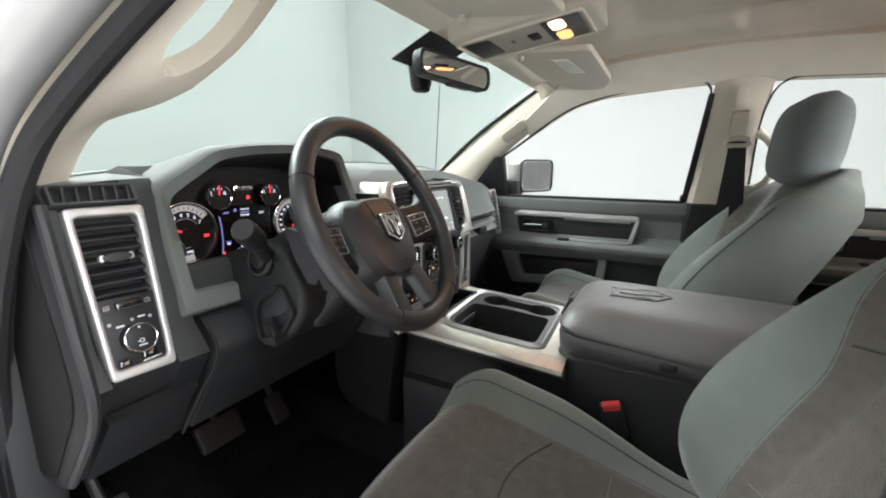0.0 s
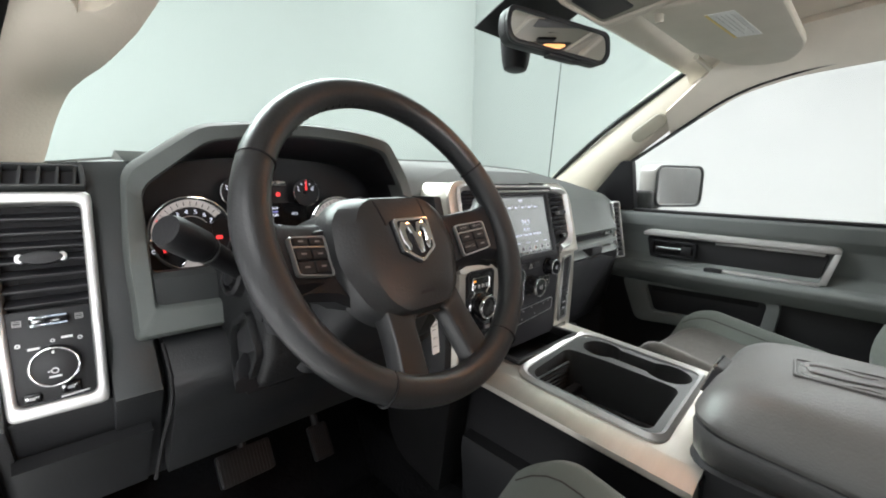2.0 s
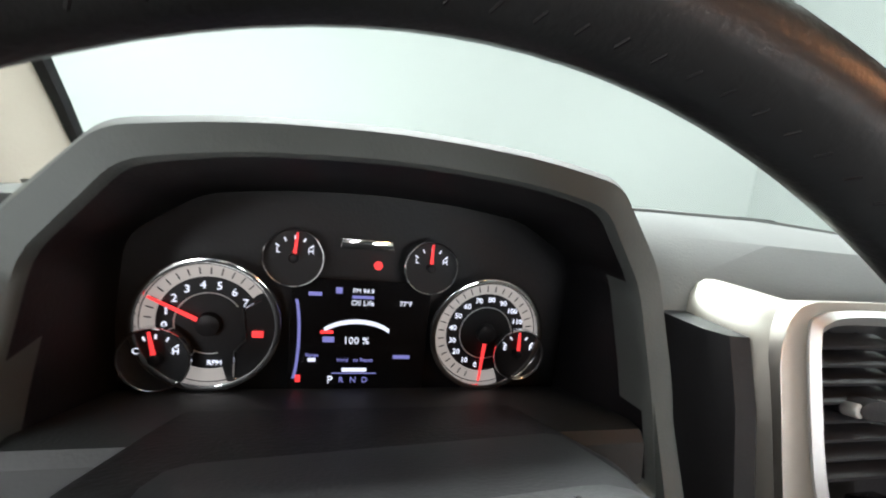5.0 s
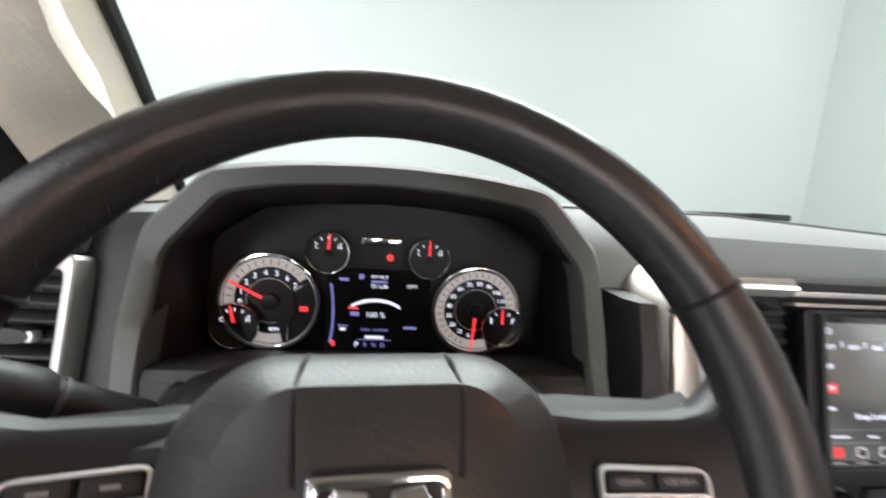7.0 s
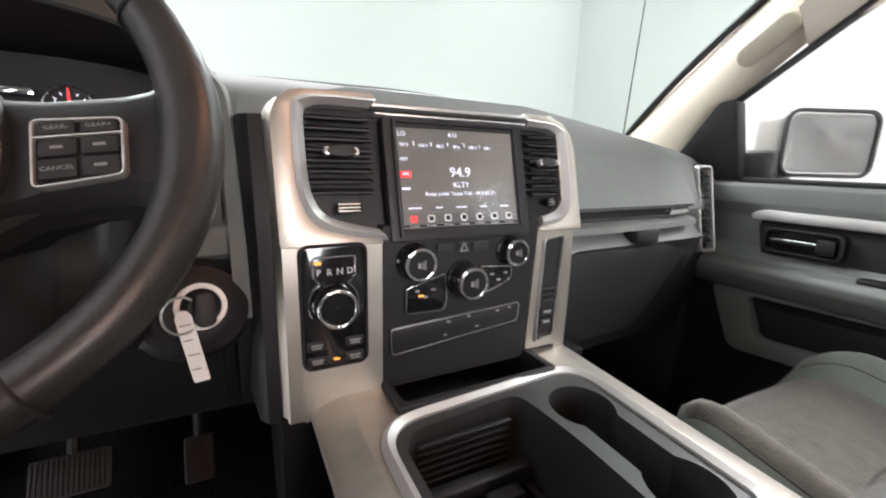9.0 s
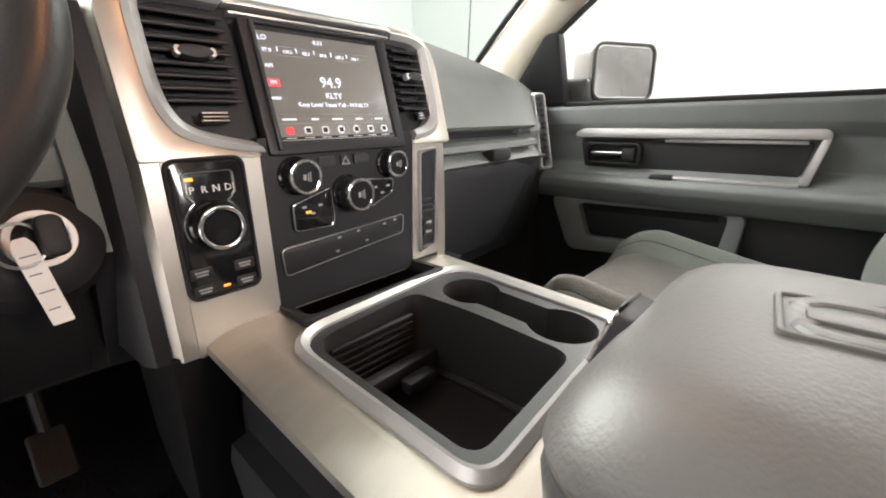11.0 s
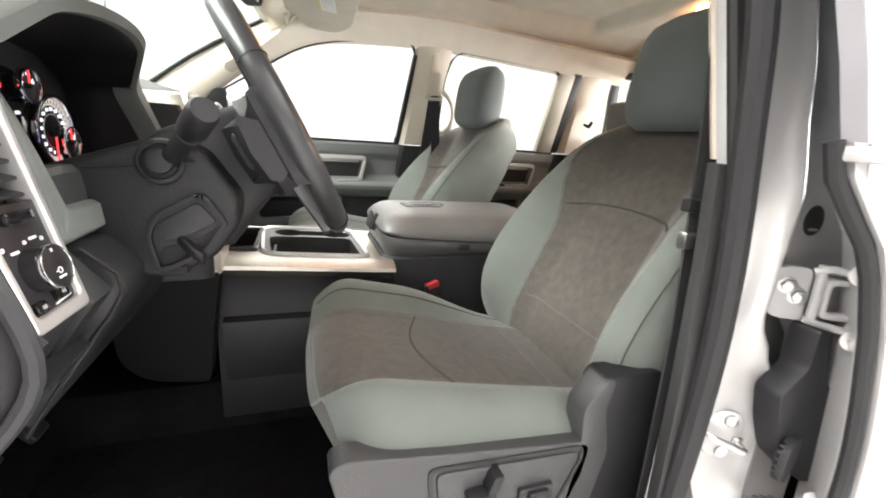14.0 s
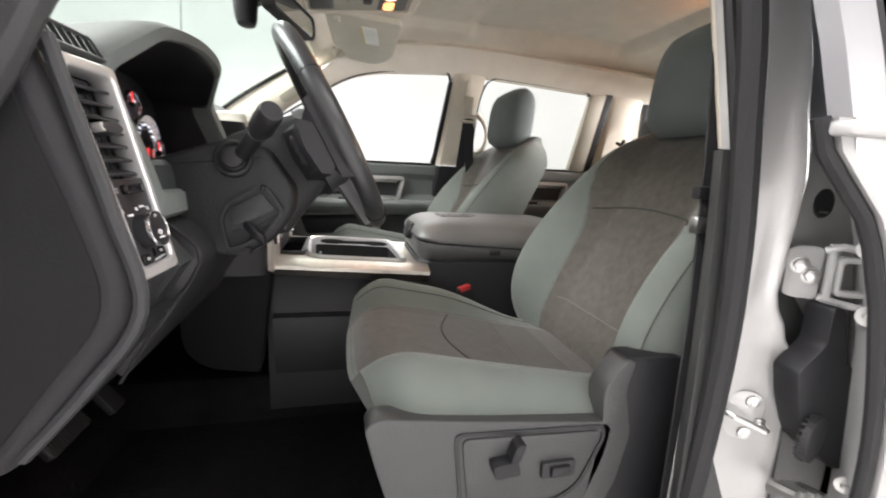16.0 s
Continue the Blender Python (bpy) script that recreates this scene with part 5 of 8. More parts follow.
for nm, cx, cz, r, needle, marks in (("oil_gauge", -0.4885, 1.3062, 0.0222, 84, "LH"), ("voltage_gauge", -0.3848, 1.3043, 0.0217, 90, "LH"), ("coolant_gauge", -0.580, 1.2255, 0.0246, 100, "CH"), ("fuel_gauge", -0.3005, 1.2325, 0.0228, 92, "EF")):
    g, m = dial(nm, cx, cz, r, None, 145, -110, 5, needle, "small round gauge in a thin chrome ring", 0.006)
    letters(marks[0], r * 0.28, shift(m, -r * 0.52, r * 0.22, 0.0035), G_WHITE, g)
    letters(marks[1], r * 0.28, shift(m, r * 0.52, r * 0.22, 0.0035), G_WHITE, g)

# the colour display between the dials
disp = part("display", put(prism(rrect(-0.492, -0.382, 1.1955, 1.293, 0.004), "z", -0.001, 0.001), GD), M_GLOSS, clu, "dark lit colour display")


def on_disp(u, v, w, h, mat, name="bar"):
    part(name, put(box(u - w / 2, u + w / 2, v - h / 2, v + h / 2, 0.001, 0.0016), GD), mat, disp)


letters("FM 94.9", 0.0052, shift(GD, -0.437, 1.2845, 0.0012), G_WHITE, disp)
letters("Oil Life", 0.0062, shift(GD, -0.437, 1.2745, 0.0012), G_WHITE, disp)
letters("77°F", 0.0056, shift(GD, -0.402, 1.2750, 0.0012), G_WHITE, disp)
letters("100 %", 0.0085, shift(GD, -0.440, 1.2425, 0.0012), G_WHITE, disp)
letters("Hold   to Reset", 0.0046, shift(GD, -0.440, 1.2260, 0.0012), G_BLUE, disp)
letters("Range", 0.0042, shift(GD, -0.474, 1.2300, 0.0012), G_BLUE, disp)
letters("P", 0.0092, shift(GD, -0.459, 1.2085, 0.0012), G_WHITE, disp)
for k, ch in enumerate("RND"):
    letters(ch, 0.0068, shift(GD, -0.450 + 0.0095 * k, 1.2085, 0.0012), G_BLUE, disp)
arc = [(-0.440 + 0.034 * math.cos(radians(a)), 1.2380 + 0.021 * math.sin(radians(a))) for a in range(40, 141, 10)]
part("life_arc", put(prism([(x, z + 0.0018) for x, z in arc] + [(x, z - 0.0018) for x, z in arc[::-1]], "z", 0.001, 0.0016), GD), G_WHITE, disp)
part("low_mark", put(box(-0.4685, -0.4585, 1.2485, 1.2510, 0.001, 0.0018), GD), G_RED, disp)
for u, v, w, h, mat in ((-0.440, 1.2175, 0.020, 0.0032, G_WHITE), (-0.440, 1.2145, 0.036, 0.0007, G_BLUE), (-0.474, 1.281, 0.010, 0.003, G_BLUE), (-0.456, 1.2845, 0.005, 0.005, G_BLUE), (-0.474, 1.226, 0.006, 0.003, G_WHITE), (-0.402, 1.229, 0.014, 0.003, G_BLUE), (-0.462, 1.2435, 0.009, 0.0045, G_BLUE), (-0.437, 1.2795, 0.017, 0.0024, G_BLUE), (-0.484, 1.2100, 0.004, 0.006, G_RED)):
    on_disp(u, v, w, h, mat)
side_arc = [(-0.4905 + 0.006 * math.cos(radians(a)), 1.243 + 0.038 * math.sin(radians(a))) for a in range(-60, 61, 12)]
part("side_scale", put(prism([(x + 0.001, z) for x, z in side_arc] + [(x - 0.0012, z) for x, z in side_arc[::-1]], "z", 0.001, 0.0016), GD), G_BLUE, disp)
part("name_plate", put(merge(prism(rpoly([(-0.456, 1.3145), (-0.414, 1.3145), (-0.416, 1.322), (-0.454, 1.322)], 0.001), "z", 0.0, 0.004, 0.001)), GP), M_CHROME, clu, "thin chrome name plate as a plain bar")
part("belt_lamp", put(prism(circle(-0.4255, 1.3015, 0.0035, 12), "z", 0.0, 0.0012), GP), G_RED, clu, "small red warning lamp")


# ---- steering column and wheel ----
WC, WT, WY2 = Vector((-0.4185, -0.1619, 1.2763)), radians(27.3), 0.0714
WB = basis(WC, (math.cos(WY2), math.sin(WY2), 0), (-math.sin(WY2) * math.sin(WT), math.cos(WY2) * math.sin(WT), math.cos(WT)))
col = thing("steering_column", (-0.431, 0.0, 1.15), "black steering column shroud with stalk and ignition", "steering column")
part("shroud", put(loft([[(u, v, w) for u, v in rrect(-a, a, c, d, 0.022, 4)] for w, a, c, d in ((-0.030, 0.060, -0.062, 0.046), (-0.075, 0.078, -0.080, 0.050), (-0.130, 0.095, -0.105, 0.052), (-0.185, 0.090, -0.090, 0.044), (-0.290, 0.080, -0.080, 0.030))]), WB), M_DARK, col, "dark upper shroud")
part("lower_shroud", prism(rpoly([(0.050, 1.228), (-0.033, 1.256), (-0.080, 1.246), (-0.116, 1.192), (-0.113, 1.158), (-0.084, 1.118), (-0.034, 1.095), (0.03, 1.105), (0.10, 1.15), (0.10, 1.21)], 0.012, 4), "x", -0.550, -0.318, 0.010, 3), M_GREY2, col, "dark lower shroud with a recessed panel")
DREC = [(-0.026, 1.106), (-0.017, 1.150), (-0.030, 1.174), (-0.072, 1.198), (-0.082, 1.195), (-0.103, 1.162), (-0.080, 1.129), (-0.044, 1.109)]
part("shroud_recess", ring(rpoly(DREC, [0.006, 0.02, 0.01, 0.008, 0.006, 0.008, 0.01, 0.006], 4), grow(rpoly(DREC, [0.006, 0.02, 0.01, 0.008, 0.006, 0.008, 0.01, 0.006], 4), -0.0055), "x", -0.557, -0.546, 0.0022), M_GREY2, col, "raised D-shaped edge round the recess")
part("recess_panel", prism(rpoly([(-0.034, 1.142), (-0.030, 1.162), (-0.072, 1.187), (-0.091, 1.164), (-0.060, 1.148)], 0.006), "x", -0.5525, -0.546, 0.002), M_DARK, col, "dark panel in the recess")
# Near-black plate for the shade in the lever slot.
part("recess_shade", prism(rpoly([(-0.030, 1.112), (-0.032, 1.134), (-0.064, 1.140), (-0.092, 1.158), (-0.096, 1.152), (-0.078, 1.132), (-0.044, 1.114)], 0.004), "x", -0.5515, -0.546, 0.001), M_HOLE, col, "near-black plate standing in for the shaded slot under the recess")
part("tilt_lever", loft([[(x + a, y, z + b) for a, b in rrect(-0.012, 0.012, -0.0075, 0.0075, 0.005)] for x, y, z in ((-0.520, -0.030, 1.148), (-0.536, -0.046, 1.144), (-0.550, -0.058, 1.137), (-0.557, -0.068, 1.129), (-0.558, -0.076, 1.123))]), M_BLACK, col, "black tilt lever")
part("shroud_seam", tube([(-0.5515, 0.030, 1.222), (-0.5515, -0.020, 1.226), (-0.5515, -0.072, 1.232)], 0.0012, 5), M_HOLE, col, "joint between the shroud halves")
# Solid near-black block for the shade below the column.
part("gap_shade", box(-0.5535, -0.500, -0.056, -0.026, 1.100, 1.112, 0.003), M_HOLE, col, "near-black block standing in for the shaded gap under the column")
stalk = part("stalk", tube([(-0.535, -0.040, 1.224), (-0.556, -0.055, 1.240), (-0.580, -0.073, 1.259), (-0.600, -0.087, 1.273)], [0.012, 0.0105, 0.0115, 0.0125], 14), M_BLACK, col, "black indicator and wiper stalk")
part("stalk_cap", tube([(-0.588, -0.079, 1.265), (-0.592, -0.082, 1.268), (-0.616, -0.097, 1.284), (-0.620, -0.0995, 1.2865)], [0.0125, 0.0150, 0.0150, 0.013], 18), M_BLACK, stalk, "ribbed turning end cap")
part("stalk_line", tube([(-0.5845, -0.0765, 1.2625), (-0.5860, -0.0775, 1.2635)], 0.0130, 18), M_GREY, stalk)
SBM = basis((-0.553, -0.040, 1.230), (0.10, -1, 0.05), (0.25, 0, 1))
part("stalk_boot", put(revolve([(0.024, -0.012), (0.0235, 0.003), (0.020, 0.0055), (0.0185, 0.004), (0.0175, -0.001), (0.0135, 0.001), (0.0128, 0.006), (0.008, 0.008)], 28), SBM), M_BLACK, col, "round boot at the stalk root")
ign = thing("ignition_switch", (-0.262, -0.02, 1.11), "ignition switch with a pale ring and a key", "ignition")
IB = basis((-0.2750, -0.021, 1.1235), (1, 0.15, 0), (0, 0.25, 0.97))
part("ring", put(ring(circle(0, 0, 0.0215, 40), circle(0, 0, 0.0165, 40), "z", -0.012, 0.005, 0.0015), IB), M_LABEL, ign, "pale round ring")
part("barrel", put(revolve([(0.0165, -0.012), (0.016, 0.003), (0.011, 0.010)], 24), IB), M_BLACK, ign)
part("bezel", put(loft([[(u, v, w) for u, v in circle(-0.004, -0.004, a, 32, b)] for w, a, b in ((-0.030, 0.054, 0.050), (-0.012, 0.046, 0.042), (-0.006, 0.034, 0.031), (-0.004, 0.026, 0.025))]), IB), M_BLACK, ign, "dark moulded switch surround")
part("key", put(merge(box(-0.003, 0.003, -0.010, 0.010, 0.006, 0.030, 0.001), prism(rrect(-0.008, 0.008, -0.016, 0.014, 0.006), "z", 0.028, 0.040, 0.003)), IB), M_BLACK, ign, "black-headed key")
tag = thing("key_tag", (-0.280, -0.045, 1.07), "white paper key tag hanging from the ignition", "key tag")
part("paper", put(prism(rpoly([(-0.0065, -0.034), (0.0065, -0.034), (0.0065, 0.028), (0.0035, 0.034), (-0.0035, 0.034), (-0.0065, 0.028)], 0.0015), "z", 0, 0.0008), basis((-0.282, -0.054, 1.099), (0.97, -0.1, 0.14), (-0.13, -0.05, 0.98))), M_LABEL, tag)
part("key_ring", tube([Vector((-0.288, -0.052, 1.127)) + Vector((0.014 * math.cos(a), 0.004 * math.sin(a), 0.015 * math.sin(a))) for a in [2 * math.pi * i / 20 for i in range(20)]], 0.0012, 6, closed=True, up=(0, 1, 0)), M_STEEL, tag, "wire ring")
for k in range(4):
    part("tag_line", put(box(-0.0045, 0.0045 - 0.002 * (k % 2), 0.0205 - 0.014 * k, 0.0215 - 0.014 * k, 0.0009, 0.0012), basis((-0.282, -0.054, 1.099), (0.97, -0.1, 0.14), (-0.13, -0.05, 0.98))), M_GREY_INK, tag)

sw = thing("steering_wheel", tuple(WC), "black leather steering wheel with four spokes and a chrome badge", "steering wheel")
R0 = 0.1580


def rim_ring(i, count=96):
    a = 2 * math.pi * i / count
    fat = 1.0 + 0.10 * max(0, math.cos(a * 2)) ** 3 * (1 if math.sin(a) < 0.9 else 0.5)
    out = []
    for k in range(14):
        b = 2 * math.pi * k / 14
        rr = R0 + 0.0148 * fat * math.cos(b)
        out.append((rr * math.cos(a), rr * math.sin(a), 0.0152 * math.sin(b)))
    return out


rimrings = [rim_ring(i) for i in range(96)]
rim = loft(rimrings + [rimrings[0]], cap=False)
bmesh.ops.remove_doubles(rim, verts=rim.verts, dist=1e-6)
rim_ob = part("rim", put(rim, shift(WB, 0, 0.0014)), M_LEATHER, sw, "worn black leather rim")
for an in (28, 152, 238, 302):
    a = radians(an)
    ringpts = [((R0 + 0.0150 * math.cos(b)) * math.cos(a), (R0 + 0.0150 * math.cos(b)) * math.sin(a), 0.0154 * math.sin(b)) for b in [2 * math.pi * k / 20 for k in range(20)]]
    part("seam", put(tube(ringpts, 0.0011, 6, closed=True, up=(-math.sin(a), math.cos(a), 0)), WB), M_HOLE, rim_ob, "stitched leather joint")
for k in range(34):
    a = radians(30 + 120 * k / 33)
    part("stitch", put(tube([((R0 - 0.0140) * math.cos(a), (R0 - 0.0140) * math.sin(a), 0.005), ((R0 - 0.0147) * math.cos(a + 0.012), (R0 - 0.0147) * math.sin(a + 0.012), 0.0025)], 0.0004, 5), WB), M_RUBBER, rim_ob)


def spoke(sign):
    """A side spoke from the pad to the rim, with its switch bay."""
    rows = []
    top, low = (0.0235, -0.0400) if sign > 0 else (0.0275, -0.0385)
    for u, lo, hi, w in ((0.055, -0.012, 0.004, -0.030), (0.075, -0.006, 0.002, -0.030), (0.090, -0.002, 0.000, -0.0255), (0.105, 0.0, 0.0, -0.0210), (0.124, 0.0, 0.0, -0.0155), (0.138, -0.004, 0.003, -0.012), (0.150, -0.014, 0.013, -0.009), (0.157, -0.026, 0.024, -0.006)):
        lo, hi = low + lo, top + hi
        w -= 0.0 if sign > 0 else 0.011 * min(1, max(0, (0.152 - u) / 0.02))
        rows.append([(sign * u, v, d + w) for v, d in ((lo + 0.004, -0.018), (lo - 0.001, -0.004), (lo + 0.003, 0.004), (lo + 0.009, 0.009), ((lo + hi) / 2, 0.010), (hi - 0.008, 0.009), (hi - 0.002, 0.005), (hi + 0.001, -0.003), (hi - 0.004, -0.018))])
    return loft(rows)


for s in (-1, 1):
    sp = part("side_spoke", put(spoke(s), WB), M_BLACK, sw, "black moulded side spoke")
    c = s * 0.1015
    SB = WB @ basis((s * 0.1047, -0.0144 if s > 0 else -0.007, -0.0056 if s > 0 else -0.0165), (1, 0, s * 0.28), (0, 1, 0.01)) @ Matrix.Diagonal((0.95, 0.80, 1, 1)) @ Matrix.Translation((-c, 0.0175, -0.0150))
    bay = part("switch_bay", put(prism(rpoly([(c - 0.0215, -0.041), (c + 0.0205, -0.037), (c + 0.0215, 0.004), (c - 0.0215, 0.006)] if s > 0 else [(c - 0.0205, -0.037), (c + 0.0215, -0.041), (c + 0.0215, 0.006), (c - 0.0215, 0.004)], 0.005), "z", 0.004, 0.0125, 0.001), SB), M_HOLE, sw, "bay of thumb switches")
    o = rpoly([(c - 0.0225, -0.042), (c + 0.0215, -0.038), (c + 0.0225, 0.005), (c - 0.0225, 0.007)] if s > 0 else [(c - 0.0215, -0.038), (c + 0.0225, -0.042), (c + 0.0225, 0.007), (c - 0.0225, 0.005)], 0.005)
    part("bay_rim", put(ring(o, grow(o, -0.0016), "z", 0.008, 0.0150, 0.0006), SB), M_BRIGHT, bay, "thin silver outline")
    part("divider", put(box(c - 0.021, c + 0.021, -0.0072, -0.0060, 0.011, 0.0150), SB), M_BRIGHT, bay)
    for r, (v0, v1) in enumerate(((-0.0050, 0.0042), (-0.0208, -0.0085), (-0.0365, -0.0225))):
        for q in (-1, 1):
            part("button", put(prism(rrect(c + q * 0.0101 - 0.0092, c + q * 0.0101 + 0.0092, v0, v1, 0.002), "z", 0.008, 0.0150, 0.0014), SB), M_DARK, bay)
            word = {(1, 0, -1): "GEAR-", (1, 0, 1): "GEAR+", (1, 2, -1): "CANCEL"}.get((s, r, q))
            if word:
                letters(word, 0.0042, shift(SB, c + q * 0.0101, (v0 + v1) / 2, 0.0151), M_GREY_INK, bay, depth=0.0002)
            else:
                part("mark", put(box(c + q * 0.0101 - 0.003, c + q * 0.0101 + 0.003, (v0 + v1) / 2 - 0.001, (v0 + v1) / 2 + 0.001, 0.0149, 0.0153), SB), M_GREY_INK, bay)


lo_out = rpoly([(-0.052, -0.056), (0.052, -0.056), (0.055, -0.100), (0.068, -0.154), (-0.068, -0.154), (-0.055, -0.100)], [0.004, 0.004, 0.02, 0.010, 0.010, 0.02], 5)
lo_in = rpoly([(-0.0215, -0.082), (0.0215, -0.082), (0.0265, -0.112), (0.0315, -0.1455), (-0.0315, -0.1455), (-0.0265, -0.112)], [0.012, 0.012, 0.01, 0.010, 0.010, 0.01], 5)
fork = ring(lo_out, lo_in, "z", -0.036, -0.012, 0.006, 3)
for vert in fork.verts:
    vert.co.z += max(0, -0.056 - vert.co.y) * 0.12
part("lower_spoke", put(fork, WB), M_SPOKE, sw, "satin black forked lower spoke with an open window")
HB = shift(WB, -0.005, -0.0105, -0.0175)
part("hub_cover", put(loft([[(u, v, w) for u, v in rpoly([(-a, 0.015), (-a * 0.8, 0.032), (a * 0.8, 0.032), (a, 0.015), (a * 0.85, -0.05), (a * 0.4, -0.075), (-a * 0.4, -0.075), (-a * 0.85, -0.05)], 0.012)] for w, a in ((-0.035, 0.055), (-0.012, 0.074), (0.004, 0.076))]), HB), M_BLACK, sw, "black hub behind the pad")
PAD = rpoly([(-0.076, 0.036), (-0.052, 0.055), (0.052, 0.055), (0.076, 0.036), (0.082, -0.010), (0.062, -0.056), (0.038, -0.074), (-0.038, -0.074), (-0.062, -0.056), (-0.082, -0.010)], 0.016, 4)
padrings = []
for w, ku, kv in ((-0.026, 1.0, 1.0), (-0.014, 1.0, 1.0), (-0.003, 1.0, 1.0), (0.0035, 0.975, 0.975), (0.0160, 0.735, 0.905), (0.0195, 0.60, 0.76), (0.0222, 0.36, 0.48), (0.0235, 0.05, 0.06)):
    lift = 0.0075 * min(1, max(0, (0.006 - w) / 0.022))
    padrings.append([(u * ku, -0.010 + (v + 0.010) * kv + lift * min(1, max(0, (v + 0.02) / 0.07)), w) for u, v in PAD])
pad = part("airbag_pad", put(loft(padrings), HB), M_PAD, sw, "black grained airbag cover", sharp=radians(17))
for s in (-1, 1):
    part("pad_seam", put(tube([(s * 0.030, 0.0620, -0.018), (s * 0.030, 0.0578, 0.000), (s * 0.0305, 0.0535, 0.0050), (s * 0.0305, 0.0490, 0.0140), (s * 0.030, 0.041, 0.0184), (s * 0.029, 0.030, 0.0206), (s * 0.028, 0.018, 0.0222)], 0.0010, 6, steps=3), HB), M_HOLE, pad, "moulded pad crease")
part("pad_mark", put(box(-0.010, 0.010, -0.055, -0.047, 0.0150, 0.0205), HB), M_DARK, pad, "moulded airbag mark")
bd = [(-0.0235, 0.022), (0.0235, 0.022), (0.022, -0.012), (0.0, -0.026), (-0.022, -0.012)]
badge = part("badge", put(prism(rpoly(bd, 0.003), "z", 0.020, 0.0275), HB), M_BLACK, sw, "shield-shaped badge drawn as a plain shape")
part("badge_rim", put(ring(rpoly(bd, 0.003), rpoly([(x * 0.84, -0.001 + (y + 0.001) * 0.84) for x, y in bd], 0.003), "z", 0.024, 0.0295, 0.001), HB), M_CHROME, badge, "chrome rim")
for s in (-1, 1):
    horn = [(s * x, y, 0.029) for x, y in ((0.003, 0.006), (0.006, 0.014), (0.012, 0.0145), (0.0165, 0.008), (0.016, -0.001), (0.0125, -0.008), (0.0135, -0.012))]
    part("badge_figure", put(tube(horn, [0.0030, 0.0038, 0.0042, 0.0042, 0.0036, 0.0028, 0.0014], 8, steps=0, up=(0, 0, 1), flat=0.5), HB), M_CHROME, badge, "curled chrome shape")
part("badge_figure", put(loft([[(u, v, w) for u, v in ((-a, b), (0, b + 0.002), (a, b), (a * 0.5, b - 0.003), (-a * 0.5, b - 0.003))] for w, a, b in ((0.027, 0.006, 0.0), (0.031, 0.004, 0.0))]), HB), M_CHROME, badge, "chrome centre shape")
part("badge_figure", put(prism(rpoly([(-0.006, 0.006), (0.006, 0.006), (0.004, -0.010), (0.0025, -0.017), (-0.0025, -0.017), (-0.004, -0.010)], 0.002), "z", 0.027, 0.0315, 0.0012), HB), M_CHROME, badge, "chrome centre shape")

# the wheel's back: a moulded cover with two rows of finger switches
part("rear_cover", put(loft([[(u, v, w) for u, v in rpoly([(-a, 0.020), (-a * 0.7, 0.045), (a * 0.7, 0.045), (a, 0.020), (a * 0.9, -0.045), (a * 0.45, -0.080), (-a * 0.45, -0.080), (-a * 0.9, -0.045)], 0.016)] for w, a in ((-0.085, 0.052), (-0.066, 0.064), (-0.040, 0.066), (-0.030, 0.060))]), WB), M_BLACK, sw, "black moulded cover behind the hub")
for s in (-1, 1):
    ob = part("rear_spoke", put(loft([[(s * u, v, w) for v, w in ((lo + 0.006, -0.026), (lo, -0.036), (lo + 0.006, d), ((lo + hi) / 2, d - 0.004), (hi - 0.006, d), (hi, -0.044), (hi - 0.014, -0.026))] for u, lo, hi, d in ((0.040, -0.074, 0.030, -0.078), (0.066, -0.060, 0.032, -0.074), (0.085, -0.048, 0.032, -0.066), (0.110, -0.043, 0.030, -0.056), (0.136, -0.045, 0.028, -0.047), (0.154, -0.050, 0.032, -0.046))]), WB), M_BLACK, sw, "black back of the side spoke")
    sb2 = basis(WB @ Vector((s * 0.104, -0.006, -0.0575)), (WB.to_3x3() @ Vector((-1, 0, s * 0.42))), (WB.to_3x3() @ Vector((0, 1, 0))))
    bay = part("finger_bay", put(prism(rrect(-0.008, 0.008, -0.023, 0.023, 0.0078, 6), "z", -0.003, 0.0030, 0.001), sb2), M_HOLE, sw, "oval bay of finger switches")
    for k in (-1, 0, 1):
        part("finger_key", put(prism(rrect(-0.006, 0.006, k * 0.014 - 0.006, k * 0.014 + 0.006, 0.004), "z", 0.001, 0.005, 0.0015), sb2), M_DARK, bay)


# ---- centre stack ----
# upper face leans forward, lower face stands upright
SU = basis((0.0, -0.0290, 1.180), (1, 0, 0), (0, 0.25, 0.968))
SL = basis((0.0, -0.0300, 1.180), (1, 0, 0), (0, 0, 1))
cs = thing("center_stack", (0, 0.0, 1.0), "satin silver and black center stack of the dashboard", "center stack")
part("core", merge(put(box(-0.175, 0.155, -0.020, 0.150, -0.09, -0.016), SU), put(box(-0.175, 0.155, -0.18, 0.006, -0.09, -0.006), SL)), M_BLACK, cs, "black body behind the panels")


def stack_side(x0, x1, x2):
    """A silver upright: wraps from the dashboard forward face round to the front."""
    rows = []
    for z, y, e in ((0.985, -0.030, 0.0), (1.06, -0.032, 0.0), (1.12, -0.032, 0.0), (1.165, -0.031, 0.0), (1.20, -0.026, 0.0), (1.26, -0.010, 0.0), (1.285, -0.004, 0.001), (1.300, 0.000, 0.004), (1.312, 0.004, 0.010), (1.319, 0.007, 0.018), (1.322, 0.009, 0.026)):
        q = 1 if x0 < 0 else -1
        far = x2 + (max(0.0, e - 0.018)) * q
        rows.append([(x0 + e * q, y + 0.090, z), (x0 + e * q, y + 0.030, z), (x0 + (0.003 + e) * q, y + 0.012, z), (x0 + (0.010 + min(e, 0.019)) * q, y + 0.002, z), (far, y + 0.001, z), (far, y + 0.06, z)])
    return loft(rows)


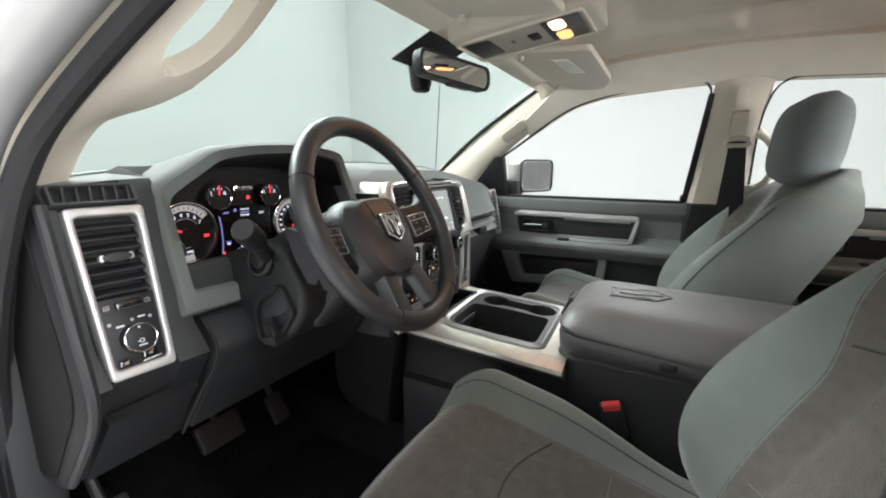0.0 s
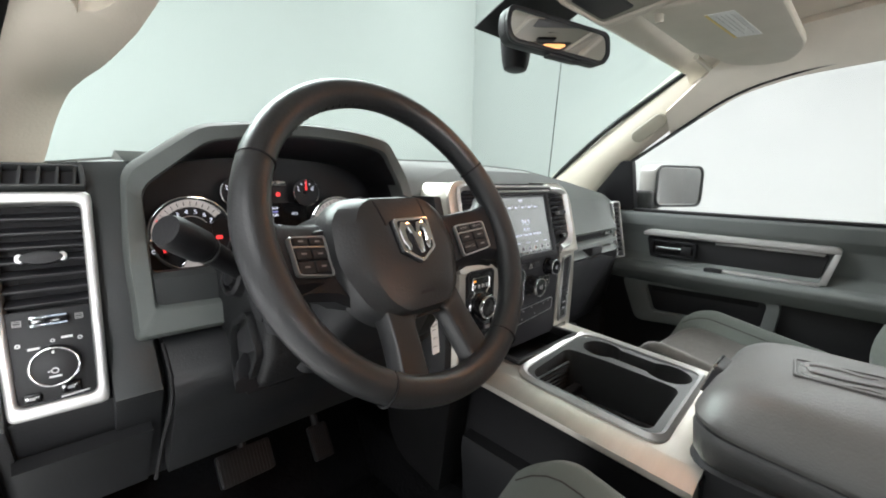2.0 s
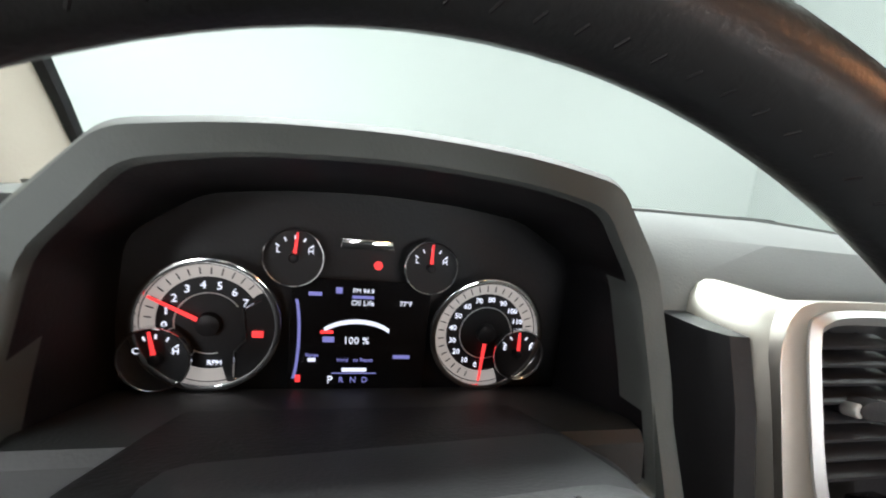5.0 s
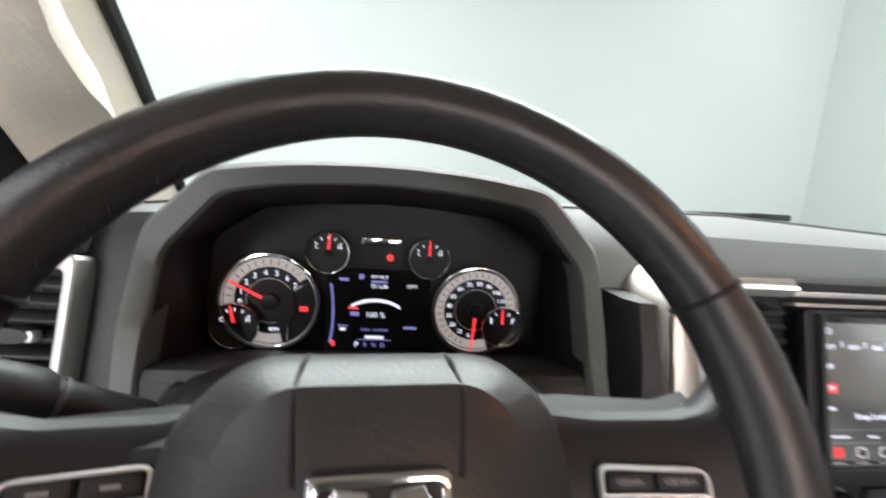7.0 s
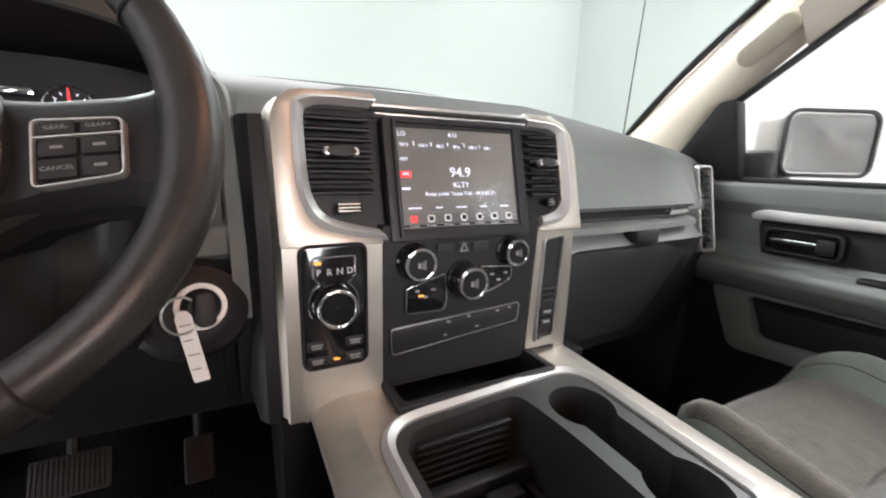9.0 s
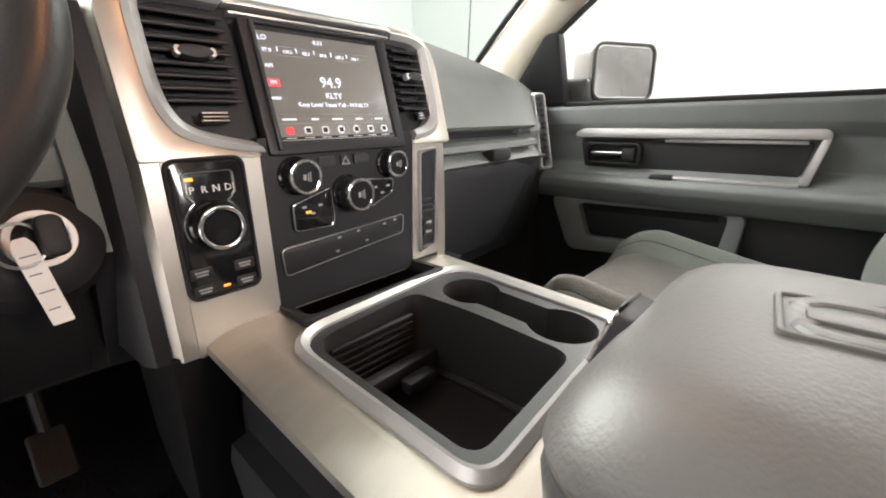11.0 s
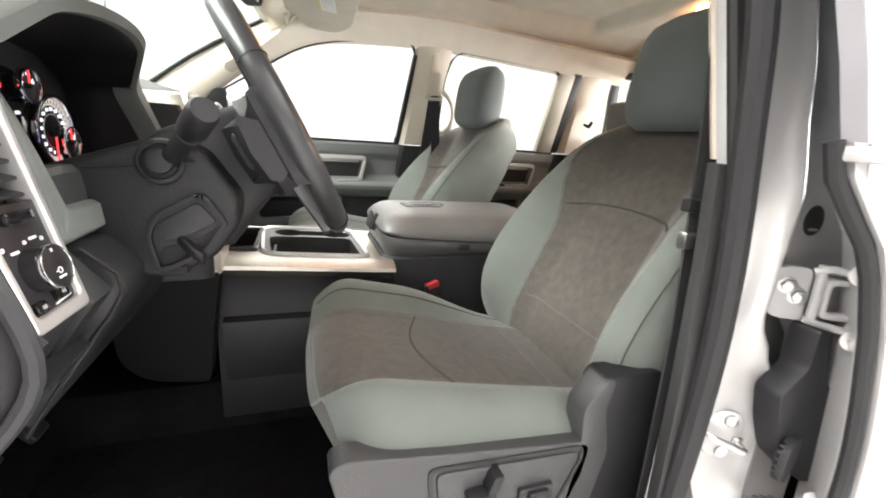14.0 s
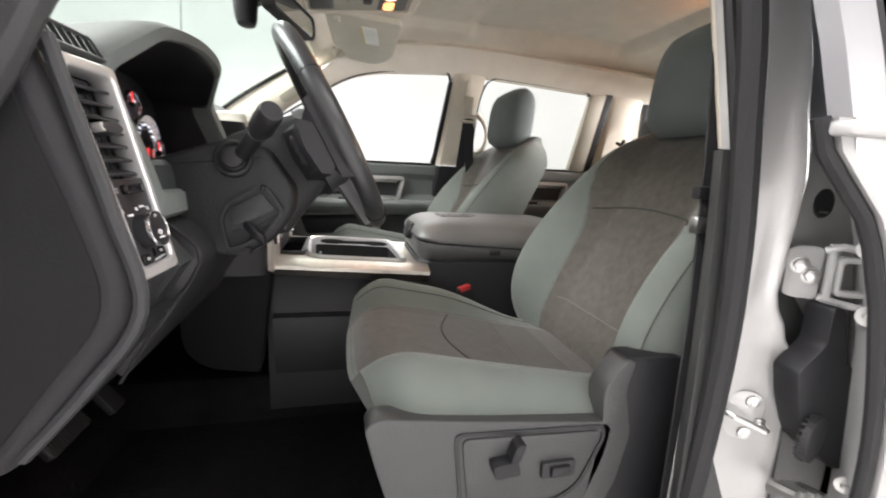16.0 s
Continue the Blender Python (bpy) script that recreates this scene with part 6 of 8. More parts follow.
part("left_upright", stack_side(-0.214, -0.204, -0.184), M_SILVER, cs, "satin silver left upright")
part("left_cheek", loft([[(-0.238, y + 0.10, z), (-0.232, y + 0.024, z), (-0.224, y + 0.012, z), (-0.211, y + 0.010, z), (-0.211, y + 0.10, z)] for z, y in ((0.985, -0.030), (1.165, -0.031), (1.26, -0.010), (1.300, 0.004))]), M_BLACK, cs, "black recessed cheek")
part("left_arch", put(prism(rpoly([(-0.2060, -0.006), (-0.2060, 0.112), (-0.2040, 0.126), (-0.1990, 0.138), (-0.190, 0.147), (-0.178, 0.1505), (-0.100, 0.1520), (-0.098, 0.145), (-0.150, 0.1455), (-0.178, 0.1415), (-0.186, 0.128), (-0.186, 0.060), (-0.180, 0.030), (-0.165, 0.012), (-0.135, 0.002), (-0.103, -0.003), (-0.103, -0.008)], 0.004, 2), "z", -0.03, 0.0025, 0.0015), SU), M_SILVER, cs, "satin silver arch round the vent")
part("right_arch", put(prism(rpoly([(0.178, -0.006), (0.179, 0.100), (0.174, 0.122), (0.160, 0.138), (0.136, 0.1445), (0.098, 0.1460), (0.098, 0.138), (0.140, 0.136), (0.158, 0.130), (0.164, 0.118), (0.166, 0.060), (0.163, 0.030), (0.154, 0.014), (0.138, 0.004), (0.108, -0.001), (0.106, -0.006)], 0.004, 2), "z", -0.03, 0.0025, 0.0015), SU), M_SILVER, cs, "satin silver arch round the vent")
part("left_panel", merge(put(prism(rpoly([(-0.190, -0.196), (-0.104, -0.176), (-0.104, 0.000), (-0.190, 0.000)], 0.002), "z", -0.02, 0.001), SL)), M_SILVER, cs, "satin silver shifter surround")
part("right_upright", stack_side(0.178, 0.166, 0.150), M_SILVER, cs, "satin silver right upright")
part("right_panel", put(prism(rpoly([(0.098, -0.168), (0.150, -0.168), (0.152, 0.0), (0.106, 0.0)], 0.003), "z", -0.02, 0.0), SL), M_SILVER, cs, "satin silver panel beside the knobs")


def scoop(sign):
    """The bright scooped surround that runs round a vent, in the leaning face."""
    if sign < 0:
        outer = [(-0.186, 0.128), (-0.186, 0.060), (-0.180, 0.030), (-0.165, 0.012), (-0.135, 0.002), (-0.098, -0.004)]
        inner = [(-0.174, 0.122), (-0.174, 0.064), (-0.169, 0.038), (-0.157, 0.023), (-0.132, 0.014), (-0.106, 0.008)]
        top_o, top_i = [(-0.098, 0.146), (-0.150, 0.146), (-0.178, 0.142)], [(-0.106, 0.137), (-0.150, 0.137), (-0.168, 0.133)]
    else:
        outer = [(0.164, 0.118), (0.166, 0.060), (0.163, 0.030), (0.154, 0.014), (0.138, 0.004), (0.108, 0.000)]
        inner = [(0.153, 0.114), (0.155, 0.064), (0.152, 0.038), (0.145, 0.026), (0.133, 0.018), (0.114, 0.013)]
        top_o, top_i = [(0.098, 0.138), (0.140, 0.136), (0.158, 0.130)], [(0.104, 0.130), (0.138, 0.128), (0.150, 0.122)]
    o, i = (list(curve_points([(a, b, 0) for a, b in q], 5)) for q in (top_o + outer, top_i + inner))
    bm = bmesh.new()
    rows = [[bm.verts.new((a[0], a[1], -0.012)), bm.verts.new((a[0], a[1], 0.004)), bm.verts.new((a[0] * 0.6 + b[0] * 0.4, a[1] * 0.6 + b[1] * 0.4, 0.007)), bm.verts.new((b[0], b[1], 0.000)), bm.verts.new((b[0], b[1], -0.014))] for a, b in zip(o, i)]
    for a, b in zip(rows, rows[1:]):
        for k in range(4):
            bm.faces.new((a[k], a[k + 1], b[k + 1], b[k]))
    bm.faces.new(rows[0]), bm.faces.new(rows[-1][::-1])
    return put(bm, SU)


part("left_scoop", scoop(-1), M_BRIGHT, cs, "bright scooped vent surround")
part("right_scoop", scoop(1), M_BRIGHT, cs, "bright scooped vent surround")
part("top_line", put(merge(box(-0.104, 0.104, 0.138, 0.142, -0.01, 0.004, 0.001), box(-0.100, 0.100, 0.130, 0.133, -0.01, 0.002, 0.001)), SU), M_BRIGHT, cs, "thin bright line over the screen")
part("upper_board", put(prism(rpoly([(-0.172, 0.135), (-0.106, 0.137), (0.104, 0.130), (0.150, 0.126), (0.153, 0.020), (0.108, 0.004), (-0.106, 0.004), (-0.172, 0.020)], 0.006), "z", -0.028, -0.017), SU), M_BLACK, cs, "black upper panel")
part("lower_board", put(prism(rpoly([(-0.103, 0.010), (0.105, 0.010), (0.098, -0.175), (-0.103, -0.175)], 0.003), "z", -0.03, -0.002), SL), M_BLACK, cs, "black control panel")

air_vent("air_vent", shift(SU, -0.140, 0.088, -0.002), 0.068, 0.088, 8, "black slatted dashboard vent beside the touch screen")
air_vent("air_vent", shift(SU, 0.129, 0.082, -0.002), 0.050, 0.086, 8, "narrower black slatted vent beside the touch screen")
for c, w in ((-0.136, 0.026), (0.130, 0.013)):
    rk = part("vent_wheel", put(prism(rrect(c - w / 2, c + w / 2, 0.026, 0.036, 0.003), "z", -0.006, 0.003, 0.001), SU), M_GLOSS, cs, "black vent wheel with chrome lines")
    for dv in (0.0275, 0.031, 0.0345):
        part("wheel_line", put(box(c - w / 2 + 0.002, c + w / 2 - 0.002, dv - 0.0006, dv + 0.0006, 0.003, 0.0038), SU), M_STEEL, rk)

# touch screen
rs = thing("radio_screen", (0, -0.01, 1.18), "lit touch screen showing a radio station, in a black bezel", "touch screen")
part("bezel", put(ring(rrect(-0.094, 0.090, -0.008, 0.128, 0.004), rrect(-0.080, 0.077, 0.004, 0.123, 0.002), "z", -0.01, 0.004, 0.0015), SU), M_BLACK, rs, "black bezel with a raised left edge")
part("left_fin", put(prism([(-0.0845, -0.004), (-0.080, -0.004), (-0.080, 0.125), (-0.0845, 0.125)], "z", 0.0, 0.008, 0.001), SU), M_DARK, rs, "dark raised edge fin")
part("glass", put(box(-0.081, 0.078, 0.003, 0.124, -0.004, 0.0005), SU), surface("dark_touch_glass", (0.025, 0.025, 0.027), 0.10, stain=0.05, coat=0.4), rs, "dark glossy glass")
disp2 = part("picture", put(box(-0.0785, 0.0745, 0.006, 0.118, 0.0005, 0.0009), SU), G_FACE, rs, "grey lit screen face")
letters("94.9", 0.0165, shift(SU, -0.002, 0.0685, 0.001), G_TEXT, disp2)
letters("KLTY", 0.0090, shift(SU, -0.002, 0.0540, 0.001), G_TEXT, disp2)
letters("Keep Lovin' Texas Y'all - 94.9 KLTY", 0.0064, shift(SU, -0.002, 0.0440, 0.001), G_TEXT, disp2)
letters("LO", 0.0075, shift(SU, -0.072, 0.1110, 0.001), G_TEXT, disp2)
letters("97.9", 0.0060, shift(SU, -0.070, 0.0985, 0.001), G_TEXT, disp2)
letters("4:11", 0.0075, shift(SU, -0.008, 0.1120, 0.001), G_TEXT, disp2)
letters("AM", 0.0062, shift(SU, -0.0715, 0.0830, 0.001), G_TEXT, disp2)
part("band_key", put(box(-0.0775, -0.0640, 0.0620, 0.0700, 0.0009, 0.0013), SU), G_SCREEN_RED, disp2, "red band key")
letters("FM", 0.0058, shift(SU, -0.0708, 0.0660, 0.0014), G_TEXT, disp2)
part("satellite_key", put(box(-0.0765, -0.0665, 0.0490, 0.0515, 0.0009, 0.0013), SU), G_TEXT, disp2)
for k, w in enumerate(("104.5", "88.3", "89.5", "100.3", "106.1")):
    letters(w, 0.0052, shift(SU, -0.047 + 0.0215 * k, 0.0985, 0.001), G_TEXT, disp2)
    part("tuning_mark", put(box(-0.0582 + 0.0215 * k - 0.0006, -0.0582 + 0.0215 * k + 0.0006, 0.0985, 0.1030, 0.0009, 0.0013), SU), G_TEXT, disp2)
part("rule", put(merge(box(-0.060, 0.060, 0.0945, 0.0950, 0.0009, 0.0012), box(-0.060, 0.060, 0.1035, 0.1040, 0.0009, 0.0012), box(-0.078, 0.074, 0.0235, 0.0239, 0.0009, 0.0012), box(-0.078, 0.074, 0.0335, 0.0338, 0.0009, 0.0012)), SU), M_GREY_INK, disp2)
for u, w in ((-0.063, 0.016), (-0.033, 0.009), (-0.004, 0.014), (0.026, 0.010), (0.056, 0.012)):
    part("soft_key", put(box(u - w / 2, u + w / 2, 0.0276, 0.0292, 0.0009, 0.0013), SU), G_TEXT, disp2)
for k in range(7):
    u = -0.0655 + 0.0212 * k
    shape = circle(u, 0.0165, 0.0048, 14) if k in (3, 4) else rrect(u - 0.0045, u + 0.0045, 0.0125, 0.0205, 0.002)
    part("app_icon", put(prism(shape, "z", 0.0009, 0.0013), SU), G_SCREEN_RED if k == 0 else M_INK, disp2)
    if k:
        part("icon_core", put(box(u - 0.0028, u + 0.0028, 0.0140, 0.0190, 0.0013, 0.0015), SU), M_BLACK, disp2)
    part("icon_caption", put(box(u - 0.006, u + 0.006, 0.0083, 0.0098, 0.0009, 0.0013), SU), M_INK, disp2)


def knob(root, name, m, r, h, label, face=True):
    k = part(name, put(revolve([(r * 1.12, 0.0), (r * 1.10, 0.003), (r, 0.005), (r * 0.96, h * 0.9), (r * 0.80, h), (r * 0.2, h * 0.98)], 36), m), M_GLOSS, root, label)
    part("ring", put(ring(circle(0, 0, r * 0.99, 36), circle(0, 0, r * 0.82, 36), "z", h * 0.80, h * 1.02, 0.0008), m), M_CHROME, k, "chrome ring")
    if face:
        part("mark", put(merge(box(-r * 0.22, -r * 0.04, -r * 0.16, r * 0.16, h, h + 0.0006), box(r * 0.06, r * 0.12, -r * 0.22, r * 0.22, h, h + 0.0006), box(r * 0.20, r * 0.25, -r * 0.28, r * 0.28, h, h + 0.0006)), m), M_GREY_INK, k)
    return k


# shift dial panel
sp = thing("shift_dial_panel", (-0.152, -0.03, 1.04), "black rotary gear selector panel with lit letters", "gear selector")
SPM = shift(SL, -0.1557, -0.0700, 0.001)
part("plate", put(prism(rrect(-0.0320, 0.0320, -0.0640, 0.0640, 0.009, 5), "z", -0.01, 0.003, 0.0015), SPM), M_GLOSS, sp)
part("plate_rim", put(ring(rrect(-0.0345, 0.0345, -0.0665, 0.0665, 0.010, 5), rrect(-0.0318, 0.0318, -0.0638, 0.0638, 0.009, 5), "z", -0.006, 0.0045, 0.001), SPM), M_HOLE, sp)
DC = (-0.0015, 0.0045)
arc_pts = [(DC[0] + 0.0255 * math.cos(radians(a)), DC[1] + 0.0255 * math.sin(radians(a)), 0.004) for a in range(125, 211, 12)]
side_line = [(0.0, 0.0535, 0.004), (-0.0185, 0.0535, 0.004), (-0.0212, 0.0515, 0.004), (-0.0212, 0.0335, 0.004), (-0.0160, 0.0275, 0.004)] + arc_pts
for s in (-1, 1):
    part("letter_frame", put(tube([(-s * x + (DC[0] * (1 + s) if y < 0.0265 else 0), y, z) for x, y, z in side_line], 0.0012, 6), SPM), M_CHROME, sp, "chrome outline round the letters and the dial")
for k, ch in enumerate("PRND"):
    letters(ch, 0.0092, shift(SPM, -0.0155 + 0.0105 * k, 0.0375, 0.0035), M_INK, sp)
part("park_lamp", put(box(-0.0190, -0.0130, 0.0460, 0.0490, 0.003, 0.0038), SPM), G_AMBER, sp, "amber park lamp")
DM = shift(SPM, DC[0], DC[1], 0.003)
dialk = part("selector_dial", put(revolve([(0.0225, 0.0), (0.0222, 0.003), (0.0205, 0.005), (0.0198, 0.018), (0.0188, 0.0205), (0.0165, 0.0210), (0.0150, 0.0185), (0.004, 0.0180)], 48), DM), M_GLOSS, sp, "round black selector dial")
part("dial_ring", put(ring(circle(0, 0, 0.0203, 48), circle(0, 0, 0.0166, 48), "z", 0.016, 0.0222, 0.0014, 3), DM), M_CHROME, dialk, "chrome dial ring")
for u, v in ((-0.020, -0.040), (0.0195, -0.040), (-0.0195, -0.057), (0.0195, -0.057)):
    part("drive_button", put(prism(rrect(u - 0.010, u + 0.010, v - 0.0055, v + 0.0055, 0.002), "z", 0.002, 0.004, 0.001), SPM), M_BLACK, sp)
    part("button_mark", put(merge(box(u - 0.006, u + 0.006, v + 0.0006, v + 0.0024, 0.004, 0.0045), box(u - 0.005, u + 0.005, v - 0.0024, v - 0.0006, 0.004, 0.0045)), SPM), M_GREY_INK, sp)
part("drive_lamp", put(box(-0.003, 0.003, -0.0580, -0.0560, 0.003, 0.0038), SPM), G_AMBER, sp, "amber drive lamp")

# climate and radio knobs
cc = thing("climate_panel", (0, -0.03, 1.07), "black climate control panel with chrome-ringed knobs", "climate controls")
CM = shift(SL, -0.004, -0.060, -0.002)
knob(cc, "volume_knob", shift(CM, -0.063, 0.030), 0.0185, 0.024, "black volume knob")
knob(cc, "tuning_knob", shift(CM, 0.066, 0.033), 0.0165, 0.022, "black tuning knob")
knob(cc, "fan_knob", shift(CM, 0.000, 0.004), 0.0190, 0.030, "black fan speed knob")
for u, w in ((-0.024, 0.022), (0.000, 0.012), (0.023, 0.022)):
    part("key", put(prism(rrect(u - w / 2, u + w / 2, 0.036, 0.048, 0.003), "z", 0.0, 0.004, 0.001), CM), M_DARK, cc)
part("hazard_mark", put(ring([(-0.006, 0.037), (0.006, 0.037), (0.0, 0.047)], [(-0.0042, 0.0382), (0.0042, 0.0382), (0.0, 0.0450)], "z", 0.004, 0.0046), CM), M_GREY_INK, cc)
for s in (-1, 1):
    o = rpoly([(-0.074, 0.000), (-0.024, 0.014), (-0.022, -0.022), (-0.026, -0.032), (-0.074, -0.030)] if s < 0 else [(0.022, 0.018), (0.070, 0.014), (0.068, -0.004), (0.030, -0.018), (0.024, -0.010)], 0.005)
    wing = part("key_wing", put(prism(o, "z", 0.0, 0.005, 0.001), CM), M_GLOSS, cc, "glossy black key group")
    part("wing_rim", put(ring(o, grow(o, -0.0014), "z", 0.003, 0.0066, 0.0004), CM), M_CHROME, wing, "chrome outline")
    for k in range(3):
        part("mark", put(box(s * 0.050 - 0.012 + 0.010 * k, s * 0.050 - 0.007 + 0.010 * k, 0.000 - 0.008 * (k % 2) - (0.006 if s < 0 else -0.004), 0.0025 - 0.008 * (k % 2) - (0.006 if s < 0 else -0.004), 0.005, 0.0055), CM), M_GREY_INK, wing)
part("ac_lamp", put(box(-0.058, -0.052, -0.012, -0.0095, 0.005, 0.0056), CM), G_AMBER, cc, "amber lamp")
lowk = part("lower_keys", put(prism(rpoly([(-0.092, -0.046), (0.086, -0.036), (0.084, -0.062), (-0.090, -0.078)], 0.006), "z", -0.004, 0.004, 0.0015), CM), M_BLACK, cc, "row of flat black keys")
keys_rim = rpoly([(-0.092, -0.046), (0.086, -0.036), (0.084, -0.062), (-0.090, -0.078)], 0.006)
part("keys_outline", put(ring(keys_rim, grow(keys_rim, -0.0012), "z", 0.002, 0.0050, 0.0004), CM), M_STEEL, lowk, "thin bright outline")
for u, v in ((-0.018, -0.048), (0.010, -0.045), (0.052, -0.044), (0.070, -0.042), (-0.022, -0.064), (0.022, -0.060)):
    part("mark", put(box(u - 0.0022, u + 0.0022, v - 0.0012, v + 0.0014, 0.004, 0.0046), CM), M_GREY_INK, lowk)

# small bay and brake control on the right upright
rp = thing("storage_bay", (0.130, -0.03, 1.06), "narrow black bay with trailer brake buttons in the silver panel", "storage bay")
part("rim", put(ring(rpoly([(0.110, -0.160), (0.142, -0.152), (0.150, -0.010), (0.114, -0.014)], 0.006), rpoly([(0.113, -0.156), (0.139, -0.149), (0.146, -0.014), (0.117, -0.018)], 0.005), "z", -0.004, 0.0055, 0.001), SL), M_STEEL, rp, "thin steel outline")
part("hollow", put(prism(rpoly([(0.113, -0.156), (0.139, -0.149), (0.146, -0.014), (0.117, -0.018)], 0.005), "z", -0.006, 0.001), SL), M_HOLE, rp)
for k in range(3):
    part("rib", put(box(0.115, 0.142, -0.086 - 0.008 * k, -0.082 - 0.008 * k, 0.0, 0.005, 0.001), SL), M_DARK, rp)
for v in (-0.116, -0.130):
    part("button", put(prism(rrect(0.117, 0.138, v - 0.006, v + 0.005, 0.002), "z", 0.0, 0.005, 0.001), SL), M_BLACK, rp)
    part("mark", put(box(0.122, 0.133, v - 0.002, v + 0.0015, 0.005, 0.0055), SL), M_GREY_INK, rp)
part("chrome_lip", put(box(0.114, 0.138, -0.1525, -0.150, 0.0, 0.007, 0.001), SL), M_STEEL, rp)

# outer passenger vent
PV = basis((0.648, 0.085, 1.178), (1.0, -0.14, 0), (0.05, 0.20, 0.97))
pv = air_vent("air_vent", PV, 0.030, 0.150, 10, "tall narrow black dashboard vent at the passenger door", knob=False)
part("frame", put(ring(rrect(-0.021, 0.021, -0.094, 0.088, 0.008), rrect(-0.0165, 0.0165, -0.088, 0.082, 0.006), "z", -0.014, 0.006, 0.0022, 3), PV), M_BRIGHT, pv, "bright silver frame")

# ---- centre console ----
con = thing("center_console", (0, -0.2, 0.6), "long floor console with satin silver top, tray and cup holders", "center console")


def deck_z(y):
    """Height of the console's silver deck, which falls a little to the rear."""
    return 1.008 + (y + 0.01) * 0.055


def con_row(y, drop):
    z = deck_z(y) - 0.004 - drop
    return [(-0.150, y, z - 0.042), (-0.174, y, z - 0.024), (-0.184, y, z - 0.016), (-0.183, y, z - 0.008), (-0.165, y, z + 0.000), (-0.146, y, z + 0.003)]


# silver flanks either side of the tray and bins
for s in (-1, 1):
    rows = [[(s * x, y, z) for x, y, z in con_row(y, d)] for y, d in ((-0.012, 0.0), (-0.12, 0.0), (-0.24, 0.0), (-0.34, 0.0), (-0.388, 0.0))]
    part("silver_flank", loft([[p for p in r] + [(r[0][0] * 0.97, r[0][1], r[0][2])] for r in rows]), M_SILVER, con, "satin silver console flank")
part("front_tray_rim", ring(rrect(-0.106, 0.106, -0.088, 0.010, 0.008), rrect(-0.096, 0.096, -0.078, 0.006, 0.006), "z", 0.995, 1.012, 0.003), M_DARK, con, "black rim of the front tray")
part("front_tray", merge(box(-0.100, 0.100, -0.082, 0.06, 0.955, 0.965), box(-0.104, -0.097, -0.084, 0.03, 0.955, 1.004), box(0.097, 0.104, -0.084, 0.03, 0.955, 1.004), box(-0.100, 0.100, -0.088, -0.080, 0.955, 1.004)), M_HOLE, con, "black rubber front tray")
BO = rpoly([(-0.140, -0.092), (0.140, -0.076), (0.138, -0.324), (-0.139, -0.340)], [0.050, 0.050, 0.026, 0.030], 8)
BI = rpoly([(-0.128, -0.104), (0.128, -0.088), (0.127, -0.313), (-0.128, -0.329)], [0.042, 0.042, 0.020, 0.024], 8)
bez = bmesh.new()
rows = [[bez.verts.new((x, y, z + deck_z(y) - 0.004)) for x, y in l] for l, z in ((BO, -0.004), (BO, 0.006), ([(a[0] * 0.55 + b[0] * 0.45, a[1] * 0.55 + b[1] * 0.45) for a, b in zip(BO, BI)], 0.012), (BI, 0.008), (BI, -0.006))]
for a, b in zip(rows, rows[1:]):
    for i in range(len(a)):
        bez.faces.new((a[i], a[(i + 1) % len(a)], b[(i + 1) % len(a)], b[i]))
part("bin_bezel", bez, M_BRIGHT, con, "bright silver bezel round the bins")


def loop_plate(outer, holes, z_of, depth, material, name, label):
    """A plate with holes through it, each with its wall going down."""
    bm = bmesh.new()
    loops = []
    for loop in [outer] + holes:
        vs = [bm.verts.new((x, y, z_of(x, y))) for x, y in loop]
        es = [bm.edges.new((vs[i], vs[(i + 1) % len(vs)])) for i in range(len(vs))]
        loops.append((vs, es))
    bmesh.ops.triangle_fill(bm, use_beauty=True, use_dissolve=False, edges=[e for _, es in loops for e in es])
    for vs, es in loops[1:]:
        low = [bm.verts.new((v.co.x, v.co.y, v.co.z - depth)) for v in vs]
        for i in range(len(vs)):
            bm.faces.new((vs[i], vs[(i + 1) % len(vs)], low[(i + 1) % len(vs)], low[i]))
    return part(name, bm, material, con, label, recalc=True)


ztop = lambda x, y: deck_z(y) + 0.001
loop_plate([(-0.1475, -0.012), (0.1475, -0.012), (0.1475, -0.388), (-0.1475, -0.388)], [grow(BO, -0.004), [(0.098, -0.016), (0.098, -0.074), (-0.098, -0.080), (-0.098, -0.016)]], lambda x, y: deck_z(y) - 0.001, 0.012, M_SILVER, "silver_deck", "satin silver deck round the tray and bins")
BIN = rpoly([(-0.118, -0.116), (0.030, -0.104), (0.040, -0.180), (0.040, -0.306), (-0.118, -0.316)], [0.03, 0.02, 0.10, 0.02, 0.02], 6)
CUPS = [(0.084 + 0.036 * math.cos(radians(a)), -0.150 + 0.036 * math.sin(radians(a))) for a in range(-50, 231, 14)] + [(0.084 + 0.036 * math.cos(radians(a)), -0.272 + 0.038 * math.sin(radians(a))) for a in range(130, 411, 14)]
loop_plate(grow(BI, 0.002), [BIN, CUPS], ztop, 0.10, M_BIN, "bin_plate", "dark grey plate with an open bin and two cup holders")
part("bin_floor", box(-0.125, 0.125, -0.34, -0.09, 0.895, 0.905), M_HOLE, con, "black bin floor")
part("bin_step", ring(grow(BIN, -0.001), grow(BIN, -0.010), "z", 0.905, 0.911, 0.002), M_BIN, con, "raised step round the bin floor")
part("bin_hinge", merge(box(-0.110, 0.024, -0.146, -0.128, 0.925, 0.945, 0.004), box(-0.108, -0.066, -0.168, -0.150, 0.922, 0.938, 0.004), box(-0.04, 0.0, -0.168, -0.150, 0.922, 0.938, 0.004)), M_DARK, con, "dark folding divider in the bin")
for k in range(6):
    part("bin_rib", box(-0.100, 0.010, -0.1225 + 0.0006 * k, -0.1165, 0.984 - k * 0.009, 0.988 - k * 0.009, 0.0012), M_DARK, con)
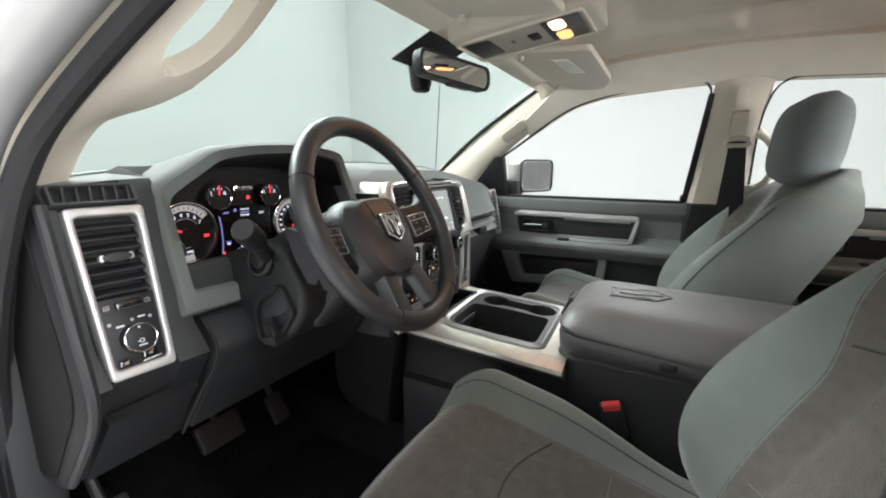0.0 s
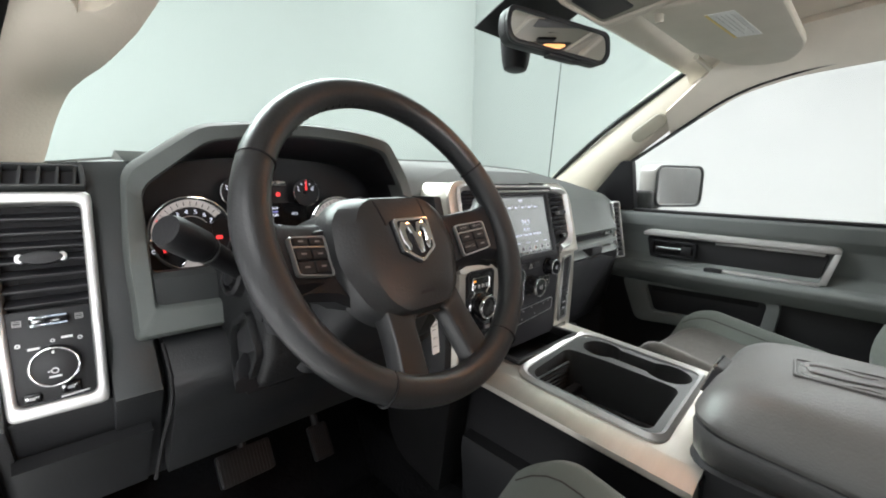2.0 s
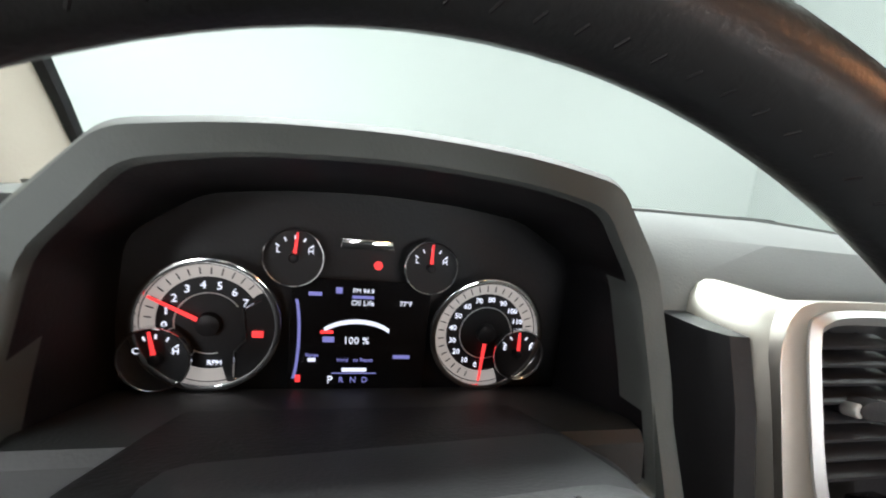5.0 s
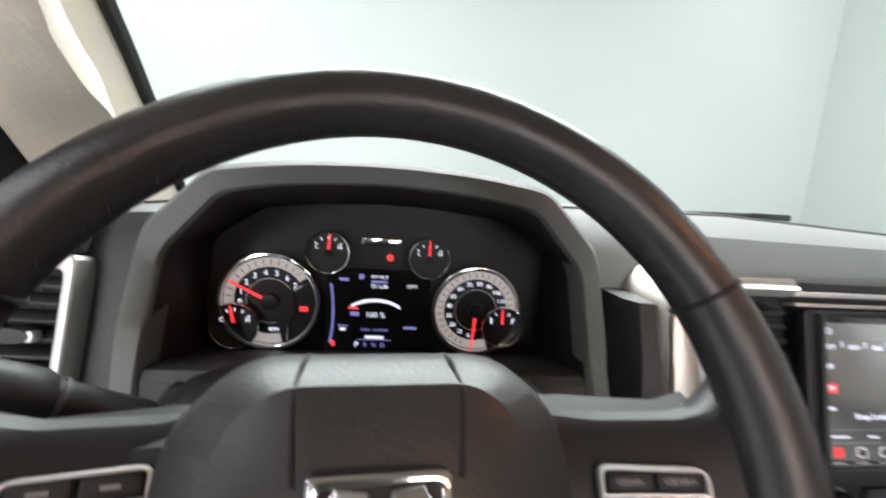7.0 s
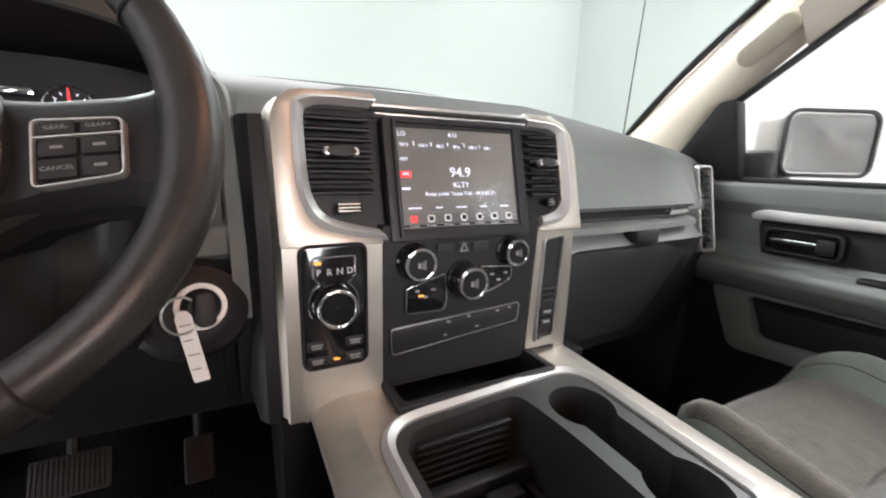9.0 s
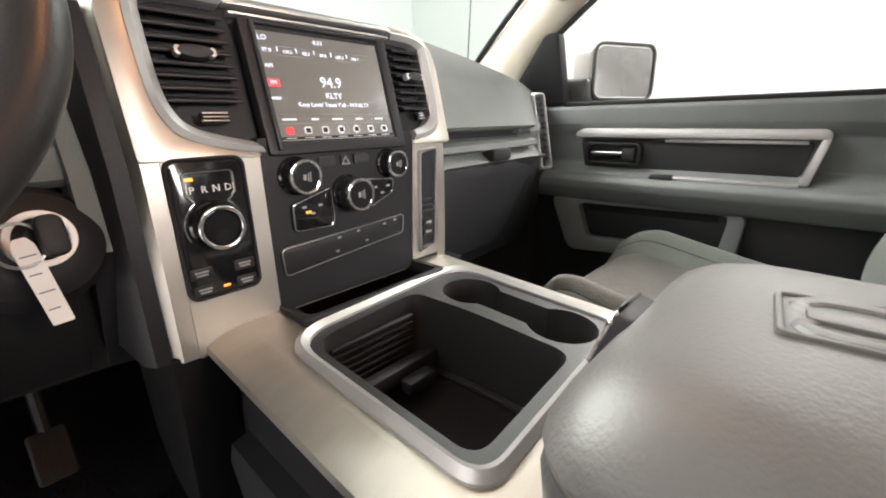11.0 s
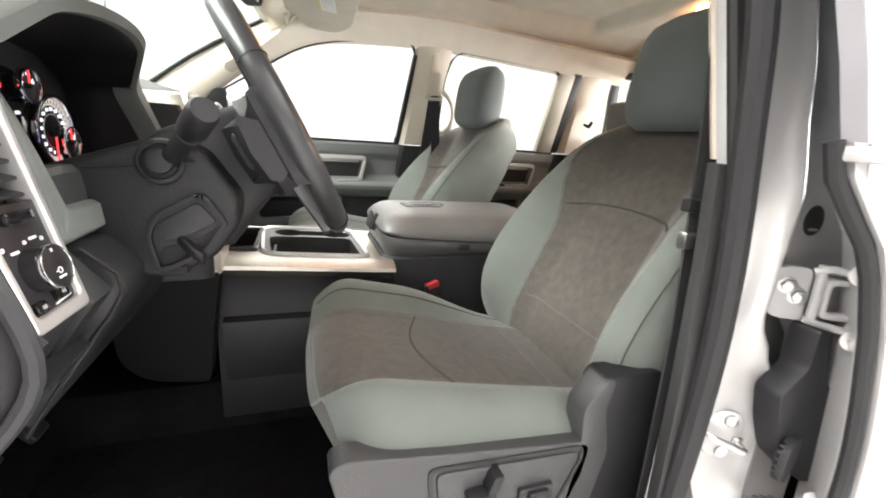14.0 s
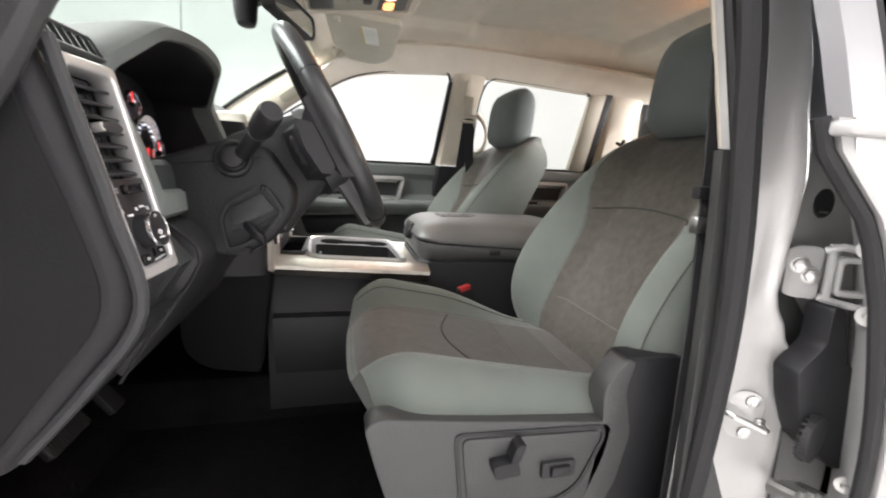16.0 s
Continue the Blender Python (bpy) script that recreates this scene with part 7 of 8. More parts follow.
# cheeks down to the floor
for s in (-1, 1):
    part("side_cheek", loft([[(s * x, y, z) for x, z in ((0.162, 0.980), (0.150, 0.945), (0.156, 0.90), (0.156, 0.60), (0.12, 0.60), (0.12, 0.980))] for y in (-0.005, -0.20, -0.39)]), M_BLACK, con, "black console side")
    part("side_pocket_lip", merge(loft([[(s * x, y, z) for x, z in ((0.155, 0.872), (0.176, 0.866), (0.180, 0.845), (0.172, 0.76), (0.150, 0.70))] for y in (-0.02, -0.10, -0.37)])), M_DARK, con, "raised lip of the side pocket")
    # Near-black colour puts the deep shade of the footwell into this panel.
    part("stack_leg", prism(rpoly([(-0.026, 0.990), (0.004, 0.752), (0.116, 0.768), (0.158, 0.812), (0.166, 0.990)], [0.004, 0.012, 0.03, 0.04, 0.004], 4), "x", *sorted((s * 0.160, s * 0.213)), 0.006), M_FOOT, con, "panel beside the console foot, coloured black for the footwell shade")

# armrest lid and box
arm = thing("armrest", (0, -0.58, 0.6), "dark grey padded armrest box with a moulded emblem", "armrest")


def arm_loop(k, wide=0.163):
    return rpoly([(-wide * k, -0.362), (wide * k, -0.362), (wide, -0.84), (-wide, -0.84)], [0.05, 0.05, 0.03, 0.03], 6)


def seam_z(y):
    return 1.046 - 0.085 * min(0.30, max(0, -y - 0.38))


lid_rows = []
for z, g, side in ((1.028, 0.006, 0.0), (1.032, 0.001, 0.0), (1.038, 0.0, 0.0), (1.052, 0.004, 0.006), (1.066, 0.012, 0.017), (1.073, 0.018, 0.024), (1.080, 0.026, 0.030), (1.087, 0.040, 0.042), (1.0915, 0.060, 0.062), (1.0945, 0.100, 0.100)):
    rad = max(0.012, 0.058 - g * 0.4)
    base = rpoly([(-0.158 + side, -0.362 - g), (0.158 - side, -0.362 - g), (0.163 - side, -0.84 + g), (-0.163 + side, -0.84 + g)], [rad, rad, 0.03, 0.03], 6)
    lid_rows.append([(x, y, 1.0945 - (1.0945 - z) * (1.0945 - seam_z(y)) / 0.0665 - 0.010 * max(0, -y - 0.45)) for x, y in base])
part("lid", loft(lid_rows), M_LID, arm, "padded grey lid")
part("lid_seam", loft([[(x, y, seam_z(y) + z) for x, y in grow(arm_loop(0.95), -0.010)] for z in (-0.016, 0.004)]), M_HOLE, arm)
part("box_top", loft([[(x, y, 0.994 + k * (seam_z(y) - 0.999)) for x, y in grow(arm_loop(0.95), g)] for k, g in ((0.0, -0.012), (0.25, -0.004), (0.90, -0.001), (1.0, -0.003))]), M_LIDBOX, arm, "grey upper box")
part("box_base", loft([[(x, y, z) for x, y in grow(arm_loop(0.94, 0.155), g)] for z, g in ((0.60, 0.0), (0.988, 0.0), (0.996, -0.006))]), M_DARK, arm, "dark box down to the floor")
LT = basis((0.0, -0.3600, 1.056), (-1, 0, 0), (0, -0.30, 0.95))
lat = part("latch", put(prism(rpoly([(-0.034, -0.024), (0.034, -0.024), (0.028, 0.020), (-0.028, 0.020)], 0.008), "z", -0.012, 0.0060, 0.003), LT), M_BLACK, arm, "black lid latch")
part("latch_edge", put(tube([(-0.032, -0.020, 0.0045), (-0.0275, 0.014, 0.0045), (-0.022, 0.0195, 0.0045), (0.022, 0.0195, 0.0045), (0.0275, 0.014, 0.0045), (0.032, -0.020, 0.0045)], 0.0020, 6), LT), M_CHROME, lat, "thin chrome edge")
part("latch_button", merge(box(-0.166, -0.158, -0.576, -0.548, 1.012, 1.024, 0.002)), M_HOLE, arm)
EM = basis((0.006, -0.500, 1.0938), (0.10, -0.995, 0), (0.995, 0.10, 0))
SHIELD = rpoly([(-0.058, 0.033), (0.030, 0.037), (0.062, 0.0), (0.030, -0.037), (-0.058, -0.033)], 0.006)
emb = part("emblem", put(merge(prism(SHIELD, "z", -0.004, 0.0012, 0.0008), ring(SHIELD, grow(SHIELD, -0.0035), "z", -0.003, 0.0034, 0.0010)), EM), M_LID, arm, "embossed emblem as a plain shape")
for s in (-1, 1):
    part("curl", put(tube([(-0.040, s * 0.006, 0.001), (-0.046, s * 0.016, 0.0015), (-0.036, s * 0.026, 0.0015), (-0.014, s * 0.027, 0.0015), (0.008, s * 0.021, 0.0015), (0.022, s * 0.024, 0.001)], [0.004, 0.0055, 0.006, 0.0055, 0.0045, 0.002], 8, flat=0.5, steps=3), EM), M_LID, emb)
part("ridge", put(prism(rpoly([(-0.044, 0.009), (-0.010, 0.012), (0.044, 0.004), (0.044, -0.004), (-0.010, -0.012), (-0.044, -0.009)], 0.004), "z", 0.0, 0.0042, 0.0015), EM), M_LID, emb)


# ---- seats ----
def seat_top(s, t):
    """Height of the cushion's upper face: s across (1 beside the console, -1 at the door), t from front to back."""
    base = 0.944 - 0.100 * t
    a = abs(s)
    k = min(1, max(0, (t - 0.36) / 0.46))
    tall = 0.048 * (1 - k * k * (3 - 2 * k)) if s > 0 else 0.046
    bol = tall * min(1, max(0, (a - 0.50) / 0.28)) ** 1.4
    return base + bol - (0.046 if s > 0 else 0.034) * (max(0, a - 0.80) / 0.20) ** 2


def cushion_lip(t):
    """Share by which the front of the cushion rounds away, and its narrowing."""
    e = max(0, 0.17 - t) / 0.17
    return 0.050 * e ** 2.2, 1 - 0.11 * e ** 2.2, e


def corner(s, t):
    """How far the rounded front corners of the cushion stand back."""
    return 0.036 * min(1.0, abs(s)) ** 3 * max(0, 1 - t / 0.45) ** 1.3


def cushion_bm(cx, hw, side):
    rows = []
    for i in range(31):
        t = 0.2 * i / 14 if i < 14 else 0.2 + 0.8 * (i - 14) / 16
        y = -0.185 - 0.54 * t
        drop, narrow, e = cushion_lip(t)
        w = hw * narrow * (1 - 0.03 * max(0, t - 0.8) / 0.2)
        row = [(cx + (-1 + 2 * k / 28) * w, y - corner(-1 + 2 * k / 28, t), seat_top(side * (-1 + 2 * k / 28), t) - drop) for k in range(29)]
        low = 0.858 - 0.02 * t
        pull = 0.042 * e
        for sx in (1, -1):
            top = seat_top(side * sx, t) - drop
            edge = [(1.035, 0.0, 0.28), (1.045, 0.15, 0.55), (1.02, 0.45, 0.80), (0.96, 1.0, 1.0)]
            pts = [(cx + sx * w * g, y - corner(1, t) - pull * h, top + (min(low, top - 0.02) - top) * q) for g, h, q in edge]
            row += pts if sx > 0 else pts[::-1]
        rows.append(row)
    return loft(rows)


def back_frame(cx, t, hw):
    """The backrest's section at a share t of its height: mid point, half width and depth."""
    y = -0.640 - 0.205 * t - 0.03 * t * t
    z = 0.845 + 0.495 * t
    w = hw * (1.0 + 0.03 * math.sin(math.pi * t) - 0.16 * max(0, t - 0.70) ** 1.6 / 0.15)
    return y, z, w


def back_face(s, t):
    """How far the bolsters stand out in front of the middle of the backrest."""
    a = abs(s)
    return 0.118 * min(1, max(0, (a - 0.42) / 0.38)) ** 1.3 * max(0.05, 0.15 + 4.88 * t - 8.09 * t ** 2 + 3.3 * t ** 3 - 0.18 * t ** 4) * (1 - 14.0 * max(0, a - 0.82) ** 2)


def backrest_bm(cx, hw):
    rows = []
    for i in range(34):
        t = i / 20 if i < 16 else 0.8 + 0.2 * (1 - (1 - (i - 16) / 17) ** 1.6)
        y, z, w = back_frame(cx, t, hw)
        end = max(0, t - 0.86) / 0.14
        w *= 1 - 0.26 * (1 - math.sqrt(max(0, 1 - 0.96 * end * end)))
        row = []
        for k in range(25):
            s = -1 + 2 * k / 24
            row.append((cx + s * w, y + back_face(s, t) - 0.045 * end * end, z))
        row += [(cx + w * 1.02, y - 0.050, z - 0.005), (cx + w * 0.93, y - 0.115 + 0.03 * end, z - 0.02), (cx, y - 0.130 + 0.03 * end, z - 0.02), (cx - w * 0.93, y - 0.115 + 0.03 * end, z - 0.02), (cx - w * 1.02, y - 0.050, z - 0.005)]
        rows.append(row)
    y, z, w = back_frame(cx, 1, hw)
    rows.append([(cx + (p[0] - cx) * 0.93, (p[1] - (y - 0.075)) * 0.72 + y - 0.075, z + 0.010) for p in rows[-1]])
    rows.append([(cx + (p[0] - cx) * 0.85, (p[1] - (y - 0.075)) * 0.60 + y - 0.075, z + 0.016) for p in rows[-1]])
    return loft(rows)


def seat(name, cx, label, driver, ahead=0.0):
    root = thing(name, (cx, -0.5, 0.6), label, "seat", "front seats")
    root.location.y += ahead * K
    hw, side = 0.238, 1 if driver else -1
    cu = part("cushion", cushion_bm(cx, hw, side), M_SEAT, root, "grey-green cloth cushion", sharp=radians(60))

    def cu_point(s, t, lift):
        drop, narrow, e = cushion_lip(t)
        return (cx + s * hw * narrow, -0.185 - 0.54 * t - corner(s, t) + 0.6 * lift * e, seat_top(side * s, t) + lift - drop)

    def cu_patch(u, v):
        edge = min(u, 1 - u, v * 0.9) * 2
        return cu_point((-0.57 + 1.14 * u) if driver else (-0.90 + 1.47 * u), 0.012 + 0.983 * v, 0.0065 * min(1, edge * 12) - 0.0016)

    ci = part("cushion_insert", sheet(cu_patch, 28, 36, 0.004), M_INSERT, root, "brown-grey suede-like insert", sharp=radians(60))
    for v in (0.58, 0.75):
        part("seam", tube([cu_patch(u / 14, v)[:2] + (cu_patch(u / 14, v)[2] + 0.0004,) for u in range(1, 14)], 0.0008, 5), M_THREAD, ci, "pale stitched line")
    part("seam", tube([cu_patch(0.04 + 0.92 * u / 16, 0.40 - 0.07 * math.sin(math.pi * u / 16)) for u in range(17)], 0.0018, 6), M_CREASE, ci, "dark curved crease")
    for u in (0.005, 0.995):
        part("piping", tube([cu_patch(u, v / 20) for v in range(21)], 0.0013, 5), M_CREASE, cu, "dark edge seam")
    part("piping", tube([cu_patch(u / 16, 0.004) for u in range(17)], 0.0013, 5), M_CREASE, cu, "dark edge seam")
    for s in (-0.69, 0.72):
        part("piping", tube([cu_point(s * side, 0.02 + 0.93 * v / 24, 0.0004) for v in range(25)], 0.0012, 5), M_CREASE, cu, "dark edge seam")
    bk = part("backrest", backrest_bm(cx, hw), M_SEAT, root, "grey-green cloth backrest", sharp=radians(60))

    def bk_patch(u, v):
        t = 0.02 + 0.965 * v
        k = min(1, max(0, (v - 0.50) / 0.42))
        half = 0.60 - 0.03 * math.sin(math.pi * min(1, v * 1.2)) + 0.21 * k * k * (3 - 2 * k)
        s = half * (2 * u - 1)
        y, z, w = back_frame(cx, t, hw)
        w *= 1 - 0.26 * (1 - math.sqrt(max(0, 1 - 0.96 * (max(0, t - 0.86) / 0.14) ** 2)))
        lift = 0.0060 * min(1, min(u, 1 - u, v, (1 - v)) * 24) - 0.0016
        end = max(0, t - 0.86) / 0.14
        return (cx + s * w, y + back_face(s, t) + lift - 0.045 * end * end, z)

    bi = part("back_insert", sheet(bk_patch, 28, 32, 0.004), M_INSERT, root, "brown-grey suede-like insert", sharp=radians(60))
    part("seam", tube([bk_patch(u / 14, 0.19) for u in range(1, 14)], 0.0008, 5), M_THREAD, bi, "pale stitched line")
    part("seam", tube([bk_patch(0.04 + 0.92 * u / 16, 0.625 + 0.025 * math.sin(math.pi * u / 16)) for u in range(17)], 0.0026, 6), M_CREASE, bi, "dark curved crease")
    for u in (0.003, 0.997):
        part("piping", tube([bk_patch(u, v / 24) for v in range(25)], 0.0012, 5), M_CREASE, bk, "dark edge seam")
    for s in (-0.95, 0.95):
        pts = []
        for i in range(25):
            t = 0.03 + 0.83 * i / 24
            y, z, w = back_frame(cx, t, hw)
            pts.append((cx + s * w, y + back_face(s, t) + 0.0004, z))
        part("piping", tube(pts, 0.0012, 5), M_CREASE, bk, "dark edge seam")
    # headrest
    rows = []
    for i in range(13):
        t = i / 12
        z = 1.316 + 0.212 * t
        a = math.sqrt(max(0.02, 1 - (2 * t - 1) ** 4 * 0.92)) if t < 0.5 else math.sqrt(max(0.03, 1 - (2 * t - 1) ** 3.4 * 0.95))
        w, d = 0.136 * (0.72 + 0.28 * a) * (1 - 0.10 * t), 0.058 * a
        y = -0.880 - 0.020 * t
        rows.append([(cx + w * math.copysign(abs(math.cos(b)) ** 0.55, math.cos(b)), y + d * math.copysign(abs(math.sin(b)) ** 0.7, math.sin(b)) + (0.016 * (1 - math.cos(b) ** 2) if math.sin(b) > 0 else 0), z) for b in [2 * math.pi * k / 28 for k in range(28)]])
    hr = part("headrest", loft(rows), M_HEADREST, root, "dark grey-green cloth headrest", sharp=radians(50))
    for s in (-1, 1):
        part("post", tube([(cx + s * 0.06, -0.900, 1.30), (cx + s * 0.06, -0.902, 1.37)], 0.007, 8), M_STEEL, hr, "steel headrest post")
    part("seat_base", loft([[(x, y, z) for x, y in rpoly([(cx - 0.205, -0.270), (cx + 0.205, -0.270), (cx + 0.205, -0.72), (cx - 0.205, -0.72)], 0.03)] for z in (0.60, 0.70, 0.84)]), M_DARK, root, "dark seat pedestal")
    if driver:
        va = [(-0.204, 0.912), (-0.222, 0.922), (-0.361, 0.905), (-0.545, 0.886), (-0.557, 0.876), (-0.550, 0.830), (-0.528, 0.770), (-0.500, 0.70), (-0.34, 0.70), (-0.262, 0.70), (-0.240, 0.78), (-0.214, 0.87)]
        vl = part("side_shield", prism(rpoly(va, 0.010), "x", cx - 0.262, cx - 0.225, 0.008, 3), M_GREY, root, "grey plastic side shield")
        hcv = [(-0.540, 0.88), (-0.536, 0.935), (-0.548, 0.955), (-0.568, 0.977), (-0.582, 0.976), (-0.572, 0.930), (-0.588, 0.860), (-0.572, 0.780), (-0.540, 0.72), (-0.520, 0.74)]
        part("hinge_cover", prism(rpoly(hcv, 0.010), "x", cx - 0.262, cx - 0.222, 0.007, 3), M_GREY, root, "grey plastic cover over the backrest hinge")
        # Black panel stands in for the shade where the hinge cover recedes.
        part("hinge_shade", prism(rpoly([(-0.54, 0.62), (-0.55, 0.93), (-0.566, 0.979), (-0.66, 0.976), (-0.74, 0.93), (-0.74, 0.62)], 0.012), "x", cx - 0.256, cx - 0.215, 0.006, 3), M_BLACK, root, "black panel painted as the shaded side of the receding hinge cover")
        part("switch_recess", prism(rpoly([(-0.330, 0.884), (-0.532, 0.875), (-0.535, 0.862), (-0.506, 0.797), (-0.476, 0.778), (-0.344, 0.780)], 0.012), "x", cx - 0.266, cx - 0.255, 0.003), M_GREY, vl, "raised switch panel")
        part("panel_groove", ring(rpoly([(-0.319, 0.893), (-0.541, 0.883), (-0.546, 0.864), (-0.514, 0.788), (-0.480, 0.766), (-0.333, 0.768)], 0.014), rpoly([(-0.325, 0.888), (-0.536, 0.878), (-0.540, 0.863), (-0.509, 0.793), (-0.477, 0.772), (-0.338, 0.774)], 0.013), "x", cx - 0.264, cx - 0.258), M_DARK, vl)
        part("seat_switch", prism(rpoly([(-0.368, 0.853), (-0.404, 0.857), (-0.409, 0.836), (-0.373, 0.833)], 0.005), "x", cx - 0.285, cx - 0.262, 0.003), M_BLACK, vl, "black slide switch")
        part("recline_switch", prism(rpoly([(-0.400, 0.880), (-0.414, 0.882), (-0.406, 0.856), (-0.392, 0.856)], 0.005), "x", cx - 0.285, cx - 0.262, 0.003), M_BLACK, vl, "black recline switch")
        lb = part("lumbar_switch", prism(rrect(-0.497, -0.446, 0.814, 0.838, 0.003), "x", cx - 0.272, cx - 0.262, 0.001), M_DARK, vl, "dark lumbar switch")
        part("rocker", prism(rrect(-0.488, -0.458, 0.818, 0.834, 0.003), "x", cx - 0.278, cx - 0.268, 0.002), M_BLACK, lb)
    return root


seat("driver_seat", -0.432, "grey-green cloth driver seat with brown-grey inserts and power switches", True)
seat("passenger_seat", 0.452, "grey-green cloth passenger seat with brown-grey inserts", False, 0.062)

# rear bench, mostly hidden
rb = thing("rear_bench", (0, -1.4, 0.6), "grey-green cloth rear bench seat", "bench seat")
part("cushion", prism(rpoly([(-1.10, 0.93), (-1.05, 0.90), (-1.06, 0.82), (-1.45, 0.80), (-1.45, 0.90)], 0.03), "x", -0.64, 0.64, 0.02, 3), M_SEAT, rb)
part("backrest", prism(rpoly([(-1.42, 0.88), (-1.36, 0.90), (-1.47, 1.30), (-1.52, 1.33), (-1.58, 1.30), (-1.52, 0.86)], 0.03), "x", -0.64, 0.64, 0.02, 3), M_SEAT, rb)
for cx in (-0.42, 0.42):
    part("headrest", prism(rpoly([(-1.47, 1.33), (-1.48, 1.47), (-1.55, 1.48), (-1.56, 1.33)], 0.03), "x", cx - 0.11, cx + 0.11, 0.025, 3), M_HEADREST, rb)
hook = thing("coat_hook", (0.60, -1.50, 1.42), "small black coat hook on the rear pillar", "coat hook")
part("hook", tube([(0.632, -1.44, 1.375), (0.60, -1.44, 1.365), (0.582, -1.44, 1.385)], 0.008, 8), M_BLACK, hook)

# seat belts
bp = thing("seat_belt", (0.645, -0.69, 0.9), "black seat belt hanging from a beige guide on the pillar", "seat belt", "seat belts")
part("guide", put(merge(prism(rrect(-0.022, 0.022, -0.045, 0.045, 0.012), "z", -0.004, 0.018, 0.005)), basis((0.616, -0.692, 1.478), (0, -1, 0.0), (-0.30, 0, 0.95))), M_BEIGE, bp, "beige adjustable belt guide")
part("guide_slot", put(prism(rrect(-0.014, 0.014, -0.075, 0.075, 0.012), "z", -0.004, 0.004, 0.001), basis((0.614, -0.690, 1.515), (0, -1, 0.0), (-0.30, 0, 0.95))), M_BEIGE, bp, "beige height slider")
part("loop", tube([(0.600, -0.726, 1.424), (0.596, -0.718, 1.436), (0.594, -0.694, 1.441), (0.596, -0.670, 1.436), (0.600, -0.662, 1.424), (0.600, -0.674, 1.420), (0.600, -0.714, 1.420)], 0.0075, 10, closed=True, up=(1, 0, 0)), M_BEIGE, bp, "beige belt loop")
part("webbing", loft([[(x, y - 0.020, z), (x, y + 0.020, z), (x + 0.003, y + 0.020, z), (x + 0.003, y - 0.020, z)] for x, y, z in ((0.604, -0.692, 1.432), (0.633, -0.690, 1.34), (0.664, -0.684, 1.22), (0.690, -0.675, 0.98), (0.694, -0.672, 0.80))]), M_BELT, bp, "black webbing")
part("webbing_front", loft([[(x, y - 0.018, z), (x, y + 0.018, z), (x - 0.003, y + 0.018, z), (x - 0.003, y - 0.018, z)] for x, y, z in ((0.598, -0.696, 1.432), (0.606, -0.704, 1.34), (0.616, -0.714, 1.22), (0.62, -0.725, 1.05))]), M_BELT, bp, "black webbing")
oval = thing("grab_handle", (0.62, -0.76, 1.35), "beige oval grab handle on the passenger B-pillar", "grab handle")
part("grip", tube([(0.672, -0.735, 1.466), (0.664, -0.753, 1.455), (0.656, -0.775, 1.432), (0.653, -0.790, 1.396), (0.653, -0.793, 1.356), (0.656, -0.784, 1.320), (0.664, -0.764, 1.296), (0.674, -0.740, 1.282)], [0.017, 0.013, 0.0095, 0.0080, 0.0080, 0.0095, 0.013, 0.017], 12, up=(0, 1, 0), steps=4), M_BEIGE, oval)
for z in (1.458, 1.288):
    part("mount", put(prism(rrect(-0.014, 0.014, -0.016, 0.016, 0.008, 4), "z", -0.006, 0.006, 0.003), basis((0.662, -0.742, z), (0, -1, 0), (-0.3, 0, 0.95))), M_BEIGE, oval, "beige mounting foot")

bd2 = thing("seat_belt", (-0.70, -0.66, 0.8), "black driver seat belt down the pillar with a stop button", "seat belt", "seat belts")
part("webbing", loft([[(x, y - 0.022, z), (x, y + 0.022, z), (x + 0.003, y + 0.022, z), (x + 0.003, y - 0.022, z)] for x, y, z in ((-0.650, -0.685, 1.47), (-0.682, -0.675, 1.25), (-0.704, -0.668, 1.05), (-0.712, -0.664, 0.85), (-0.716, -0.662, 0.66))]), M_BELT, bd2, "black webbing")
part("stop_button", box(-0.694, -0.680, -0.660, -0.640, 1.205, 1.222, 0.003), M_BLACK, bd2, "black belt stop")
part("latch_tongue", box(-0.704, -0.690, -0.650, -0.634, 1.160, 1.182, 0.003), M_STEEL, bd2, "steel belt tongue")

bk = thing("belt_buckle", (-0.185, -0.48, 0.88), "black seat belt buckle with a red button beside the console", "belt buckle")
BKM = basis((-0.178, -0.482, 0.918), (0.2, -0.93, 0.24), (0.0, 0.35, 0.94))
part("housing", put(prism(rrect(-0.020, 0.020, -0.045, 0.018, 0.005), "z", -0.010, 0.010, 0.004), BKM), M_BLACK, bk)
part("release", put(box(-0.0160, 0.0160, 0.006, 0.0200, -0.007, 0.0112, 0.003), BKM), M_RED, bk, "red release button")
part("stem", put(box(-0.011, 0.011, -0.13, -0.040, -0.005, 0.005, 0.002), BKM), M_DARK, bk)

# ---- roof fittings ----
rv = thing("rearview_mirror", (0.0, -0.03, 1.55), "black framed rear-view mirror under the windshield header", "mirror")
RM = basis((0.000, -0.066, 1.577), (0.940, -0.335, -0.065), (0.075, 0.0, 0.99))
part("shell", put(prism(rpoly([(-0.112, 0.030), (0.108, 0.030), (0.114, -0.010), (0.100, -0.030), (-0.106, -0.028), (-0.116, 0.0)], 0.016, 4), "z", -0.030, 0.0, 0.008, 3), RM), M_BLACK, rv)
part("rim", put(ring(rpoly([(-0.112, 0.030), (0.108, 0.030), (0.114, -0.010), (0.100, -0.030), (-0.106, -0.028), (-0.116, 0.0)], 0.016, 4), rpoly([(-0.104, 0.023), (0.100, 0.023), (0.106, -0.008), (0.094, -0.023), (-0.099, -0.021), (-0.108, 0.0)], 0.013, 4), "z", -0.004, 0.004, 0.001), RM), M_BLACK, rv)
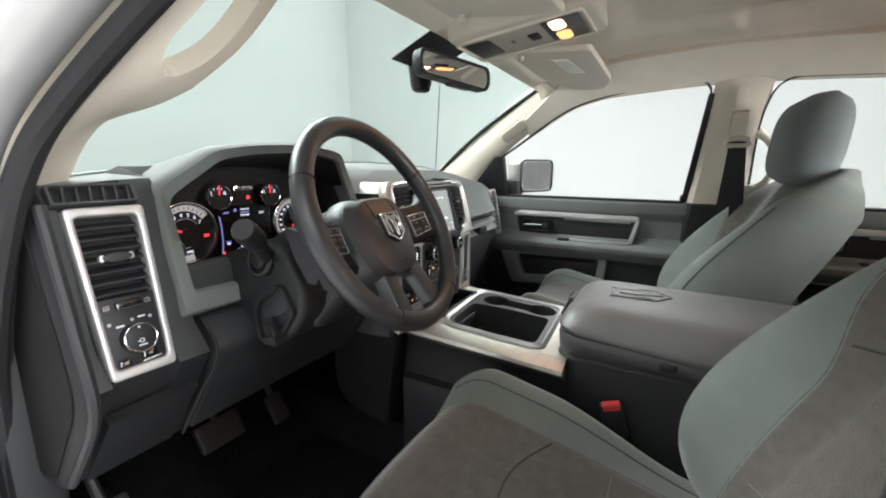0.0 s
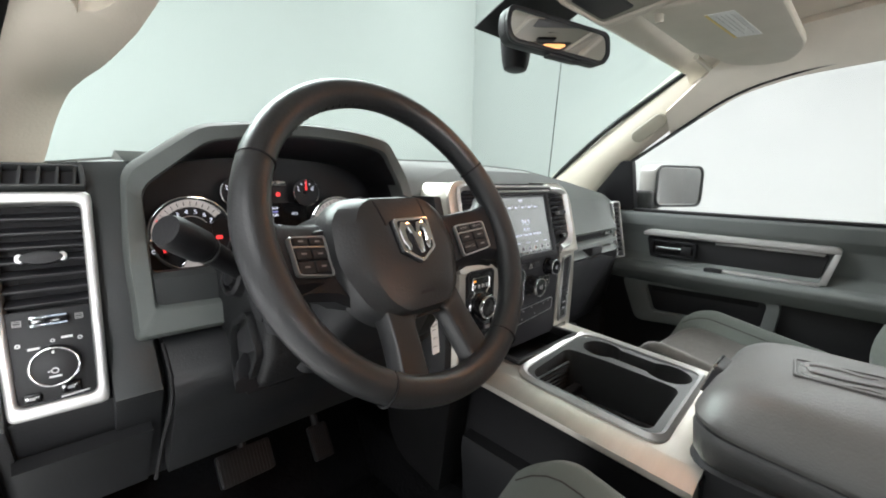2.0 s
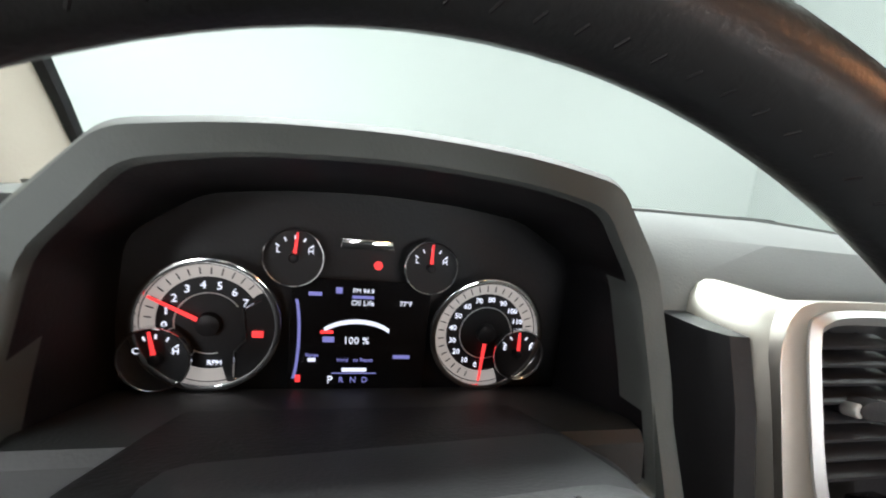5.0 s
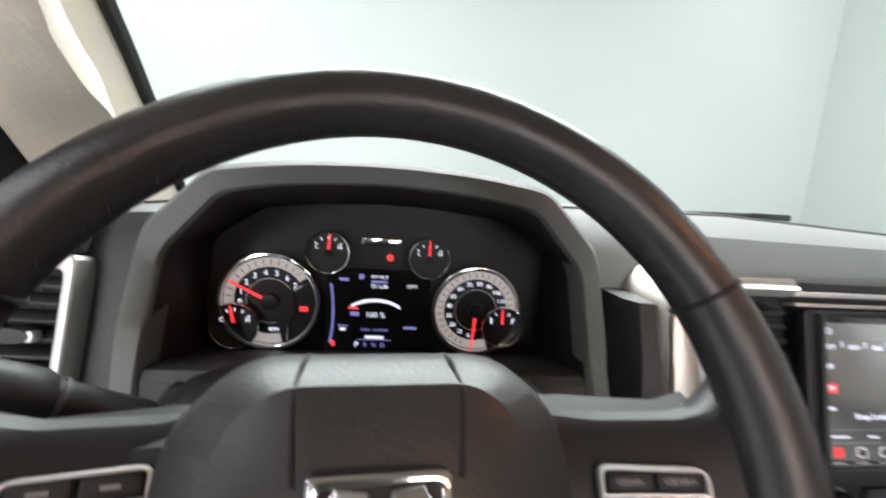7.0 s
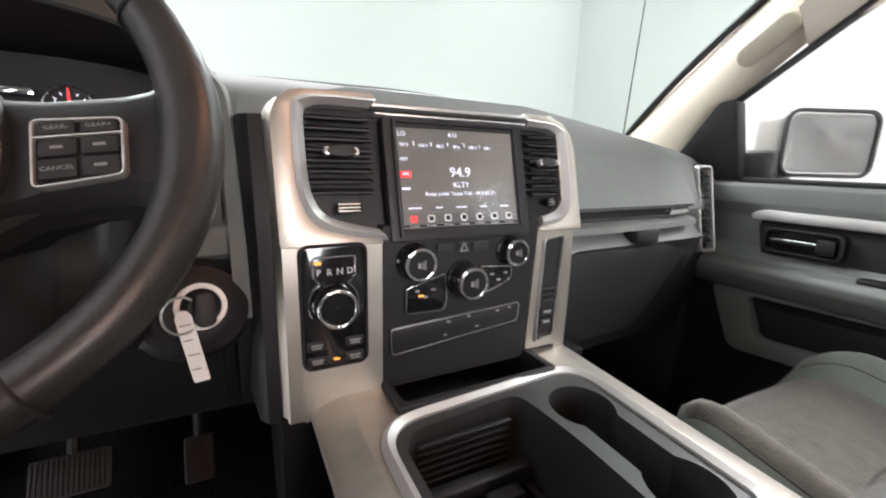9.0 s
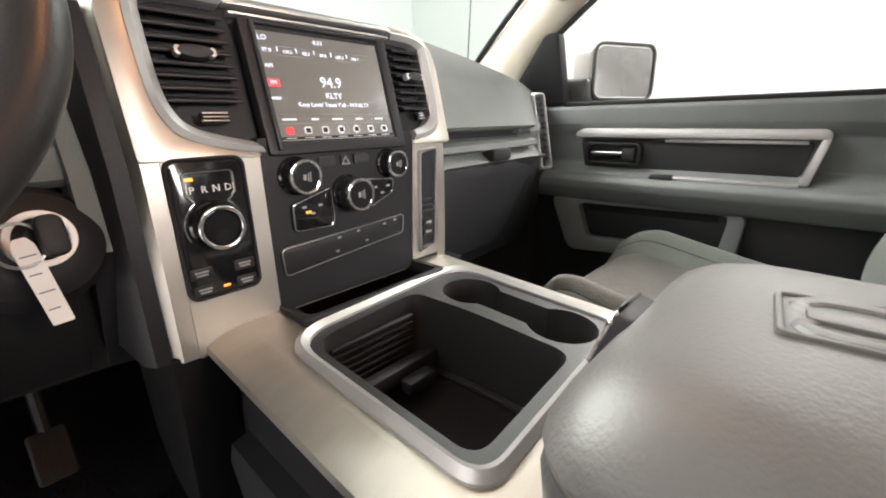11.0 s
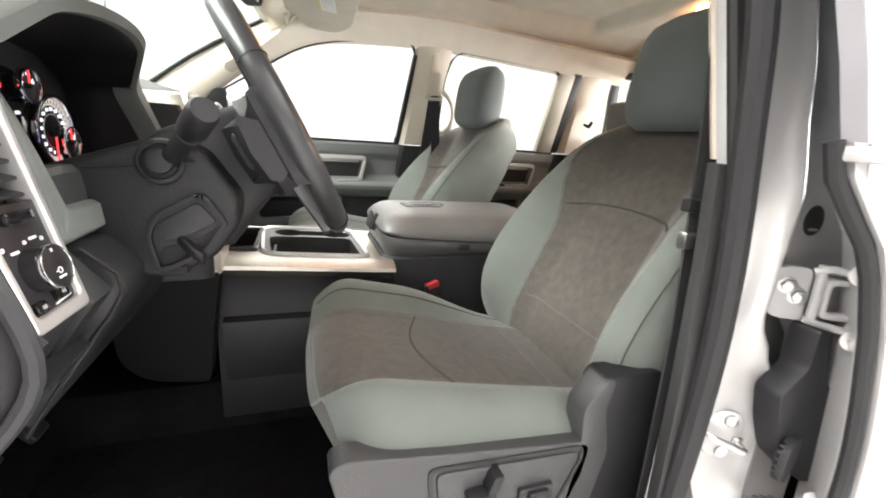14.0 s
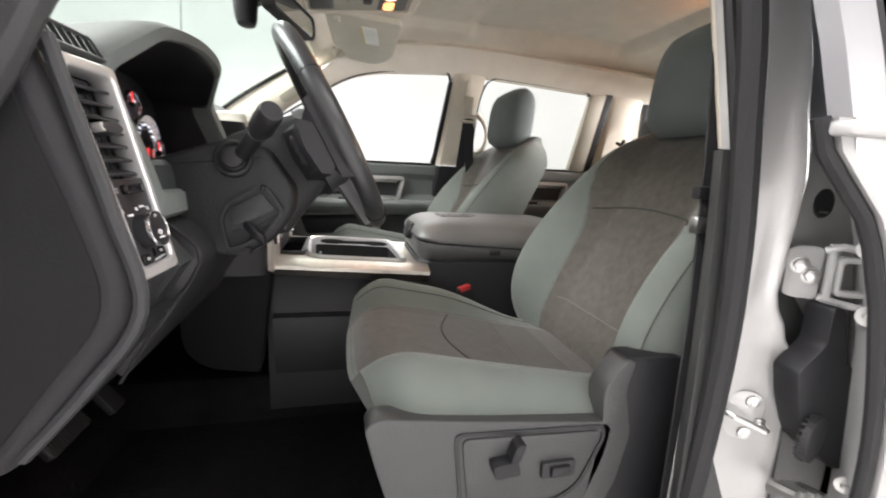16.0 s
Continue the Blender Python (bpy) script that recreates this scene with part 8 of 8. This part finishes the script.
part("mirror_glass", put(prism(rpoly([(-0.105, 0.024), (0.101, 0.024), (0.107, -0.008), (0.095, -0.024), (-0.100, -0.022), (-0.109, 0.0)], 0.013, 4), "z", -0.003, 0.0015), RM), M_MIRROR, rv, "mirror glass")
part("button_strip", put(prism(rrect(-0.02, 0.05, -0.034, -0.026, 0.003), "z", -0.02, 0.0, 0.002), RM), M_BLACK, rv)
part("sensor_housing", loft([[(0.022 + a * math.cos(b), 0.048 + a * 0.8 * math.sin(b), z) for b in [2 * math.pi * k / 20 for k in range(20)]] for z, a in ((1.542, 0.018), (1.546, 0.026), (1.560, 0.031), (1.585, 0.034), (1.612, 0.038))]), M_BLACK, rv, "black sensor housing")
part("stem", tube([(0.012, -0.035, 1.590), (0.020, 0.010, 1.610), (0.020, 0.030, 1.628)], [0.012, 0.014, 0.018], 10), M_BLACK, rv)


def visor(name, sign, label):
    root = thing(name, (sign * 0.34, -0.22, 1.60), label, "sun visor", "sun visors")
    loop = rpoly([(0.150, -0.128), (0.425, -0.148), (0.448, -0.170), (0.480, -0.180), (0.540, -0.190), (0.566, -0.250), (0.545, -0.312), (0.440, -0.352), (0.130, -0.345)], [0.012, 0.02, 0.015, 0.015, 0.03, 0.03, 0.04, 0.05, 0.02], 5)
    low = lambda x, y: 1.619 - 0.06 * (x - 0.264) + 0.10 * (y + 0.264)
    bm = prism(loop, "z", 0.0, 0.018, 0.006, 3)
    for v in bm.verts:
        v.co.z += low(v.co.x, v.co.y)
        v.co.x *= sign
    part("panel", bm, M_VISOR, root, "beige cloth visor panel")
    if sign > 0:
        lab = basis((0.268, -0.262, low(0.268, -0.262) - 0.0003), (0.98, -0.14, -0.075), (-0.14, -0.98, -0.10))
        lb = part("warning_label", put(prism(rrect(-0.068, 0.068, -0.024, 0.024, 0.001), "z", 0, 0.0012), lab), M_LABEL, root, "white warning label")
        part("label_band", put(box(-0.068, 0.068, -0.024, -0.019, 0.0012, 0.0018), lab), M_YELLOW, lb)
        for k in range(4):
            part("label_line", put(box(-0.055, 0.053 - 0.02 * (k % 2), 0.014 - 0.008 * k, 0.0152 - 0.008 * k, 0.0012, 0.0016), lab), M_LABEL_INK, lb)
    part("clip", tube([(sign * 0.170, -0.160, 1.665), (sign * 0.170, -0.163, 1.640), (sign * 0.171, -0.165, 1.620)], [0.010, 0.009, 0.007], 12), M_BEIGE, root, "beige visor clip")
    part("pivot", tube([(sign * 0.58, -0.150, 1.612), (sign * 0.45, -0.150, 1.618)], 0.006, 8), M_BEIGE, root)
    return root


visor("sun_visor", 1, "beige cloth sun visor folded up, with a white label")
visor("sun_visor", -1, "beige cloth sun visor folded up over the driver")

oc = thing("overhead_console", (0.03, -0.2, 1.66), "beige overhead console with reading lamps and a black holder", "overhead console")
OM = basis((0.028, -0.215, 1.654), (1, 0, 0), (0, -0.985, 0.12))
part("shell", put(prism(rpoly([(-0.116, -0.140), (0.116, -0.140), (0.100, 0.165), (-0.100, 0.165)], 0.03, 5), "z", -0.07, 0.018, 0.010, 3), OM), M_BEIGE, oc)
part("panel", put(prism(rpoly([(-0.072, -0.128), (0.072, -0.128), (0.078, 0.135), (-0.078, 0.135)], 0.012), "z", 0.010, 0.0195, 0.002), OM), M_PLUG, oc, "grey recessed console panel")
part("panel_rim", put(ring(rpoly([(-0.080, -0.134), (0.080, -0.134), (0.086, 0.142), (-0.086, 0.142)], 0.014), rpoly([(-0.073, -0.128), (0.073, -0.128), (0.079, 0.135), (-0.079, 0.135)], 0.012), "z", 0.012, 0.0235, 0.003), OM), M_BEIGE, oc, "beige raised rim")
part("front_bay", put(prism(rpoly([(-0.060, -0.122), (0.060, -0.122), (0.056, -0.062), (-0.056, -0.062)], 0.010), "z", 0.012, 0.0203, 0.001), OM), M_DARK, oc, "dark front holder")
part("lamp_board", put(prism(rpoly([(-0.070, 0.052), (0.070, 0.052), (0.074, 0.128), (-0.074, 0.128)], 0.010), "z", 0.012, 0.0203, 0.001), OM), M_GREY, oc, "grey lamp panel")
for s, mat, lb in ((-1, G_LAMP, "lit warm reading lamp"), (1, G_LAMP_DIM, "amber glowing reading lamp")):
    part("reading_lamp", put(prism(rrect(s * 0.036 - 0.026, s * 0.036 + 0.026, 0.066, 0.096, 0.010, 6), "z", 0.016, 0.0245, 0.004), OM), mat, oc, lb)
part("switch", put(merge(box(-0.020, 0.020, 0.012, 0.036, 0.014, 0.024, 0.004)), OM), M_BLACK, oc, "black rocker switch")
part("microphone", put(prism(rrect(-0.012, 0.012, -0.030, -0.018, 0.005), "z", 0.014, 0.0195, 0.001), OM), M_HOLE, oc)

# dome lamp in the rear of the headliner
dome = thing("dome_lamp", (0.0, -1.40, 1.735), "lit amber dome lamp in the rear of the headliner", "dome lamp")
part("bezel", ring(rrect(-0.075, 0.075, -1.445, -1.355, 0.02, 5), rrect(-0.064, 0.064, -1.434, -1.366, 0.015, 5), "z", 1.722, 1.742, 0.004), M_BEIGE, dome, "beige lamp bezel")
part("lens", prism(rrect(-0.064, 0.064, -1.434, -1.366, 0.015, 5), "z", 1.700, 1.738, 0.010, 3), G_DOME, dome, "glowing amber lens")

# pedals
for nm, c, w, h, lab in (("brake_pedal", (-0.470, 0.245, 0.812), 0.094, 0.056, "wide ribbed rubber brake pedal"), ("accelerator_pedal", (-0.317, 0.258, 0.778), 0.042, 0.070, "narrow ribbed accelerator pedal")):
    pd = thing(nm, c, lab, "pedal", "pedals")
    pm = basis(c, (1, 0, 0), (0, 0.55, 0.83))
    part("pad", put(prism(rrect(-w / 2, w / 2, -h / 2, h / 2, 0.006), "z", -0.008, 0.006, 0.003), pm), M_DARK, pd, "dark worn pedal pad")
    cnt = 15 if w > 0.06 else 8
    for k in range(cnt):
        part("rib", put(box(-w / 2 + 0.004 + k * (w - 0.008) / cnt, -w / 2 + 0.002 + (k + 0.55) * (w - 0.008) / cnt, -h / 2 + 0.004, h / 2 - 0.004, 0.006, 0.0085), pm), M_RUBBER, pd)
    part("arm", tube([tuple(Vector(c) + Vector((0, 0.005, 0))), (c[0], c[1] + 0.06, c[2] + 0.10), (c[0], c[1] + 0.09, c[2] + 0.28)], 0.008, 8), M_DARK, pd, "dark steel pedal arm")
pb = thing("parking_brake_pedal", (-0.70, 0.20, 0.78), "dark parking brake pedal by the door", "pedal", "pedals")
part("pad", put(prism(rrect(-0.030, 0.030, -0.035, 0.035, 0.006), "z", -0.008, 0.006, 0.003), basis((-0.690, 0.190, 0.800), (1, 0, 0), (0, 0.5, 0.86))), M_DARK, pb)
part("arm", tube([(-0.690, 0.195, 0.800), (-0.70, 0.23, 0.90), (-0.70, 0.25, 1.0)], 0.008, 8), M_DARK, pb)
